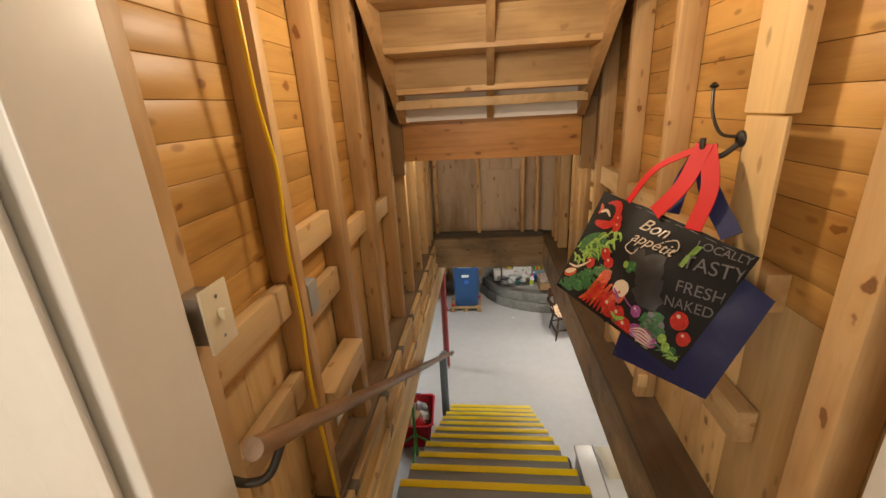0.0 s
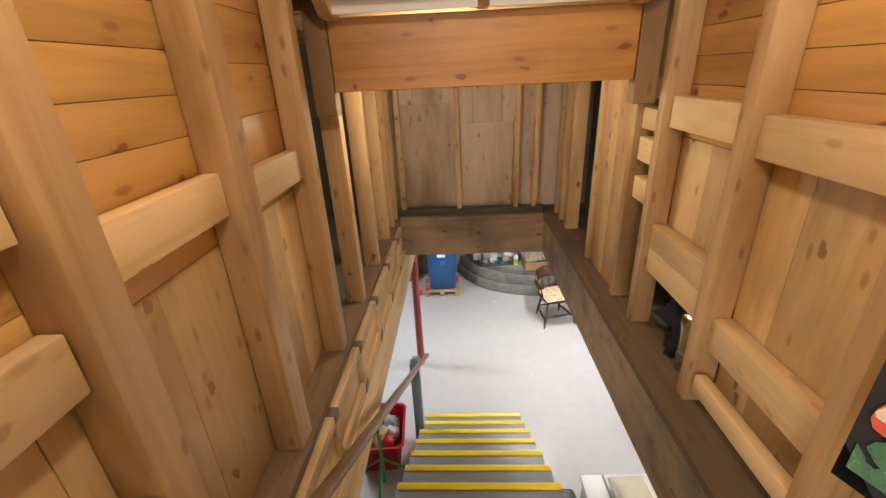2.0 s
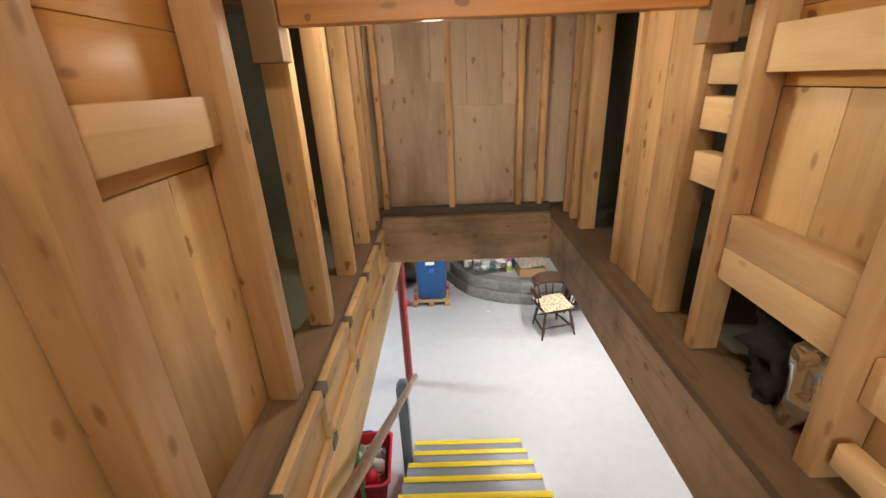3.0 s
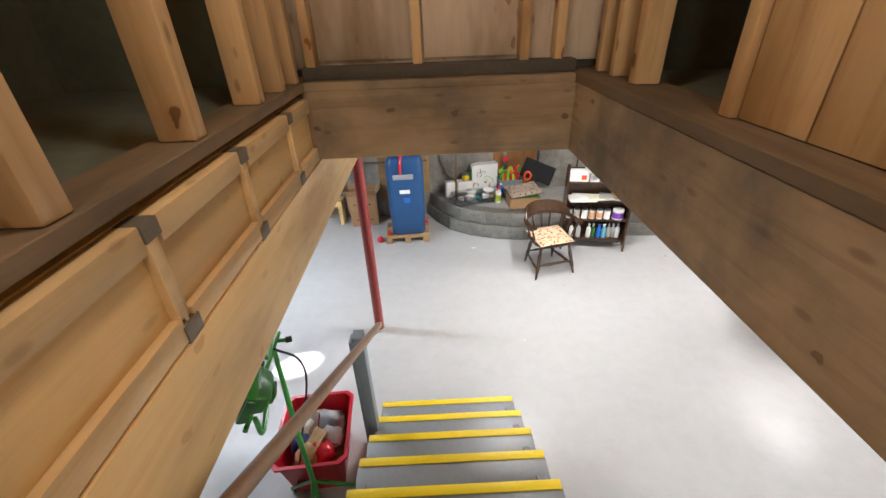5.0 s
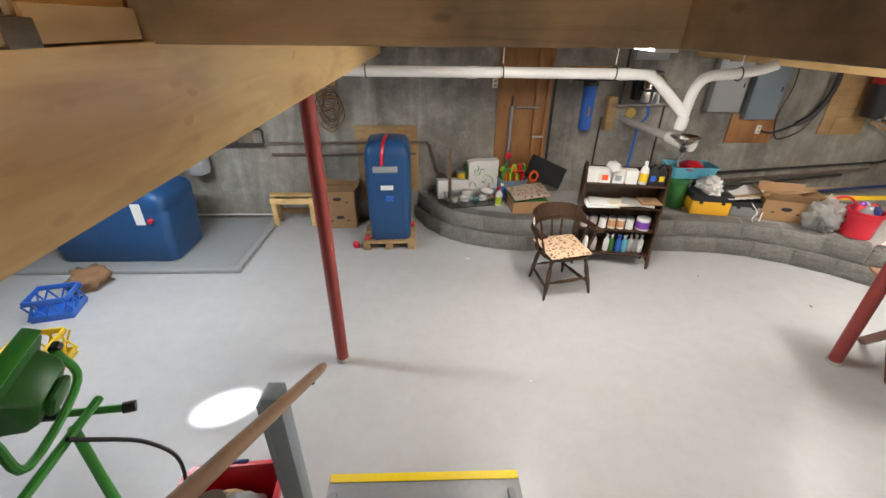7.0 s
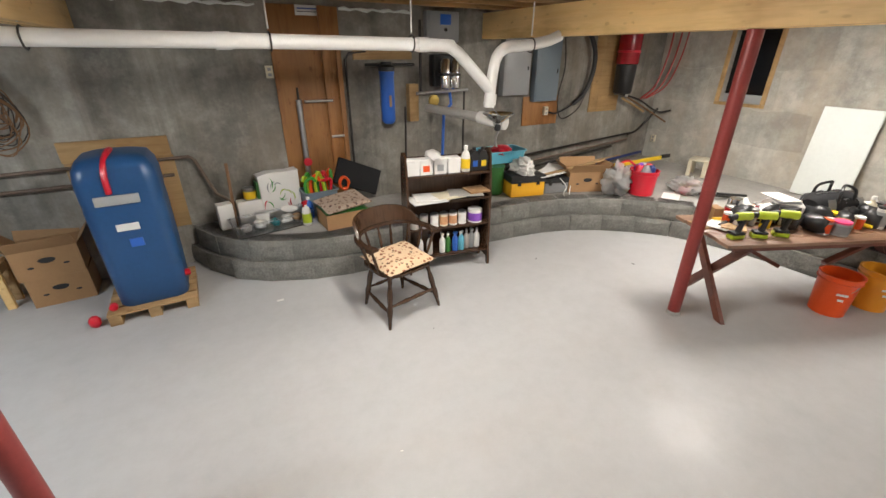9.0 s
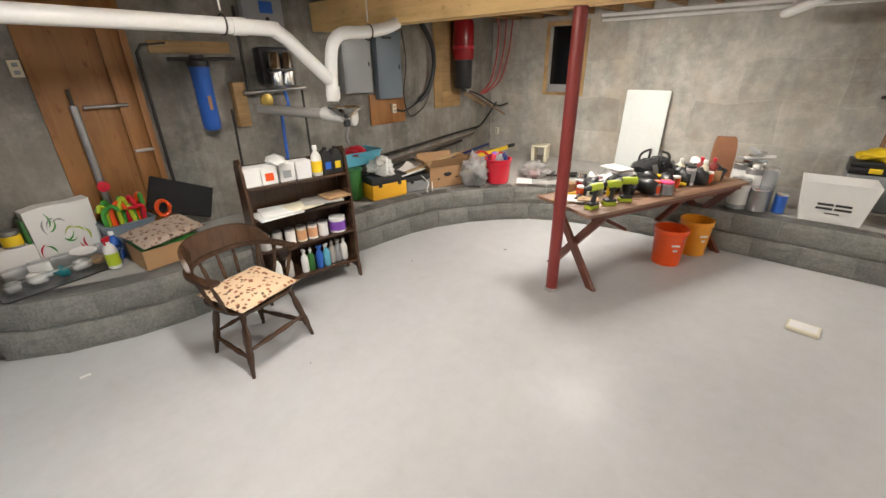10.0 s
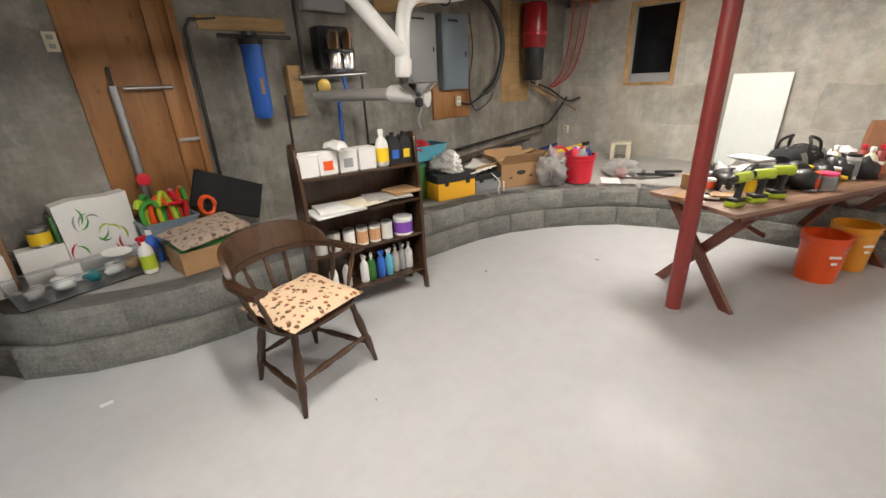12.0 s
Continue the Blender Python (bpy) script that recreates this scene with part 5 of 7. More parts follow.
part("head", lathe([(0.09, 1.886), (0.09, 1.93), (0.06, 1.95), (0.06, 1.98)], seg=24), M_BLACK, wf, "black filter head")
part("pipe", tube([(2.3 - 2.53, 0.03, 1.95), (0.35, 0.03, 1.95)], 0.016), M_IRON, wf)
part("bracket_board", bx((-0.32, 0.13, 2.0), (0.37, 0.168, 2.1), 0.003), M_OSB, wf, "raw wooden bracket board")
part("label", bx((-0.014, -0.0815, 1.52), (0.014, -0.0788, 1.64), 0.0), M_CARD, wf, "brown label")
uv = thing("water_conditioner", "black water treatment unit with two stainless canisters", "filter", (3.25, 9.1, 0))
part("body", bx((-0.13, 0.03, 1.7), (0.2, 0.18, 2.06), 0.03), M_BLACK, uv)
for k in (-1, 1):
    part("canister", lathe([(0.035, 1.68), (0.06, 1.7), (0.06, 1.98), (0.04, 2.01)], (0.04 + k * 0.066, -0.05, 0), 18), M_CHROME, uv, "stainless canister")
part("collar", bx((-0.1, -0.12, 1.83), (0.14, -0.01, 1.86), 0.006), M_BLACK, uv)
part("pipe", tube([(-0.35, 0.05, 1.64), (0.35, 0.05, 1.66)], 0.018), M_STEEL, uv)
part("pipe", tube([(-0.28, 0.08, 1.64), (-0.28, 0.08, 2.4)], 0.016), M_IRON, uv)
part("pipe", tube([(0.1, 0.06, 1.64), (0.12, 0.06, 1.5), (0.02, 0.06, 1.4), (0.0, 0.08, 0.44)], 0.018), M_BLUE, uv, "blue hose")
part("pipe", tube([(0.33, 0.1, 1.66), (0.33, 0.1, 0.44)], 0.012), M_IRON, uv)
part("block", bx((-0.42, 0.1, 1.32), (-0.3, 0.198, 1.74), 0.004), M_OSB, uv, "raw wooden block")
part("flange", lathe([(0.065, 0), (0.065, 0.03), (0.045, 0.035)], seg=20, m=pose(-0.16, 0.0, 1.56, 90, 0, 0)), M_BRASS, uv, "brass pipe flange")
part("tap", tube([(-0.5, 0.05, 1.5), (-0.52, 0.05, 0.44)], 0.012), M_IRON, uv)
inv = thing("pump_controller", "grey pump controller with a blue display", "controller", (3.28, 9.2, 2.18))
part("case", bx((-0.21, 0.0, 0), (0.21, 0.098, 0.315), 0.012), M_GREYBOX, inv)
part("cover", bx((-0.19, -0.014, 0.015), (0.15, 0.0, 0.3), 0.006), M_GREYBOX, inv)
part("display", bx((-0.05, -0.019, 0.18), (0.09, -0.0145, 0.285), 0.002), M_BLUE, inv, "blue display")
part("knob", lathe([(0.02, 0), (0.02, 0.01)], seg=12, m=pose(0.02, -0.015, 0.13, 90, 0, 0)), M_BLACK, inv)


def cabinet(name, label, x0, x1, z0, z1, material, d=0.11):
    t = thing(name, label, "electrical panel", ((x0 + x1) / 2, BY - d - 0.001, z0))
    w, h = x1 - x0, z1 - z0
    part("box", bx((-w / 2, 0, 0), (w / 2, d, h), 0.004), material, t)
    leaf = part("door", bx((-w / 2 + 0.02, -0.008, 0.03), (w / 2 - 0.02, -0.0005, h - 0.03), 0.004), material, t)
    part("latch", bx((w / 2 - 0.06, -0.013, h * 0.45), (w / 2 - 0.04, -0.0085, h * 0.52), 0.002), M_BLACK, leaf)
    part("nameplate", bx((-w * 0.3, -0.0105, h * 0.9), (w * 0.1, -0.0085, h * 0.93)), M_BLACK, leaf)
    return t


eb = single("panel_board", bx((4.6, BY - 0.02, 1.13), (5.24, BY - 0.002, 1.52), 0.003), M_PLY_Z, "orange plywood backing board on the wall", "board")
cabinet("electrical_panel", "light grey steel electrical panel", 4.17, 4.6, 1.56, 2.24, M_GREYBOX)
cabinet("electrical_panel", "blue-grey steel electrical panel", 4.71, 5.13, 1.46, 2.26, M_BLUEBOX, 0.1)
outlet(pose(5.0, BY - 0.021, 1.32, 0, 0, 0))
loop = single("cable_loop", tube(curve([(5.25, 9.22, 2.5), (5.5, 9.2, 2.42), (5.72, 9.18, 2.15), (5.76, 9.18, 1.85), (5.66, 9.2, 1.55), (5.45, 9.22, 1.38), (5.2, 9.24, 1.28), (5.05, 9.25, 1.3)]), [0.034] * 30 + [0.012] * 13, 10), M_BLACK, "thick black cable looped down the wall", "cable")
single("thin_cable", tube(curve([(5.2, 9.24, 2.3), (5.26, 9.24, 1.9), (5.2, 9.25, 1.5), (5.3, 9.25, 1.2), (5.6, 9.25, 1.3), (5.75, 9.24, 1.55)]), 0.008, 8), M_IRON, "thin dark cable on the wall", "cable")
lb = thing("vacuum_board", "pale plywood board behind the red canister", "board")
part("board", bx((5.88, BY - 0.022, 1.25), (6.06, BY - 0.002, 2.49), 0.003), M_OSB, lb)
part("board", bx((6.062, BY - 0.022, 1.25), (6.5, BY - 0.002, 1.48), 0.003), M_OSB, lb)
part("board", bx((6.062, BY - 0.022, 1.482), (6.4, BY - 0.002, 2.49), 0.003), M_OSB, lb)
vac = thing("vacuum_canister", "red and black central vacuum canister on the wall", "vacuum", (6.34, 9.09, 0))
part("body", lathe([(0.15, 1.93), (0.158, 1.95), (0.158, 2.4), (0.14, 2.46), (0.09, 2.48)], seg=28), M_VACRED, vac)
part("bucket", lathe([(0.12, 1.52), (0.135, 1.54), (0.146, 1.925)], seg=28), M_BLACK, vac, "black dirt bucket")
part("band", lathe([(0.1585, 2.08), (0.164, 2.085), (0.164, 2.11), (0.1585, 2.115)], seg=28, close=(False, False)), M_RED, vac)
part("inlet", tube([(0.2, 0.1, 2.45), (0.26, 0.1, 1.7), (0.24, 0.1, 1.45)], 0.025), M_GREYPIPE, vac)
for k, (x, r) in enumerate(((7.2, 0.013), (7.28, 0.011), (7.33, 0.01))):
    single("red_hose", tube(curve([(x - 0.25, 8.9 - 0.1 * k, 2.5), (x - 0.02, 9.02 - 0.08 * k, 2.38), (x + 0.06, 9.1 - 0.07 * k, 2.0), (x + 0.02, 9.18 - 0.05 * k, 1.6), (x - 0.2, 9.24, 1.4)]), r, 8), M_REDDULL, "loop of red heating hose hanging from the joists", "hose", None, "red hoses")
rack = thing("wall_bracket", "wooden wall bracket carrying dark pipes in the corner", "bracket")
part("arm", tube([(6.5, 9.2, 1.44), (6.95, 9.1, 1.22)], 0.018, 6), M_PALLET, rack)
part("pipe", tube(curve([(6.45, 9.2, 1.5), (6.9, 9.2, 1.4), (7.3, 9.1, 1.2), (7.35, 8.9, 1.24)]), 0.014), M_IRON, rack)
part("pipe", tube(curve([(6.55, 9.22, 1.48), (6.9, 9.1, 1.3), (7.35, 8.95, 1.05)]), 0.012), M_CARD_D, rack)
# long stock lying against the wall on the ledge
for k, (x0, z0, x1, z1, r, m_) in enumerate(((3.5, 0.66, 6.85, 0.86, 0.015, M_IRON), (3.6, 0.56, 6.8, 0.78, 0.016, M_RUSTPIPE), (3.9, 0.50, 6.4, 0.7, 0.02, M_IRON), (4.3, 0.46, 6.6, 0.52, 0.03, M_PALLET), (5.3, 0.47, 7.05, 0.56, 0.022, M_NAVY))):
    single("long_pipe", tube([(x0, 9.2 - 0.05 * k, z0), (x1, 9.24 - 0.04 * k, z1)], r, 10), m_, "long length of pipe or timber lying on the ledge", "pipe", None, "long stock on the ledge")
single("bent_conduit", tube(curve([(6.8, 9.2, 0.86), (7.0, 9.2, 0.9), (7.2, 9.15, 1.1), (7.3, 9.1, 1.25)]), 0.018), M_IRON, "dark conduit rising in the corner", "conduit")
lev = thing("yellow_level", "long yellow spirit level lying on the ledge", "level", (5.85, 8.62, 0.56), -7)
part("bar", bx((-1.05, -0.012, -0.03), (0.95, 0.012, 0.03), 0.004, pose(0, 0, 0, 0, -3, 0)), M_YELLOW, lev)
part("grip", bx((0.94, -0.015, 0.02), (1.12, 0.015, 0.075), 0.006, pose(0, 0, 0, 0, -1, 0)), M_BLACK, lev)

# ---- drain pipe with wye ----
PY, PZ, PR = 7.95, 2.14, 0.051
drain = thing("drain_pipe", "white plastic drain pipe with a wye hung under the joists", "pipe")
part("long_run", tube(curve([(-0.62, PY, 2.36), (-0.52, PY, 2.24), (-0.38, PY, 2.165), (-0.2, PY, PZ + 0.005), (1.2, PY, PZ), (2.55, PY, PZ - 0.01), (2.68, PY, PZ - 0.03)], 6), PR, 18), M_PVC, drain)
part("slant", tube([(2.66, PY, PZ - 0.02), (2.75, PY, PZ - 0.07), (3.1, PY, 1.76)], PR, 18), M_PVC, drain)
part("upright", tube(curve([(3.9, PY, 2.23), (3.75, PY, 2.18), (3.5, PY, 2.14), (3.27, PY, 2.12), (3.17, PY, 2.05), (3.13, PY, 1.93), (3.11, PY, 1.75), (3.1, PY, 1.6)], 6), PR, 18), M_PVC, drain)
for p, d in (((2.4, PY, PZ - 0.008), (1, 0, 0)), ((0.9, PY, PZ), (1, 0, 0))):
    part("coupling", tube([Vector(p) - 0.05 * Vector(d), Vector(p) + 0.05 * Vector(d)], PR + 0.006, 18), M_PVC, drain)
part("wye_collar", tube([(3.115, PY, 1.72), (3.105, PY, 1.62)], PR + 0.008, 18), M_PVC, drain)
part("stub", tube([(3.02, 9.1, 1.48), (3.11, PY + 0.02, 1.49)], 0.045, 18), M_GREYPIPE, drain, "grey pipe running to the wall")
part("stub_end", tube([(3.1, 8.09, 1.49), (3.125, PY - 0.12, 1.485)], PR + 0.01, 18), M_PVC, drain)
part("clean_out", lathe([(0.055, 0), (0.07, 0.0), (0.07, 0.05), (0.06, 0.055)], seg=20, m=pose(3.22, PY - 0.05, 1.46, 90, 0, 25)), M_PVC, drain)
for x in (-0.12, 1.2, 2.3, 3.55):
    part("hanger", tube([(x, PY, 2.22), (x, PY, 2.5)], 0.006, 6), M_PVC, drain, "hanger strap")
    part("hanger_ring", tube([(x, PY + 0.062 * math.cos(a), PZ + 0.062 * math.sin(a)) for a in [2 * math.pi * i / 16 for i in range(17)]], 0.006, 6), M_IRON, drain)
fun = thing("steel_funnel", "stainless steel funnel hanging under the drain pipe", "funnel", (3.11, 7.8, 0))
part("bowl", lathe([(0.02, 1.47), (0.06, 1.49), (0.135, 1.545), (0.15, 1.555), (0.15, 1.562), (0.06, 1.53)], seg=24), M_CHROME, fun)
part("chain", tube(curve([(0.0, 0, 1.48), (0.01, 0.0, 1.4), (-0.02, 0.0, 1.32), (0.0, 0, 1.25)]), 0.012, 6), M_STEEL, fun)
part("valve", lathe([(0.02, 1.4), (0.03, 1.41), (0.03, 1.45), (0.02, 1.46)], seg=12), M_BLACK, fun)
part("hook", tube([(0.0, 0.0, 1.545), (0.0, 0.15, 1.62)], 0.005), M_STEEL, fun)
# white pipes along the top of the east wall
for x, z in ((RX - 0.1, 2.46), (RX - 0.06, 2.40)):
    single("white_water_pipe", tube([(x, FY + 0.05, z), (x, 7.4, z)], 0.02, 10), M_PVC, "white water pipe clipped under the joists", "pipe", None, "white pipes on the east wall")
single("white_trap", tube(curve([(7.2, 5.2, 2.5), (7.1, 5.25, 2.36), (6.9, 5.3, 2.3), (6.7, 5.1, 2.36), (6.6, 4.8, 2.48)]), 0.045, 14), M_PVC, "white plastic drain bend under the joists", "pipe")

# ---- left end of the ledge ----
L = LEDGE + 0.0
bn = tub("clear_bin", "clear plastic bin full of odds and ends", "storage bin", 1.08, 8.82, L, 0.78, 0.3, 0.13, M_CLEAR, 10, 0.94, 0.004, 0.01)
for k, (x, y, c, r) in enumerate(((0.82, 8.78, M_GREYPIPE, 0.05), (0.95, 8.83, M_PAPER, 0.06), (1.1, 8.82, M_TEAL, 0.045), (1.22, 8.88, M_PAPER, 0.06), (1.33, 8.88, M_CARD, 0.05))):
    crumple("odd_part", "small odds and ends in the clear bin", "clutter", x, y, L + 0.012, r, r, 0.08, c, k, 0.5, 2)
single("white_dish", lathe([(0.03, 0), (0.08, 0.02), (0.085, 0.025), (0.03, 0.01)], seg=20), M_PAPER, "white plastic dish on the clear bin", "dish", pose(1.26, 8.87, L + 0.13, 6, 4, 0))
for x, y, w, h, a, c in ((0.66, 9.02, 0.14, 0.26, 10, M_PAPER), (0.9, 9.1, 0.24, 0.24, 4, M_PAPER), (1.0, 8.99, 0.13, 0.12, -6, M_PAPER)):
    single("white_carton", bx((-w / 2, -0.06, 0), (w / 2, 0.06, h), 0.004), c, "white cardboard carton on the ledge", "box", pose(x, y, L, 0, 0, a), "white cartons on the ledge")
can("yellow_can", "small tin with a yellow label", 0.92, 9.1, L + 0.241, 0.06, 0.11, M_STEEL, M_YELLOW, M_STEEL)
single("upright_stick", bx((-0.014, -0.008, 0), (0.014, 0.008, 0.66), 0.003), M_CARD_D, "narrow upright piece of wood", "stick", pose(0.74, 8.98, L, -3, 2, 0))
gb = thing("shopping_bag", "white reusable shopping bag printed with green leaves", "bag", (1.22, 9.15, L), 8)
part("body", prism([(-0.2, 0), (0.2, 0), (0.21, 0.5), (0.1, 0.49), (-0.1, 0.5), (-0.21, 0.48)], 0.14, pose(0, -0.07, 0)), M_PAPER, gb)
for k in range(14):
    x, z, q = -0.15 + 0.3 * ((k * 0.618) % 1), 0.12 + 0.28 * ((k * 0.39) % 1), k * 1.1
    part("print", tube([(x + 0.05 * math.cos(q + 0.35 * i), -0.071, z + 0.075 * math.sin(q + 0.35 * i)) for i in range(6)], [0.001, 0.005, 0.007, 0.006, 0.003, 0.001], 6), (M_GREEN, M_LIME, M_GREYBOX, M_RED, M_GREEN)[k % 5], gb)
part("side_panel", bx((-0.235, -0.06, 0), (-0.212, 0.06, 0.42), 0.004), M_GREEN_D, gb)
tc = tub("toy_crate", "grey slatted crate of green and orange garden toys", "crate", 1.62, 9.05, L, 0.36, 0.26, 0.27, M_BLUEBOX, 6, 0.9, 0.006, 0.012)
for k in range(16):
    c = (M_GREEN, M_LIME, M_GREEN, M_ORANGE, M_RED)[k % 5]
    x, y = 1.48 + 0.03 * k * 0.62, 9.0 + 0.1 * ((k * 0.37) % 1)
    single("garden_toy", tube(curve([(x, y, L + 0.2), (x + 0.02 * math.sin(k), y, L + 0.36), (x + 0.06 * math.cos(k * 2), y - 0.03, L + 0.42 + 0.05 * math.sin(k * 3)), (x + 0.1 * math.cos(k * 2), y - 0.03, L + 0.38)]), 0.018, 8), c, "bright plastic garden toy sticking out of the crate", "toy", None, "garden toys")
single("coil_hose", tube([(1.9 + 0.05 * math.cos(a), 8.96 + 0.005 * a, L + 0.31 + 0.07 * math.sin(a)) for a in [math.pi * i / 10 for i in range(38)]], 0.014, 8), M_ORANGE, "bright orange coiled cord on the ledge", "cord")
cb = carton("cushion_box", "open cardboard box holding folded cushions", 1.76, 8.62, L, 0.46, 0.34, 0.16, 4, None, False)
single("seat_pad", cushion(0.5, 0.4, 0.07), M_PRINT2, "faded printed cushion on the cardboard box", "cushion", pose(1.77, 8.64, L + 0.225, 6, -4, 10))
single("seat_pad", cushion(0.46, 0.36, 0.06), M_GREEN_D, "dark green cushion in the cardboard box", "cushion", pose(1.76, 8.64, L + 0.16, 0, 0, 3))
single("black_board", bx((-0.27, -0.02, -0.15), (0.27, 0.02, 0.15), 0.01), M_BLACKCLOTH, "black foam pad leaning on the wall", "pad", pose(2.1, 9.12, L + 0.33, -18, 24, 0))
bottle("spray_bottle", "white spray bottle with a red trigger", 1.40, 8.72, L, 0.045, 0.26, M_PAPER, M_RED, M_LIME, True)
bottle("detergent_bottle", "blue plastic bottle on the ledge", 1.47, 8.92, L, 0.05, 0.24, M_BLUE, M_PAPER)

# ---- ledge beside the bookshelf ----
gt = single("green_jar", lathe([(0.12, 0), (0.135, 0.02), (0.13, 0.3), (0.12, 0.33), (0.14, 0.335), (0.14, 0.36)], seg=24), M_GREEN_D, "green plastic storage jar with a printed label", "jar", pose(3.76, 8.72, L))
tt = tub("teal_tub", "pale blue plastic dish tub holding a red cloth", "tub", 3.94, 8.86, L + 0.37, 0.6, 0.36, 0.15, M_TUBBLUE, -4, 0.88)
single("stand_box", bx((-0.24, -0.12, 0), (0.24, 0.12, 0.365), 0.005), M_CLEAR, "clear plastic drawer under the teal tub", "storage bin", pose(3.9, 9.0, L))
crumple("red_cloth", "crumpled dark red cloth in the tub", "cloth", 3.95, 8.86, L + 0.44, 0.2, 0.13, 0.12, M_RED, 5, 0.4)
toolbox("toolbox", "yellow plastic toolbox with a black lid", 4.08, 8.50, L, 0.46, 0.26, 0.27, M_GOLD, M_BLACK, -12)
crumple("plastic_bag", "crumpled white plastic bag with red print", "bag", 4.05, 8.5, L + 0.275, 0.17, 0.12, 0.17, M_PAPER, 7, 0.5, 4, 0.2)
toolbox("grey_toolbox", "dark grey plastic box with a black lid", 4.5, 8.42, L, 0.34, 0.22, 0.2, M_GREYP, M_BLACK, -14)
for k in range(4):
    single("loose_paper", bx((-0.2, -0.12, 0), (0.2, 0.12, 0.004)), M_PAPER, "loose white paper lying over the boxes", "paper", pose(4.4 + 0.05 * k, 8.42 + 0.02 * k, L + 0.255 + 0.006 * k, 4, -3, 12 * k), "loose papers")
single("hanging_string", tube(curve([(4.5, 8.3, L + 0.2), (4.55, 8.22, L + 0.1), (4.5, 8.2, L + 0.02), (4.58, 8.19, L - 0.08), (4.62, 8.22, L + 0.1)]), 0.006, 6), M_PAPER, "white cord hanging over the ledge", "cord")
carton("carton", "brown cardboard box with punched hand holes", 4.93, 8.33, L, 0.5, 0.34, 0.26, -22, None, True, True)
single("wooden_lath", bx((-0.5, -0.03, 0), (0.5, 0.03, 0.018), 0.002), M_PALLET, "pale wooden lath lying over the boxes", "lath", pose(4.75, 8.34, L + 0.29, 0, -6, -4))
crumple("clear_bag", "clear plastic bag of small parts", "bag", 5.2, 8.0, L, 0.19, 0.16, 0.34, M_MILKY, 9, 0.5, 4, 0.22)
crumple("dark_parts", "dark small parts inside a clear bag", "bag", 5.22, 7.98, L + 0.002, 0.12, 0.1, 0.14, M_IRON, 11, 0.5)
pail("red_pail", "bright red plastic pail full of odds and ends", 5.45, 7.80, L, 0.17, 0.31, M_RED, "", False)
for k in range(6):
    crumple("pail_content", "odds and ends in the red pail", "clutter", 5.45 + 0.07 * math.cos(k), 7.8 + 0.07 * math.sin(k), L + 0.21, 0.06, 0.06, 0.17, (M_REDDULL, M_GREYBOX, M_PURPLE, M_RED, M_GREYP, M_NAVY)[k], k + 20, 0.5, 2)
single("red_bag_handle", tube(curve([(5.25, 7.95, L + 0.27), (5.2, 8.0, L + 0.36), (5.4, 8.02, L + 0.38), (5.5, 7.95, L + 0.3)]), 0.014, 8), M_RED, "red strap hanging over the pail", "strap")
single("floor_paper", bx((-0.14, -0.1, 0), (0.14, 0.1, 0.003)), M_PAPER, "sheet of white paper on the ledge", "paper", pose(5.68, 7.52, L + 0.002, 0, 0, 30))
crumple("hardware_bag", "clear bag of red and yellow hardware", "bag", 6.0, 7.55, L, 0.17, 0.13, 0.18, M_MILKY, 13, 0.5, 4, 0.22)
for k in range(4):
    crumple("hardware_box", "small coloured hardware packet", "packet", 5.93 + 0.05 * k, 7.52 + 0.03 * (k % 2), L + 0.002, 0.05, 0.045, 0.1, (M_RED, M_YELLOW, M_PAPER, M_ORANGE)[k], 30 + k, 0.3, 2)
for k, (x, y, z, l, a, c) in enumerate(((6.15, 7.2, 0.03, 0.5, -30, M_IRON), (6.25, 7.1, 0.06, 0.42, -20, M_BLACK), (6.1, 7.32, 0.05, 0.36, 20, M_IRON))):
    single("hand_tool", bx((-l / 2, -0.02, -0.015), (l / 2, 0.02, 0.015), 0.008), c, "dark hand tool lying on the ledge", "tool", pose(x, y, L + z, 0, 6, a), "tools on the ledge")
stool = thing("step_stool", "small cream plastic step stool", "stool", (6.98, 8.0, L), 20)
part("top", bx((-0.16, -0.13, 0.22), (0.16, 0.13, 0.25), 0.02), M_CREAM, stool)
for sx in (-1, 1):
    for sy in (-1, 1):
        part("leg", prism([(-0.025, 0), (0.03, 0), (0.04, 0.22), (-0.04, 0.22)], 0.05, pose(sx * 0.125, sy * 0.1 - 0.025, 0)), M_CREAM, stool)
fb = single("foam_board", bx((-0.01, -0.29, 0), (0.015, 0.29, 1.08), 0.012), M_FOAM, "pale green rigid foam board leaning on the wall", "board", pose(7.26, 6.62, L, 0, 5, 0))

# ---- sawbuck table ----
TA = -23.0
TM = pose(5.15, 5.85, 0, 0, 0, TA)
table = thing("sawbuck_table", "red-brown wooden sawbuck table covered with tools", "table", (5.15, 5.85, 0), TA)
for k in range(5):
    part("top_plank", bx((-1.08 + 0.01 * (k % 2), -0.335 + k * 0.135, 0.712), (1.08 - 0.012 * ((k + 1) % 2), -0.204 + k * 0.135, 0.742), 0.004), M_TABLE_TOP, table)
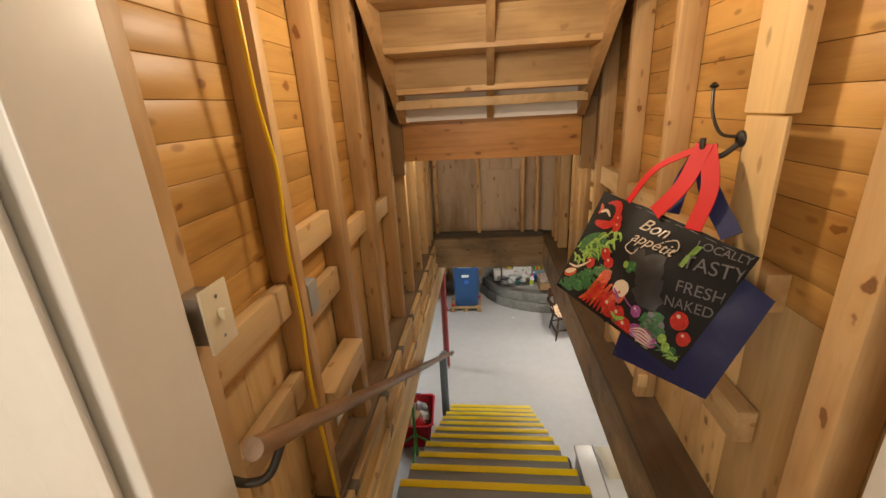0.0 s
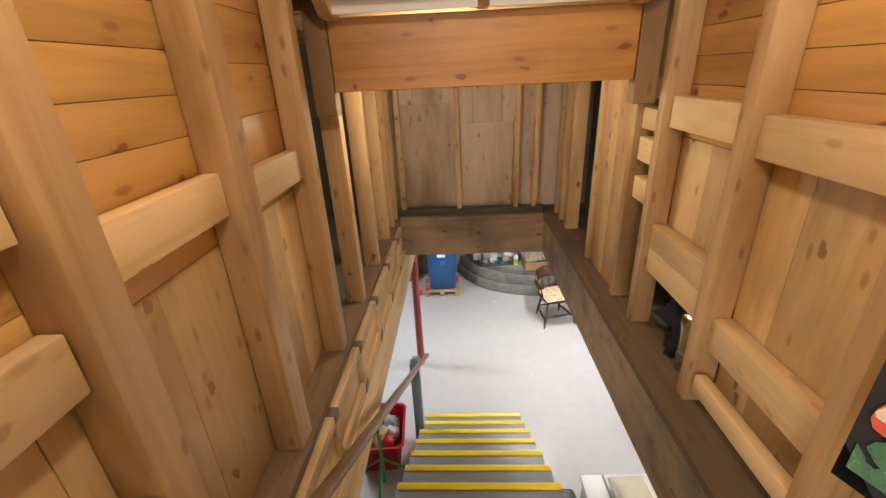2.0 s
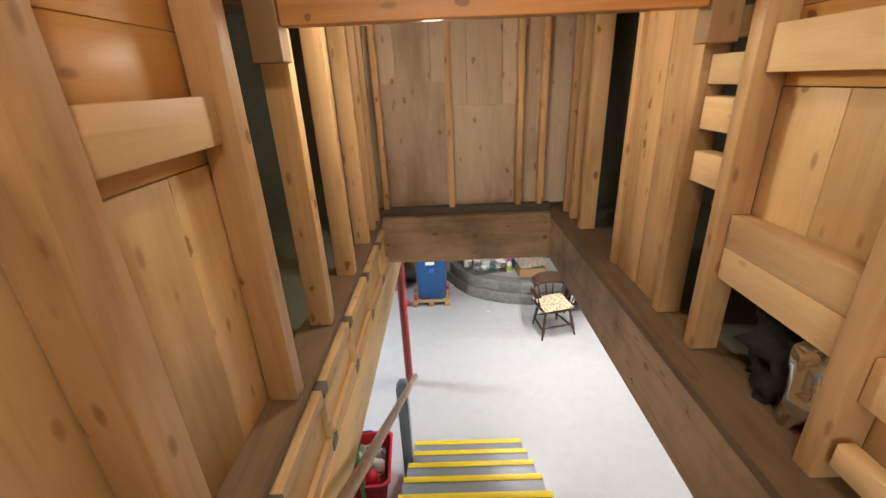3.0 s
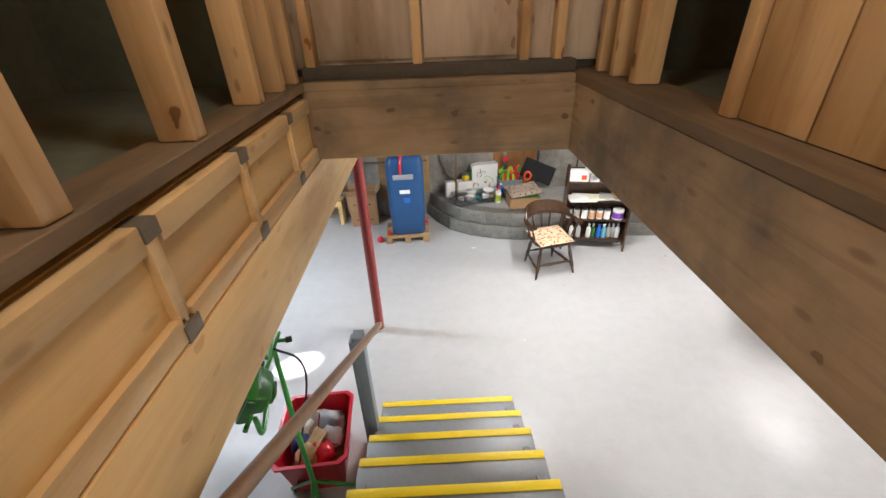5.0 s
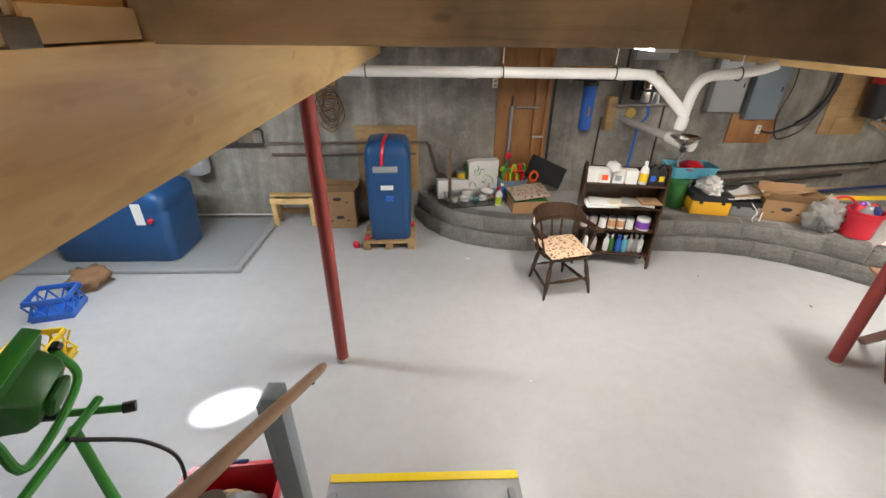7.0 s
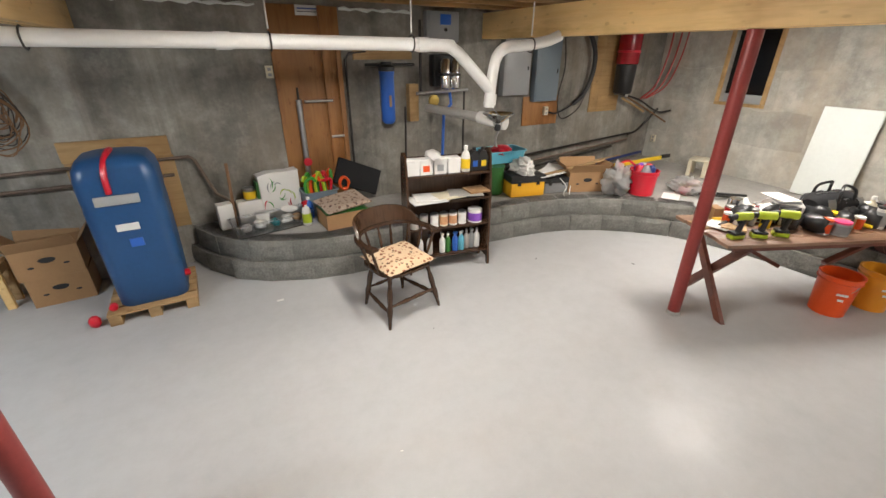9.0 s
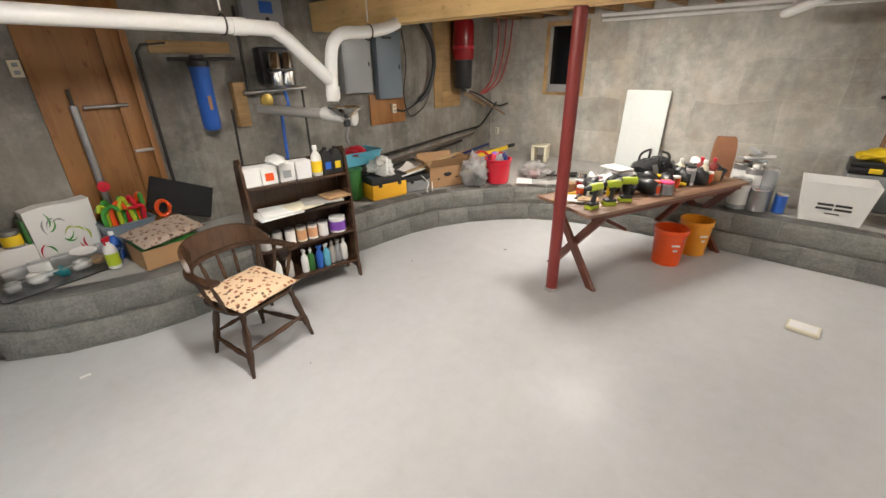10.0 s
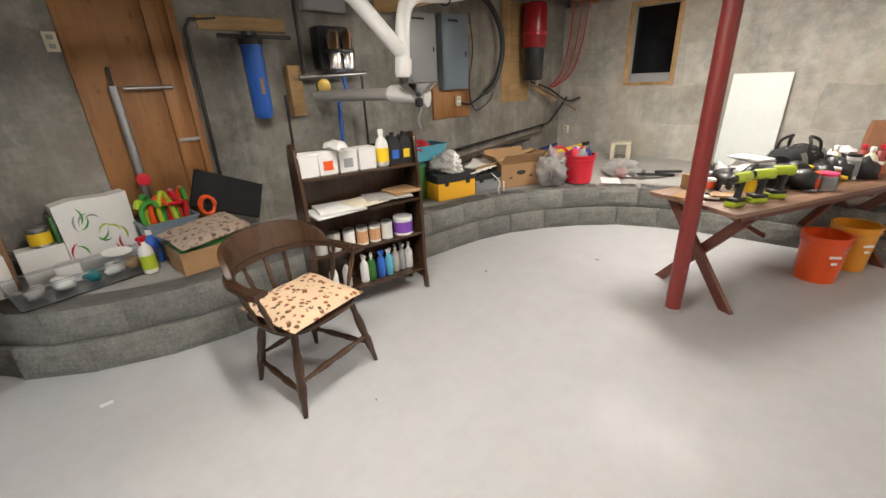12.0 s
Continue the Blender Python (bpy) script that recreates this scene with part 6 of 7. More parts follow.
for sx in (-0.88, 0.88):
    for k in (-1, 1):
        a, b = (k * 0.3, 0.0), (-k * 0.27, 0.67)
        d = 0.022 * k
        bm = bmesh.new()
        w = 0.045
        rings(bm, [[Vector((sx + d - 0.019, a[0] - w, 0)), Vector((sx + d + 0.019, a[0] - w, 0)), Vector((sx + d + 0.019, a[0] + w, 0)), Vector((sx + d - 0.019, a[0] + w, 0))], [Vector((sx + d - 0.019, b[0] - w, b[1])), Vector((sx + d + 0.019, b[0] - w, b[1])), Vector((sx + d + 0.019, b[0] + w, b[1])), Vector((sx + d - 0.019, b[0] + w, b[1]))]])
        part("leg", bm, M_TABLE, table)
    part("cross_batten", bx((sx - 0.045, -0.31, 0.672), (sx + 0.045, 0.31, 0.711), 0.004), M_TABLE, table)
for k in (-1, 1):
    part("brace", bx((-0.37, -0.03, -0.017), (0.37, 0.03, 0.017), 0.004, pose(k * 0.56, 0, 0.53, 0, -k * 28, 0)), M_TABLE, table)
part("apron", bx((-1.0, -0.31, 0.672), (1.0, -0.285, 0.711), 0.003), M_TABLE, table)


def on_table(u, v):
    p = TM @ Vector((u, v, 0.743))
    return p.x, p.y, p.z


def drill(u, v, turn):
    x, y, z = on_table(u, v)
    t = thing("cordless_drill", "lime green and black cordless drill standing on its battery", "drill", (x, y, z), turn, "cordless drills on the table")
    t.scale = (0.98, 0.98, 0.98)
    part("battery", bx((-0.05, -0.035, 0), (0.065, 0.035, 0.035), 0.008), M_LIME, t, "lime green battery")
    part("foot", bx((-0.045, -0.037, 0.035), (0.055, 0.037, 0.058), 0.006), M_BLACK, t)
    part("grip", tube([(0.0, 0, 0.055), (-0.012, 0, 0.11), (-0.015, 0, 0.165)], [0.024, 0.02, 0.024], 12), M_BLACK, t, "black rubber grip")
    part("motor", tube([(-0.075, 0, 0.19), (-0.07, 0, 0.19), (0.05, 0, 0.19), (0.06, 0, 0.19)], [0.02, 0.035, 0.034, 0.026], 14), M_LIME, t)
    part("chuck", tube([(0.06, 0, 0.19), (0.085, 0, 0.19), (0.12, 0, 0.19)], [0.026, 0.024, 0.012], 12), M_BLACK, t, "black chuck")
    part("trigger", bx((0.008, -0.008, 0.125), (0.022, 0.008, 0.155), 0.003), M_BLACK, t)


drill(-0.92, -0.2, 160)
drill(-0.72, -0.2, 138)
drill(-0.52, -0.19, 128)
for u, v, r, h, b, band, lid, nm in ((-0.14, -0.17, 0.05, 0.11, M_STEEL, M_ORANGE, M_ORANGE, "tin with an orange label and cap"), (-0.02, -0.2, 0.065, 0.1, M_GREYBOX, M_GREYP, M_PINK, "grey tub with a bright pink lid"), (-0.35, 0.1, 0.045, 0.1, M_CHROME, None, None, "small bare steel tin"), (-0.5, 0.0, 0.04, 0.09, M_YELLOW, None, M_BLACK, "yellow tin with a black cap"), (0.1, 0.0, 0.05, 0.12, M_YELLOW, M_BLACK, None, "yellow and black tin"), (-0.6, 0.27, 0.055, 0.17, M_CHROME, None, None, "tall bare steel can"), (0.45, -0.1, 0.045, 0.17, M_PAPER, M_GREYBOX, M_BLACK, "white aerosol can with a black cap")):
    x, y, z = on_table(u, v)
    can("tin", nm, x, y, z, r, h, b, band, lid)
for u, v, b, c in ((0.62, -0.12, M_CREAM, M_PAPER), (0.5, 0.05, M_CREAM, M_PAPER), (0.72, -0.02, M_RED_STEEL, M_RED), (0.8, -0.1, M_RED_STEEL, M_RED)):
    x, y, z = on_table(u, v)
    bottle("glue_bottle", "plastic glue bottle standing on the table", x, y, z, 0.045, 0.23, b, c)
x, y, z = on_table(0.25, 0.18)
duffel = thing("work_bag", "black canvas tool bag with grey panels and two carrying straps", "bag", (x, y, z), TA + 8)
bm = bmesh.new()
loops = []
for i in range(13):
    q = -1 + i / 6
    k = (1 - abs(q) ** 5) ** 0.5 if abs(q) < 1 else 0.25
    k = max(k, 0.55)
    loops.append([Vector((0.24 * q, 0.135 * k * math.copysign(abs(math.cos(a)) ** 0.7, math.cos(a)) + 0.012 * noise.noise(Vector((q * 3, a, 1))), 0.0 if math.sin(a) < -0.55 else 0.11 + 0.125 * k * math.sin(a) + 0.016 * noise.noise(Vector((q * 4, a * 1.5, 7))))) for a in [2 * math.pi * j / 20 for j in range(20)]])
rings(bm, loops)
part("body", bm, M_BLACKCLOTH, duffel)
for q0, q1 in ((-0.2, -0.11), (-0.035, 0.035), (0.11, 0.2)):
    for sy in (-1, 1):
        bm = bmesh.new()
        rows = [[Vector((xx, sy * (0.139 - 0.05 * (zz / 0.2) ** 3), 0.02 + zz)) for zz in (0.0, 0.06, 0.11, 0.15, 0.185)] for xx in (q0, (q0 + q1) / 2, q1)]
        grid = [[bm.verts.new(p) for p in r] for r in rows]
        for r0, r1 in zip(grid, grid[1:]):
            for i in range(4):
                bm.faces.new((r0[i], r0[i + 1], r1[i + 1], r1[i]))
        bmesh.ops.solidify(bm, geom=bm.faces[:], thickness=0.004)
        part("panel", bm, M_GREYBOX, duffel, "light grey canvas panel")
for sy in (-1, 1):
    part("carry_strap", tube(curve([(-0.09, sy * 0.11, 0.17), (-0.08, sy * 0.1, 0.27), (0.0, sy * 0.06, 0.31), (0.08, sy * 0.1, 0.27), (0.09, sy * 0.11, 0.17)]), 0.012, 8), M_BLACK, duffel)
part("zip", tube([(-0.2, 0, 0.232), (0.0, 0, 0.238), (0.2, 0, 0.232)], 0.006, 6), M_STEEL, duffel)
for k in range(96):
    u, v = -0.8 + 1.78 * ((k * 0.618) % 1), -0.14 + 0.44 * ((k * 0.414) % 1)
    if u < -0.38 and v < 0.0:
        v += 0.2
    x, y, z = on_table(u, v)
    c = (M_IRON, M_PAPER, M_RED, M_BLACK, M_STEEL, M_CARD, M_GREYBOX, M_PAPER, M_YELLOW, M_BLACK, M_ORANGE, M_BLACK)[k % 12]
    if k % 4 == 0:
        single("hand_tool", tube([(-0.11, 0, 0.02), (-0.02, 0, 0.03), (0.0, 0, 0.02), (0.12, 0.01, 0.035)], [0.016, 0.02, 0.009, 0.007], 8), c, "hand tool lying on the table", "tool", pose(x, y, z, 0, 0, k * 47), "tools on the table")
    elif k % 4 == 1:
        single("small_box", bx((-0.06, -0.04, 0), (0.06, 0.04, 0.05 + 0.03 * (k % 3)), 0.004), c, "small packet of hardware on the table", "packet", pose(x, y, z, 0, 0, k * 31), "packets on the table")
    elif k % 4 == 2:
        can("small_tin", "small tin standing among the tools", x, y, z, 0.032 + 0.008 * (k % 3), 0.07 + 0.02 * (k % 3), c, None, (M_BLACK, M_PAPER, M_STEEL)[k % 3])
    else:
        crumple("table_scrap", "small crumpled thing on the table", "clutter", x, y, z, 0.1, 0.07, 0.15, c, 50 + k, 0.5, 2)
for k in range(3):
    x, y, z = on_table(-0.95 + 0.08 * k, 0.1 - 0.05 * k)
    single("sanding_sheet", bx((-0.12, -0.09, 0), (0.12, 0.09, 0.008 + 0.002 * k), 0.002), (M_CARD, M_PAPER, M_PALLET)[k], "thin sheet lying at the table end", "sheet", pose(x, y, z + 0.011 * k, 0, 0, 20 * k - 10))
for k in range(5):
    x, y, z = on_table(-0.1, 0.24)
    single("magazine", bx((-0.13, -0.09, 0), (0.13, 0.09, 0.012), 0.002), (M_PAPER, M_GREYBOX)[k % 2], "magazine in a loose stack on the table", "magazine", pose(x - 0.02 * k, y + 0.01 * k, z + 0.11 + 0.0145 * k, 0, 0, 17 * k), "stack of magazines")
single("flat_carton", bx((-0.16, -0.11, 0), (0.16, 0.11, 0.1095), 0.003), M_GREYBOX, "grey cardboard box under the magazines", "box", pose(on_table(-0.1, 0.24)[0], on_table(-0.1, 0.24)[1], on_table(-0.1, 0.24)[2], 0, 0, 5))
pail("orange_bucket", "bright orange five-gallon plastic bucket", 5.24, 5.58, 0, 0.15, 0.37, M_ORANGE, "buckets under the table")
pail("amber_bucket", "amber yellow five-gallon plastic bucket", 5.66, 5.44, 0, 0.15, 0.37, M_AMBER, "buckets under the table")
for x, y, d in ((5.24, 5.58, (-0.8, -0.6)), (5.66, 5.44, (-0.7, -0.7))):
    for k in range(2):
        n_ = Vector((*d, 0)).normalized()
        single("bucket_mark", bx((-0.04 + 0.02 * k, -0.002, -0.05 * k), (0.04 - 0.02 * k, 0.0, 0.02 - 0.05 * k)), M_PAPER, "white printed mark on the bucket", "mark", pose(x + n_.x * 0.149, y + n_.y * 0.149, 0.22, -3, 0, math.degrees(math.atan2(n_.y, n_.x)) + 90))
single("sanding_sponge", bx((-0.1, -0.075, 0), (0.1, 0.075, 0.028), 0.008), M_CREAM, "pale yellow sponge with a white label lying on the floor", "sponge", pose(4.62, 4.45, 0, 0, 0, 85))

single("sponge_label", bx((-0.085, -0.055, 0), (0.085, 0.055, 0.002)), M_PAPER, "white paper label on the sponge", "label", pose(4.62, 4.45, 0.0285, 0, 0, 85))

# ---- ledge along the east wall ----
pbag = thing("paper_bag", "brown paper bag standing on the ledge", "bag", (6.5, 5.47, L), 15)
bm = bmesh.new()
rings(bm, [[Vector((sx * a + d, sy * b, z)) for sx, sy in ((-1, -1), (0, -0.9), (1, -1), (1, 1), (0, 0.9), (-1, 1))] for a, b, z, d in ((0.075, 0.1, 0, 0), (0.08, 0.105, 0.3, 0.005), (0.075, 0.11, 0.46, 0.0), (0.065, 0.105, 0.58, 0.012), (0.05, 0.09, 0.66, 0.02))])
part("body", bm, M_BAGPAPER, pbag)
for k, (x, y, r, h) in enumerate(((6.2, 5.32, 0.085, 0.2), (6.3, 5.12, 0.085, 0.4), (6.32, 5.0, 0.08, 0.4), (6.14, 5.2, 0.09, 0.3), (6.16, 5.02, 0.09, 0.22), (6.4, 5.25, 0.085, 0.42), (6.2, 4.84, 0.055, 0.18))):
    can("paint_can", ("dented bare steel paint can" if k != 6 else "blue and white paint can"), x, y, L, r, h, M_STEEL if k in (1, 4, 5) else (M_BLUE if k == 6 else M_GREYBOX), M_PAPER if k in (1, 3, 5) else None, M_CHROME)
for k in range(6):
    single("brush", bx((-0.14, -0.03, 0), (0.14, 0.03, 0.022), 0.006), (M_PAPER, M_CHROME, M_GREYBOX)[k % 3], "paint roller or brush lying on the cans", "brush", pose(6.3 + 0.02 * k, 5.12 + 0.03 * (k % 3), L + 0.42 + 0.025 * k, 0, 4 * (k % 2), 40 * k), "brushes on the cans")
mt = thing("mail_tote", "white corrugated plastic mail tote with black print", "tote", (6.26, 4.45, L), 90 + 3)
a_, b_, h_ = 0.225, 0.16, 0.385
bm = bmesh.new()
rings(bm, [[Vector((sx * a_, sy * b_, 0)) for sx, sy in ((-1, -1), (1, -1), (1, 1), (-1, 1))], [Vector((sx * (a_ + 0.05), sy * (b_ + 0.03), h_)) for sx, sy in ((-1, -1), (1, -1), (1, 1), (-1, 1))], [Vector((sx * (a_ + 0.044), sy * (b_ + 0.024), h_)) for sx, sy in ((-1, -1), (1, -1), (1, 1), (-1, 1))], [Vector((sx * (a_ - 0.005), sy * (b_ - 0.005), 0.006)) for sx, sy in ((-1, -1), (1, -1), (1, 1), (-1, 1))]])
part("body", bm, M_PAPER, mt, smooth=False)
for z, w, n_ in ((0.18, 0.26, 2), (0.14, 0.27, 2), (0.1, 0.12, 1)):
    for k in range(n_):
        x0 = -w / 2 + k * w / n_
        face = b_ + 0.03 * z / h_
        part("print_bar", bx((x0 + 0.004, face + 0.0005, z - 0.011), (x0 + w / n_ - 0.008, face + 0.003, z + 0.011 if n_ == 2 else z)), M_BLACK, mt, "black printed bar")
toolc = thing("tool_case", "teal plastic power tool case", "case", (6.42, 3.86, L), 92)
part("body", bx((-0.16, -0.14, 0), (0.16, 0.14, 0.2), 0.03), M_TEAL, toolc)
part("top", bx((-0.1, -0.09, 0.2), (0.12, 0.09, 0.27), 0.025), M_TEAL, toolc)
part("latch", bx((-0.13, 0.14, 0.05), (-0.1, 0.15, 0.16), 0.003), M_YELLOW, toolc)
crumple("black_hose", "black tool hose heaped on the teal case", "hose", 6.5, 3.75, L + 0.26, 0.14, 0.12, 0.16, M_BLACK, 61, 0.6)
toolbox("toolbox", "orange-yellow toolbox with a black lid", 6.38, 3.53, L, 0.3, 0.3, 0.25, M_GOLD, M_BLACK, 90)
crumple("work_cloth", "crumpled white work cloth lying on a toolbox", "cloth", 6.4, 3.55, L + 0.25, 0.16, 0.14, 0.14, M_PAPER, 63, 0.6)
for k, (y, w, h, c, nm) in enumerate(((3.26, 0.16, 0.42, M_BLACK, "black plastic case standing upright"), (3.04, 0.24, 0.38, M_NAVY, "navy blue plastic case standing upright"), (2.85, 0.11, 0.36, M_TEAL, "teal ring binder standing upright"), (2.72, 0.12, 0.37, M_BLACK, "black case standing upright"), (2.6, 0.11, 0.37, M_TEAL, "teal folder standing upright"), (2.46, 0.14, 0.4, M_OLIVE, "olive green bag standing upright"), (2.3, 0.16, 0.42, M_BLACK, "black case standing upright"), (2.1, 0.2, 0.4, M_GREYP, "grey case standing upright"))):
    t = thing("upright_case", nm, "case", (6.36, y, L), 90 + rnd.uniform(-3, 3), "cases along the ledge")
    part("body", bx((-w / 2, -0.15, 0), (w / 2, 0.15, h), 0.014), c, t)
    part("handle", tube(curve([(-w * 0.3, 0, h), (-w * 0.25, 0, h + 0.03), (w * 0.25, 0, h + 0.03), (w * 0.3, 0, h)]), 0.009, 8), M_BLACK, t)
    part("latch", bx((-0.018, 0.151, h * 0.55), (0.018, 0.158, h * 0.7), 0.002), M_CREAM if k == 0 else M_BLACK, t)
crumple("drop_cloth", "crumpled cream canvas drop cloth on the cases", "cloth", 6.42, 2.78, L + 0.395, 0.2, 0.31, 0.36, M_CANVAS, 65, 0.1, 5, 0.28)
crumple("power_cable", "black power cable coiled on the cases", "cable", 6.45, 3.28, L + 0.42, 0.15, 0.2, 0.12, M_BLACK, 66, 0.6)
single("white_tray", bx((-0.09, -0.2, 0), (0.09, 0.2, 0.05), 0.01), M_PAPER, "white plastic tray on the cases", "tray", pose(6.62, 3.3, L + 0.48, 0, 0, 4))
single("yellow_case", bx((-0.12, -0.1, 0), (0.12, 0.1, 0.16), 0.02), M_LIME, "bright yellow-green box on the cases", "box", pose(6.45, 2.28, L + 0.46, 0, 0, 10))
single("stack_case", bx((-0.17, -0.2, 0), (0.17, 0.2, 0.36), 0.015), M_GREYP, "dark storage case on the ledge", "case", pose(6.95, 4.2, L, 0, 0, 2))
org = thing("parts_organizer", "black and yellow parts organizer", "organizer", (6.93, 4.2, L + 0.361), 92)
part("base", bx((-0.2, -0.15, 0), (0.2, 0.15, 0.07), 0.01), M_BLACK, org)
part("lid", bx((-0.2, -0.15, 0.071), (0.2, 0.15, 0.13), 0.012), M_BLACK, org)
part("latch", bx((-0.05, 0.151, 0.02), (0.05, 0.162, 0.07), 0.003), M_YELLOW, org)
crumple("yellow_bits", "bright yellow plastic bits on the organizer", "clutter", 6.9, 4.2, L + 0.492, 0.12, 0.16, 0.12, M_YELLOW, 68, 0.5)
for k, (y0, y1, c) in enumerate(((4.14, 4.22, M_CARD_D), (4.06, 4.12, M_RED_STEEL), (3.99, 4.02, M_NAVYD), (3.9, 3.92, M_CARD_D), (3.82, 3.82, M_NAVYD))):
    t = thing("long_tool", "long-handled tool leaning against the wall", "broom", (0, 0, 0), 0, "long tools against the wall")
    part("handle", tube([(7.18, y1, L + 0.0), (7.38, y0, 1.5)], 0.019, 10), c, t)
    part("head", bx((7.365 - 0.02, y0 - 0.04, 1.38), (7.365 + 0.03, y0 + 0.04, 1.52), 0.008), M_NAVYD if k % 2 else M_BLACK, t)
cross = single("tool_crossbar", tube([(7.37, 3.78, 1.53), (7.37, 4.32, 1.49)], 0.018, 8), M_IRON, "dark bar across the leaning tools", "bar")
ms = thing("hand_truck", "grey folded metal hand truck by the ledge", "hand truck", (5.72, 2.3, 0), -10)
part("frame", tube(curve([(-0.12, -0.3, 0.1), (-0.12, 0.18, 0.14), (0.12, 0.18, 0.14), (0.12, -0.3, 0.1)]), 0.014, 8), M_STEEL, ms)
part("toe_plate", bx((-0.16, 0.16, 0.0), (0.16, 0.2, 0.14), 0.004), M_GREYBOX, ms)
for k in (-1, 1):
    part("wheel", lathe([(0.02, -0.02), (0.07, -0.02), (0.075, 0.0), (0.07, 0.02), (0.02, 0.02)], seg=18, m=pose(k * 0.2, 0.08, 0.075, 0, 90, 0)), M_BLACK, ms, "black rubber wheel")

# ---- beside the stair foot ----
rb = tub("red_bin", "deep red plastic bin full of shop odds and ends", "storage bin", -0.57, 4.80, 0, 0.5, 0.6, 0.4, M_RED, 4, 0.78, 0.006, 0.018)
part("lid_latch", bx((-0.06, 0.31, 0.37), (0.06, 0.33, 0.41), 0.004), M_NAVY, rb)
single("bin_filler", bx((-0.19, -0.23, 0), (0.19, 0.23, 0.19), 0.03), M_CARD_D, "brown cardboard piece inside the red bin", "box", pose(-0.57, 4.8, 0.008, 0, 0, 4))
for k in range(7):
    a = k * 0.9
    crumple("bin_content", ("clear wrapped hardware in the red bin" if k % 3 == 0 else "odd shop thing in the red bin"), "clutter", -0.57 + 0.11 * math.cos(a), 4.8 + 0.15 * math.sin(a), 0.2, 0.09, 0.08, 0.17, (M_PAPER, M_GREYBOX, M_PALLET, M_PAPER, M_NAVY, M_PALLET, M_RED)[k], 70 + k, 0.5, 2)
single("wire_reel", lathe([(0.03, 0), (0.09, 0.0), (0.095, 0.015), (0.05, 0.03), (0.05, 0.05), (0.095, 0.065), (0.09, 0.08), (0.03, 0.08)], seg=20), M_STEEL, "bright metal wire reel in the red bin", "reel", pose(-0.66, 4.92, 0.3, 30, 20, 0))
single("parts_bag", cushion(0.2, 0.26, 0.05), M_CLEAR, "clear bag of parts lying in the red bin", "bag", pose(-0.46, 4.82, 0.37, 20, 25, 10))
single("wooden_scrap", bx((-0.13, -0.05, 0), (0.13, 0.05, 0.03), 0.01), M_PALLET, "wooden scrap in the red bin", "scrap", pose(-0.57, 4.68, 0.34, 10, -20, 60))


def work_light(x, y):
    """A tall stand with two boxy lamp heads on a cross bar."""
    t = thing("work_light", "tall green twin work light on a tubular stand", "work light", (x, y, 0))
    part("mast", tube([(0.0, 0, 0.02), (0, 0, 0.9), (0.02, 0.0, 1.58)], [0.018, 0.018, 0.013], 10), M_GREEN, t)
    for a in (0.5, 2.6, 4.7):
        part("leg", tube([(0, 0, 0.35), (0.3 * math.cos(a), 0.3 * math.sin(a), 0.012)], 0.013, 8), M_GREEN, t)
    part("cross_bar", tube([(0.06, -0.5, 1.56), (0.02, 0.1, 1.58)], 0.012, 8), M_GREEN, t, "bright green tube")
    part("handle_bar", tube([(-0.2, 0.08, 1.53), (0.02, 0.15, 1.48)], 0.012, 8), M_GREEN, t)
    part("grip", tube([(0.02, 0.15, 1.48), (0.05, 0.165, 1.475)], 0.018, 10), M_BLACK, t, "black rubber grip")
    part("grip", tube([(-0.2, 0.08, 1.53), (-0.12, 0.1, 1.515)], 0.018, 10), M_BLACK, t, "black rubber grip")
    part("long_grip", tube([(-0.05, -0.12, 1.72), (-0.28, -0.1, 1.68)], 0.019, 10), M_BLACK, t, "long black grip")
    for hx, hy, hz, tilt in ((0.07, -0.04, 1.75, -62), (0.16, -0.40, 1.68, -58)):
        m = pose(hx, hy, hz, 14, tilt, 0) @ Matrix.Scale(0.68, 4)
        bm = bmesh.new()
        loops = []
        for z, k in ((0.0, 0.5), (0.02, 0.62), (0.09, 0.72), (0.1, 0.96), (0.13, 1.0), (0.15, 1.0), (0.15, 0.9), (0.11, 0.84)):
            loops.append([m @ Vector((px * k * 0.125, py * k * 0.17, z)) for px, py in ((-1, -0.85), (-0.85, -1), (0.85, -1), (1, -0.85), (1, 0.85), (0.85, 1), (-0.85, 1), (-1, 0.85))])
        rings(bm, loops)
        head = part("lamp_housing", bm, M_GREEN_D, t)
        part("back_box", bx((-0.05, -0.06, -0.035), (0.05, 0.06, 0.0), 0.012, m), M_GREEN_D, t)
        for k in range(4):
            part("fin", bx((-0.055, -0.1 + 0.06 * k, 0.015), (0.055, -0.094 + 0.06 * k, 0.06), 0.0, m), M_GREEN, head)
        part("rim", bx((0.118, -0.165, 0.1), (0.134, 0.165, 0.16), 0.005, m), M_GREEN, head)
        part("yoke", tube(curve([m @ Vector((0.0, -0.19, 0.07)), m @ Vector((-0.14, -0.18, -0.02)), m @ Vector((-0.15, 0.18, -0.02)), m @ Vector((0.0, 0.19, 0.07))], 5), 0.011, 8), M_GREEN, t, "bright green tube yoke")
        part("knob", lathe([(0.02, 0), (0.02, 0.03)], seg=10, m=m @ pose(0, 0.19, 0.07, -90, 0, 0)), M_BLACK, t)
    part("cord", tube(curve([(0.05, -0.05, 1.6), (0.08, 0.12, 1.35), (0.02, 0.25, 1.0), (-0.1, 0.2, 0.5), (-0.2, 0.1, 0.05), (-0.3, 0.3, 0.01), (-0.5, 0.35, 0.01)]), 0.007, 6), M_BLACK, t, "black power cord")


work_light(-0.5, 4.42)


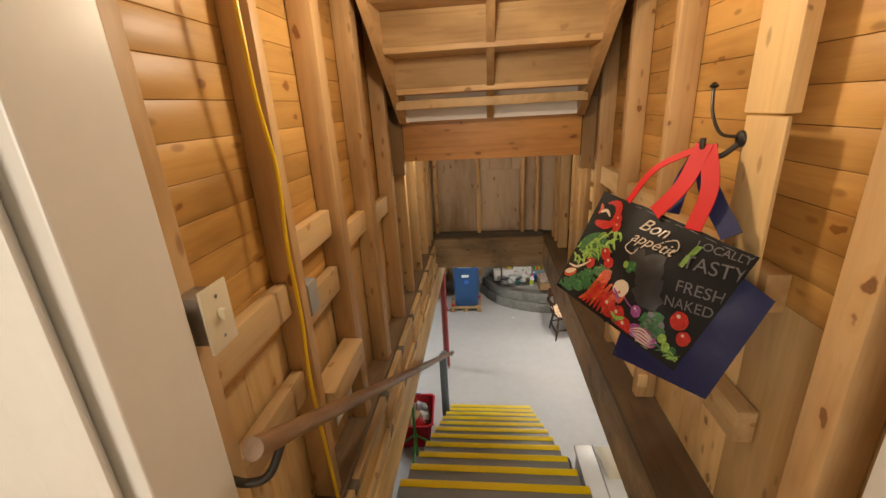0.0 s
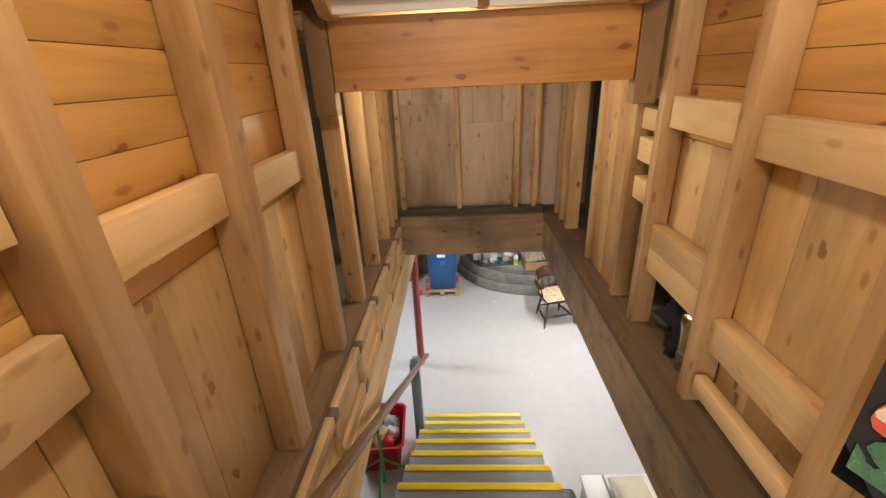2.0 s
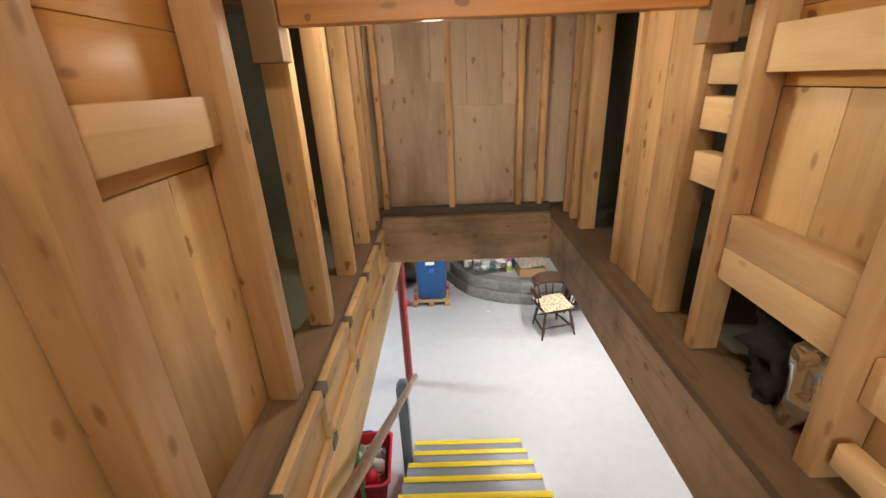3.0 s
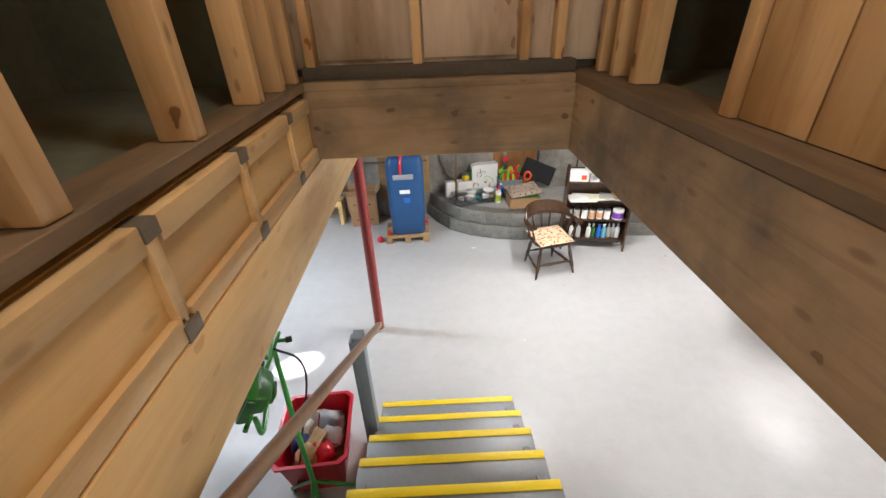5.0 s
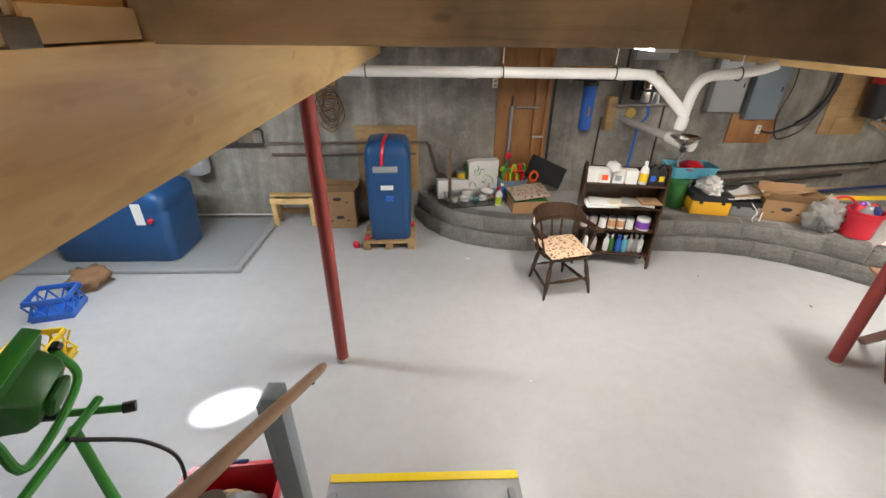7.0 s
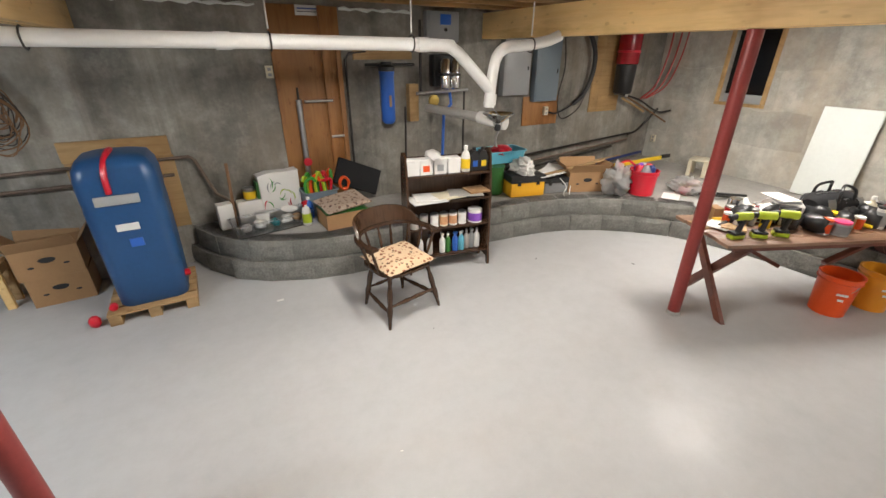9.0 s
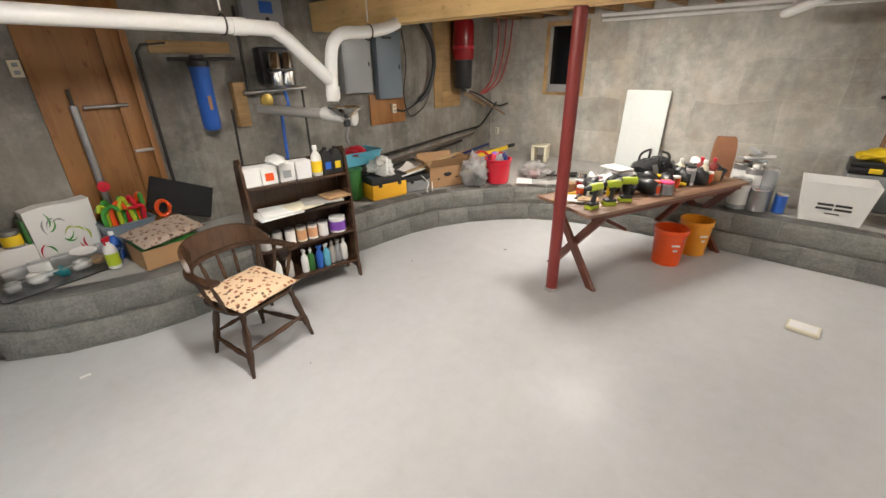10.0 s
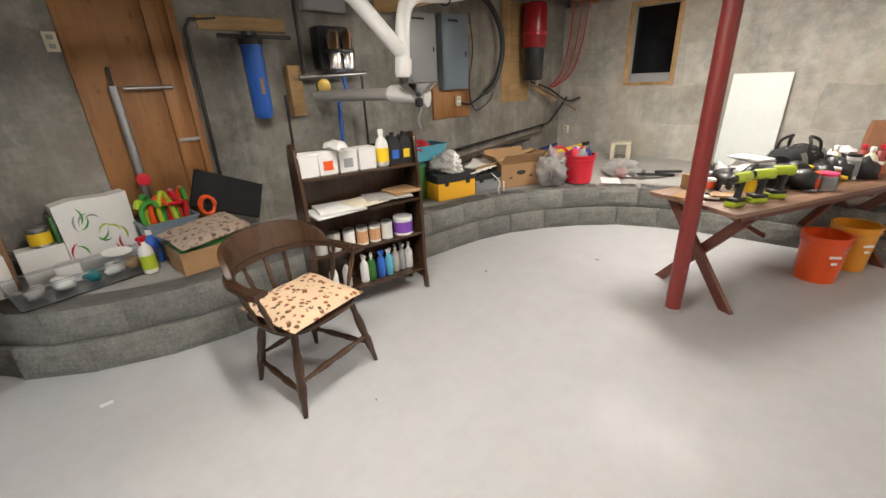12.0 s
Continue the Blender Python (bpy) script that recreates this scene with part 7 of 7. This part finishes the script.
def milk_crate(name, label, x, y, turn, w, d, h, material):
    t = thing(name, label, "crate", (x, y, 0), turn)
    part("base", bx((-w / 2, -d / 2, 0), (w / 2, d / 2, 0.02), 0.004), material, t)
    for z in (0.02, h - 0.05):
        for lo, hi in (((-w / 2, -d / 2), (w / 2, -d / 2 + 0.014)), ((-w / 2, d / 2 - 0.014), (w / 2, d / 2)), ((-w / 2, -d / 2 + 0.0145), (-w / 2 + 0.014, d / 2 - 0.0145)), ((w / 2 - 0.014, -d / 2 + 0.0145), (w / 2, d / 2 - 0.0145))):
            part("band", bx((*lo, z), (*hi, z + 0.05), 0.003), material, t)
    for k in range(5):
        for sy in (-1, 1):
            u = -w / 2 + w * (k + 0.5) / 5
            part("bar", bx((-0.007, -0.005, -h * 0.45), (0.007, 0.005, h * 0.45), 0, pose(u, sy * (d / 2 - 0.007), h / 2, 0, 28 * (-1) ** k, 0)), material, t)
            part("bar", bx((-0.005, -0.007, -h * 0.45), (0.005, 0.007, h * 0.45), 0, pose(sy * (w / 2 - 0.007), u * d / w, h / 2, 28 * (-1) ** k, 0, 0)), material, t)
    return t


milk_crate("milk_crate", "bright yellow plastic milk crate", -2.72, 6.28, 10, 0.33, 0.33, 0.28, M_YELLOW)
milk_crate("milk_crate", "blue plastic crate of tools on the floor", -3.18, 7.05, 15, 0.35, 0.3, 0.24, M_BLUE)
pail("teal_pail", "teal plastic pail on the floor", -2.85, 5.85, 0, 0.17, 0.3, M_TEAL, "", False)
# tools on the floor, shaped as crumpled lumps
crumple("floor_tool", "pile of brown and black tools on the floor", "clutter", -3.2, 7.5, 0, 0.2, 0.16, 0.2, M_CARD_D, 81, 0.6)
crumple("floor_tool", "yellow and black extension tool on the floor", "clutter", -2.55, 5.3, 0, 0.15, 0.12, 0.16, M_BLACK, 82, 0.6)

# ---- under the stairwell, east side ----
ch = thing("chest", "white metal utility chest with a clear plastic tray on top", "chest", (1.7, 3.62, 0), 1)
part("body", bx((-0.36, -0.36, 0.0), (0.4, 0.3, 0.7), 0.012), M_WHITE, ch)
part("top", bx((-0.38, -0.38, 0.702), (0.42, 0.32, 0.745), 0.012), M_WHITE, ch)
part("seam", bx((-0.2, -0.37, 0.746), (-0.185, 0.31, 0.75)), M_GREYBOX, ch)
single("plastic_tray", cushion(0.3, 0.4, 0.08), M_CREAM, "pale plastic wrapped bundle on the chest", "bundle", pose(1.68, 3.68, 0.79, 0, 0, 4))
single("black_case", bx((-0.09, -0.3, 0), (0.09, 0.3, 0.62), 0.05), M_BLACK, "black rounded case beside the chest", "case", pose(1.2, 3.62, 0, 0, 0, 2))
# small litter on the floor
for k, (x, y, s) in enumerate(((0.95, 8.05, 0.03), (3.6, 7.6, 0.012), (4.45, 7.0, 0.015), (1.3, 6.05, 0.008), (0.5, 4.95, 0.008), (2.0, 7.0, 0.006))):
    single("litter", bx((-s, -s * 0.5, 0), (s, s * 0.5, 0.003), 0.001), M_PAPER if k in (0, 3, 4) else M_IRON, "scrap of litter on the painted floor", "litter", pose(x, y, 0.001, 0, 0, 50 * k), "litter on the floor")

# ---- stairwell: bags, hook, switch, cord ----
hk = thing("coat_hook", "bent dark metal coat hook on a pine board", "hook")
part("mount_board", bx((EX - 0.012, 1.44, 3.62), (EX + 0.0, 1.6, 4.146), 0.004), M_BOARD_Z, hk, "pale pine mounting board")
part("rose", lathe([(0.024, 0), (0.021, 0.01), (0.01, 0.016)], seg=16, m=pose(EX - 0.008, 1.6, 4.085, 0, -90, 0)), M_IRON, hk)
part("upper_arm", tube(curve([(EX - 0.02, 1.6, 4.09), (EX - 0.06, 1.615, 4.10), (EX - 0.075, 1.64, 4.15), (EX - 0.072, 1.66, 4.2), (EX - 0.07, 1.665, 4.22)]), 0.0045, 8), M_IRON, hk)
part("knob", lathe([(0.004, 0), (0.013, 0.008), (0.004, 0.018)], (EX - 0.07, 1.666, 4.215), 10), M_IRON, hk)
part("lower_arm", tube(curve([(EX - 0.02, 1.6, 4.07), (EX - 0.06, 1.605, 4.04), (EX - 0.1, 1.61, 4.06), (EX - 0.105, 1.61, 4.09)]), 0.008, 8), M_IRON, hk)

TL, TR, BL, BR = Vector((0.84, 1.84, 3.905)), Vector((1.07, 1.36, 3.835)), Vector((0.665, 1.70, 3.615)), Vector((0.935, 1.40, 3.49))
NRM = (TR - TL).cross(BL - TL).normalized()
NRM = NRM if NRM.x > 0 else -NRM


def sack(tl, tr, bl, br, deep, bulge, seed=0, n=14):
    """A soft tote: two bulging faces, joined at the sides and below."""
    bm = bmesh.new()
    sides = []
    for s in (0, 1):
        g = []
        for j in range(n + 1):
            row = []
            for i in range(n + 1):
                u, v = i / n, j / n
                p = tl.lerp(tr, u).lerp(bl.lerp(br, u), v)
                edge = (1 - (2 * u - 1) ** 6) * (1 - max(0.0, 2 * v - 1) ** 6)
                off = (deep * s if s else -bulge * math.sin(math.pi * u) * math.sin(math.pi * min(1, v * 0.8 + 0.1))) * edge + 0.018 * edge * noise.noise(Vector((u * 4 + seed, v * 4, s)))
                row.append(bm.verts.new(p + NRM * off))
            g.append(row)
        sides.append(g)
        for j in range(n):
            for i in range(n):
                bm.faces.new((g[j][i], g[j][i + 1], g[j + 1][i + 1], g[j + 1][i]))
    bmesh.ops.remove_doubles(bm, verts=bm.verts, dist=0.0005)
    return bm


def bag_at(u, v, out=0.0):
    """A place on the tote's front face."""
    edge = (1 - (2 * u - 1) ** 6) * (1 - max(0.0, 2 * v - 1) ** 6)
    off = -0.03 * math.sin(math.pi * u) * math.sin(math.pi * min(1, v * 0.8 + 0.1)) * edge + 0.018 * edge * noise.noise(Vector((u * 4, v * 4, 0)))
    return TL.lerp(TR, u).lerp(BL.lerp(BR, u), v) + NRM * (off - out)


M_TOTE = plain("black_laminated_bag", (0.007, 0.007, 0.008), 0.55, 0, 0.3, 8, 0.15)
M_NAVYCLOTH = plain("navy_nylon", (0.01, 0.016, 0.085), 0.55, 0, 0.25, 9, 0.3)
M_REDWEB = plain("red_webbing", (0.56, 0.01, 0.012), 0.6, 0, 0.08, 20, 0.3)
M_TOTE.node_tree.nodes["Principled BSDF"].inputs["Specular IOR Level"].default_value = 0.25
tote = thing("grocery_tote", "black laminated grocery bag printed with vegetables, red straps", "bag")
part("body", sack(TL, TR, BL, BR, 0.09, 0.03), M_TOTE, tote)


def print_patch(u, v, ru, rv, material, wob=0.0, out=0.0025, seed=0, turn=0.0):
    """A flat printed shape following the bag's face."""
    bm = bmesh.new()
    c = bm.verts.new(bag_at(u, v, out))
    ring = []
    for k in range(16):
        a = 2 * math.pi * k / 16
        w = 1 + wob * noise.noise(Vector((math.cos(a) * 2 + seed, math.sin(a) * 2, seed)))
        x, y = ru * w * math.cos(a), rv * w * math.sin(a)
        uu, vv = u + x * math.cos(turn) - y * math.sin(turn), v + x * math.sin(turn) + y * math.cos(turn)
        ring.append(bm.verts.new(bag_at(min(0.985, max(0.015, uu)), min(0.97, max(0.02, vv)), out)))
    for k in range(16):
        bm.faces.new((c, ring[k], ring[(k + 1) % 16]))
    part("print", bm, material, tote)


def printed(name, a, b, c, scale):
    """Ink of several tones, as in a photograph of vegetables."""
    n = Nodes(name, 0.48)
    n.colour(n.ramp(n.noise(scale, 5, None, 0.7, 1.5), [(0.3, a), (0.45, b), (0.56, b), (0.68, c)]))
    return n.mat


M_TOMATO = printed("printed_red", (0.07, 0.003, 0.003), (0.36, 0.012, 0.008), (0.62, 0.06, 0.035), 45)
M_LETTUCE = printed("printed_light_green", (0.03, 0.09, 0.012), (0.2, 0.34, 0.06), (0.5, 0.6, 0.26), 80)
M_HERB = printed("printed_dark_green", (0.006, 0.02, 0.012), (0.02, 0.1, 0.035), (0.14, 0.32, 0.08), 60)
M_ONION = printed("printed_purple", (0.06, 0.008, 0.06), (0.24, 0.05, 0.2), (0.7, 0.55, 0.68), 45)
M_CARROT = printed("printed_orange", (0.12, 0.012, 0.004), (0.4, 0.05, 0.012), (0.6, 0.16, 0.05), 60)
M_GARLIC = plain("printed_cream", (0.52, 0.43, 0.33), 0.3, 0, 0.25, 40, 0)
M_PRINTGREY = plain("printed_grey", (0.11, 0.11, 0.118), 0.4, 0, 0.2, 30, 0)
def stroke(line, w, material, out=0.0032):
    """A printed band along (u, v) points, tapering at both ends."""
    pts = curve([(u, v * 0.69, 0) for u, v in line], 4)
    bm = bmesh.new()
    rows = []
    for i, p in enumerate(pts):
        d = (pts[min(i + 1, len(pts) - 1)] - pts[max(i - 1, 0)]).normalized()
        k = i / (len(pts) - 1)
        h = 0.5 * w * (0.25 + 0.75 * math.sin(math.pi * min(1, max(0, k))) ** 0.6)
        q = [p + Vector((-d.y, d.x, 0)) * h * e for e in (-1, 0, 1)]
        rows.append([bm.verts.new(bag_at(min(0.985, max(0.012, e.x)), min(0.985, max(0.012, e.y / 0.69)), out)) for e in q])
    for r0, r1 in zip(rows, rows[1:]):
        for i in range(2):
            bm.faces.new((r0[i], r0[i + 1], r1[i + 1], r1[i]))
    part("print", bm, material, tote)


def fruit(u, v, r, material, glint=True, out=0.0034, tall=1.0):
    """A round printed vegetable with its pale highlight."""
    print_patch(u, v, r, r * 1.45 * tall, material, 0.12, out, u * 9)
    if glint:
        print_patch(u - r * 0.3, v - r * 0.5, r * 0.22, r * 0.3, M_GARLIC, 0.2, out + 0.0006, v * 7)


M_SMOKE = plain("printed_smoke", (0.017, 0.0175, 0.02), 0.4, 0, 0.5, 14, 0)
ink = random.Random(4)
for u, v, a, b in ((0.6, 0.44, 0.09, 0.15), (0.66, 0.6, 0.1, 0.12), (0.5, 0.42, 0.05, 0.1)):
    print_patch(u, v, a, b, M_SMOKE, 0.6, 0.002, u * 5)
# pepper rings and the tomato under them
for k in range(4):
    e = 0.75 + 0.12 * k
    stroke([(0.12 + 0.095 * e * math.cos(q), 0.17 + 0.13 * e * math.sin(q)) for q in [-2.2 + 0.5 * i + 0.3 * k for i in range(8)]], 0.026, M_TOMATO, 0.0026 + 0.0003 * k)
stroke([(0.05, 0.3), (0.11, 0.29), (0.19, 0.25)], 0.05, M_TOMATO, 0.003)
stroke([(0.06, 0.2), (0.1, 0.16), (0.15, 0.2)], 0.02, M_GARLIC, 0.0038)
stroke([(0.04, 0.12), (0.06, 0.17), (0.05, 0.22)], 0.025, M_CARROT, 0.0036)
for u, v in ((0.255, 0.26), (0.235, 0.2)):
    fruit(u, v, 0.036, M_TOMATO)
# lettuce
print_patch(0.15, 0.5, 0.15, 0.12, M_HERB, 0.5, 0.0021, 3.0, -0.55)
for k in range(46):
    a = k / 45
    u, v = 0.02 + 0.26 * a + ink.uniform(-0.02, 0.02), 0.68 - 0.3 * a + ink.uniform(-0.1, 0.08)
    q = ink.uniform(-1.4, 0.5)
    stroke([(u, v), (u + 0.03 * math.cos(q), v + 0.05 * math.sin(q)), (u + 0.07 * math.cos(q + 0.5), v + 0.1 * math.sin(q + 0.5))], ink.uniform(0.01, 0.02), M_LETTUCE, 0.0024 + 0.0001 * (k % 9))
stroke([(0.02, 0.76), (0.1, 0.74), (0.18, 0.64)], 0.016, M_GARLIC, 0.0036)
for u, v in ((0.19, 0.65), (0.28, 0.51), (0.325, 0.565)):
    fruit(u, v, 0.036, M_TOMATO)
stroke([(0.02, 0.86), (0.06, 0.82), (0.11, 0.78)], 0.055, M_CARROT, 0.0028)
stroke([(0.02, 0.84), (0.06, 0.81), (0.1, 0.77)], 0.03, M_GARLIC, 0.0032)
# dark leaves
for k in range(34):
    a = ink.random()
    u, v = 0.03 + 0.33 * a + ink.uniform(-0.03, 0.03), 0.97 - 0.3 * a + ink.uniform(-0.07, 0.07)
    print_patch(u, min(v, 0.96), ink.uniform(0.02, 0.045), ink.uniform(0.02, 0.05), M_HERB, 0.9, 0.0021 + 0.0001 * (k % 9), k * 1.3, ink.uniform(0, 3))
fruit(0.45, 0.5, 0.02, M_LETTUCE, False)
print_patch(0.49, 0.5, 0.045, 0.05, M_HERB, 0.8, 0.0027, 2.0)
# chillies, carrots, garlic, peppers
for k in range(7):
    u = 0.22 + 0.035 * k
    stroke([(u, 0.97), (u + 0.05, 0.9 - 0.02 * k), (u + 0.09, 0.79), (u + 0.11, 0.7)], 0.032, M_TOMATO if k % 3 else M_CARROT, 0.0030 + 0.0001 * k)
fruit(0.36, 0.68, 0.046, M_CARROT, False, 0.004)
fruit(0.495, 0.69, 0.05, M_GARLIC, False, 0.004)
stroke([(0.46, 0.72), (0.5, 0.76), (0.52, 0.8)], 0.018, M_ONION, 0.0046)
for u, v in ((0.47, 0.88), (0.55, 0.9), (0.61, 0.95)):
    fruit(u, v, 0.05, M_TOMATO, True, 0.0036, 1.2)
stroke([(0.5, 0.9), (0.55, 0.92), (0.6, 0.88)], 0.024, M_LETTUCE, 0.005)
stroke([(0.54, 0.93), (0.54, 0.97)], 0.02, M_HERB, 0.005)
stroke([(0.52, 0.72), (0.58, 0.76), (0.64, 0.78)], 0.008, M_ONION, 0.003)
fruit(0.65, 0.78, 0.034, M_ONION, True)
print_patch(0.77, 0.78, 0.075, 0.1, M_HERB, 0.9, 0.0026, 5.0)
for k in range(12):
    print_patch(0.77 + ink.uniform(-0.05, 0.05), 0.78 + ink.uniform(-0.07, 0.07), 0.018, 0.022, M_PRINTGREY if k % 2 else M_HERB, 0.6, 0.0032, k)
fruit(0.875, 0.65, 0.05, M_TOMATO, True)
print_patch(0.74, 0.92, 0.1, 0.07, M_ONION, 0.4, 0.0028, 6.0)
for k in range(6):
    stroke([(0.66 + 0.012 * k, 0.92 + 0.01 * k), (0.73, 0.87 + 0.025 * k), (0.81, 0.9 + 0.016 * k)], 0.009, M_GARLIC, 0.0036)
for u, v in ((0.85, 0.84), (0.89, 0.88)):
    fruit(u, v, 0.026, M_LETTUCE, False, 0.004)
fruit(0.945, 0.75, 0.04, M_TOMATO, True)
for k in range(16):
    u, v = ink.uniform(0.8, 0.96), ink.uniform(0.88, 0.96)
    stroke([(u, v), (u + 0.03, v - 0.03), (u + 0.06, v - 0.02)], 0.01, M_LETTUCE if k % 3 == 0 else M_HERB, 0.0034)
for k in range(8):
    stroke([(0.3 + 0.09 * k, 0.03), (0.33 + 0.09 * k, 0.028), (0.36 + 0.09 * k, 0.03)], 0.004, M_PRINTGREY, 0.003)


def lettering(text, u, v, size, material, slant=0.0, tilt=0.0):
    """Printed words lying on the bag's face."""
    cu = bpy.data.curves.new("words", "FONT")
    cu.body, cu.size, cu.shear, cu.align_x = text, 1.0, slant, "CENTER"
    ob = bpy.data.objects.new("words", cu)
    scene.collection.objects.link(ob)
    me = bpy.data.meshes.new_from_object(ob.evaluated_get(bpy.context.evaluated_depsgraph_get()))
    bpy.data.objects.remove(ob)
    ct, st = math.cos(tilt), math.sin(tilt)
    for vert in me.vertices:
        x, y = vert.co.x * size, vert.co.y * size
        x, y = x * ct - y * st, x * st + y * ct
        vert.co = bag_at(min(0.99, max(0.01, u + x)), min(0.99, max(0.01, v - y * 1.45)), 0.0045)
    me.materials.append(material)
    ob = new("lettering", me)
    ob.parent = tote


lettering("Bon", 0.49, 0.18, 0.105, M_GARLIC, 0.45, 0.1)
lettering("appétit", 0.53, 0.29, 0.09, M_GARLIC, 0.45, 0.1)
stroke([(0.58, 0.19), (0.64, 0.14), (0.67, 0.2), (0.62, 0.26)], 0.008, M_GARLIC, 0.0045)
stroke([(0.42, 0.3), (0.4, 0.38), (0.46, 0.4), (0.48, 0.33)], 0.008, M_GARLIC, 0.0045)
lettering("LOCALLY", 0.87, 0.1, 0.06, M_PRINTGREY, 0, 0.15)
lettering("TASTY", 0.88, 0.25, 0.1, M_PRINTGREY, 0, 0.25)
lettering("FRESH", 0.89, 0.43, 0.085, M_PRINTGREY, 0, 0.28)
lettering("NAKED", 0.88, 0.56, 0.075, M_PRINTGREY, 0, 0.28)
part("print", sack(bag_at(0.745, 0.12, 0.004), bag_at(0.775, 0.1, 0.004), bag_at(0.715, 0.3, 0.004), bag_at(0.745, 0.3, 0.004), 0.0005, 0.0, 0, 3), M_LETTUCE, tote)
HP = Vector((EX - 0.1, 1.61, 4.07))


def strap(parent, pts, w, material):
    """Flat webbing along points."""
    line = curve(pts, 6)
    bm = bmesh.new()
    loops = []
    for i, p in enumerate(line):
        d = (line[min(i + 1, len(line) - 1)] - line[max(i - 1, 0)]).normalized()
        s = d.cross(NRM).normalized() * w / 2
        loops.append([p + s, p - s, p - s + NRM * 0.003, p + s + NRM * 0.003])
    rings(bm, loops)
    return part("strap", bm, material, parent, "red webbing strap" if material is M_REDWEB else "")


strap(tote, [bag_at(0.22, 0.01, 0.004), HP + Vector((-0.09, 0.08, -0.07)), HP], 0.022, M_REDWEB)
strap(tote, [bag_at(0.44, 0.02, 0.006), HP + Vector((-0.05, -0.02, -0.1)), HP + Vector((0, 0, 0.005))], 0.05, M_REDWEB)
strap(tote, [bag_at(0.68, 0.02, 0.006), HP + Vector((-0.01, -0.08, -0.1)), HP + Vector((0.004, -0.01, 0.0))], 0.045, M_REDWEB)
navy = thing("navy_bag", "navy blue nylon bag hanging behind the grocery tote", "bag")
d_ = NRM * 0.11
part("body", sack(Vector((0.93, 1.62, 3.88)) + d_ * 0.4, Vector((1.10, 1.33, 3.74)) + d_ * 0.1, Vector((0.80, 1.60, 3.43)) + d_ * 0.6, Vector((1.0, 1.37, 3.43)) + d_ * 0.3, 0.07, 0.06, 4), M_NAVYCLOTH, navy)
strap(navy, [Vector((0.97, 1.62, 3.88)), HP + Vector((-0.03, 0.03, -0.1)), HP + Vector((0.005, 0.01, 0.0))], 0.05, M_NAVYCLOTH)
strap(navy, [Vector((1.05, 1.45, 3.86)), HP + Vector((0.0, -0.05, -0.1)), HP + Vector((0.008, 0.0, 0.0))], 0.05, M_NAVYCLOTH)
sw = thing("light_switch", "cream light switch plate on the blocking", "switch", (SX + 0.055, 1.055, 3.85))
part("box", bx((-0.055, -0.03, -0.05), (-0.0005, 0.03, 0.05), 0.002), M_STEEL, sw)
part("plate", bx((0.0, -0.04, -0.066), (0.007, 0.04, 0.066), 0.003), M_CREAM, sw)
part("toggle", bx((0.007, -0.006, -0.004), (0.02, 0.006, 0.016), 0.002), M_CREAM, sw)
for k in (-1, 1):
    part("screw", lathe([(0.004, 0), (0.003, 0.002)], seg=8, m=pose(0.007, 0, k * 0.042, 0, 90, 0)), M_STEEL, sw)
jb = single("junction_box", bx((SX - 0.045, 1.552, 3.575), (SX + 0.004, 1.62, 3.69), 0.006), M_GREYBOX, "galvanised steel junction box beside a stud", "junction box")
cordt = single("extension_cable", tube(curve([(SX + 0.02, 1.40, 4.8), (SX + 0.012, 1.425, 4.5), (SX + 0.01, 1.44, 4.25), (SX + 0.012, 1.472, 4.07), (SX + 0.01, 1.455, 3.85), (SX + 0.012, 1.457, 3.62), (SX + 0.012, 1.44, 3.4), (SX + 0.02, 1.46, 2.95), (SX + 0.02, 1.47, 2.84)]), 0.006, 8), M_YELLOW, "yellow extension cord running down a stud", "cord")
single("blue_rag", bx((SX - 0.06, 1.95, 2.95), (SX - 0.02, 1.99, 3.2), 0.01), M_BLUE, "blue handled thing tucked between studs", "tool")
single("paper_sheet", bx((SX - 0.05, 1.7, 2.99), (SX - 0.045, 1.9, 3.2), 0.001), M_PAPER, "white paper tucked behind the rail", "paper")
crumple("foil_bag", "crumpled dark green bag with foil between the studs", "bag", 1.35, 2.85, 2.834, 0.15, 0.16, 0.26, M_BLACKCLOTH, 90, 0.5, 4, 0.15)
crumple("foil_wrap", "crinkled silver foil between the studs", "foil", 1.24, 2.74, 2.834, 0.06, 0.06, 0.26, M_CHROME, 91, 0.6)
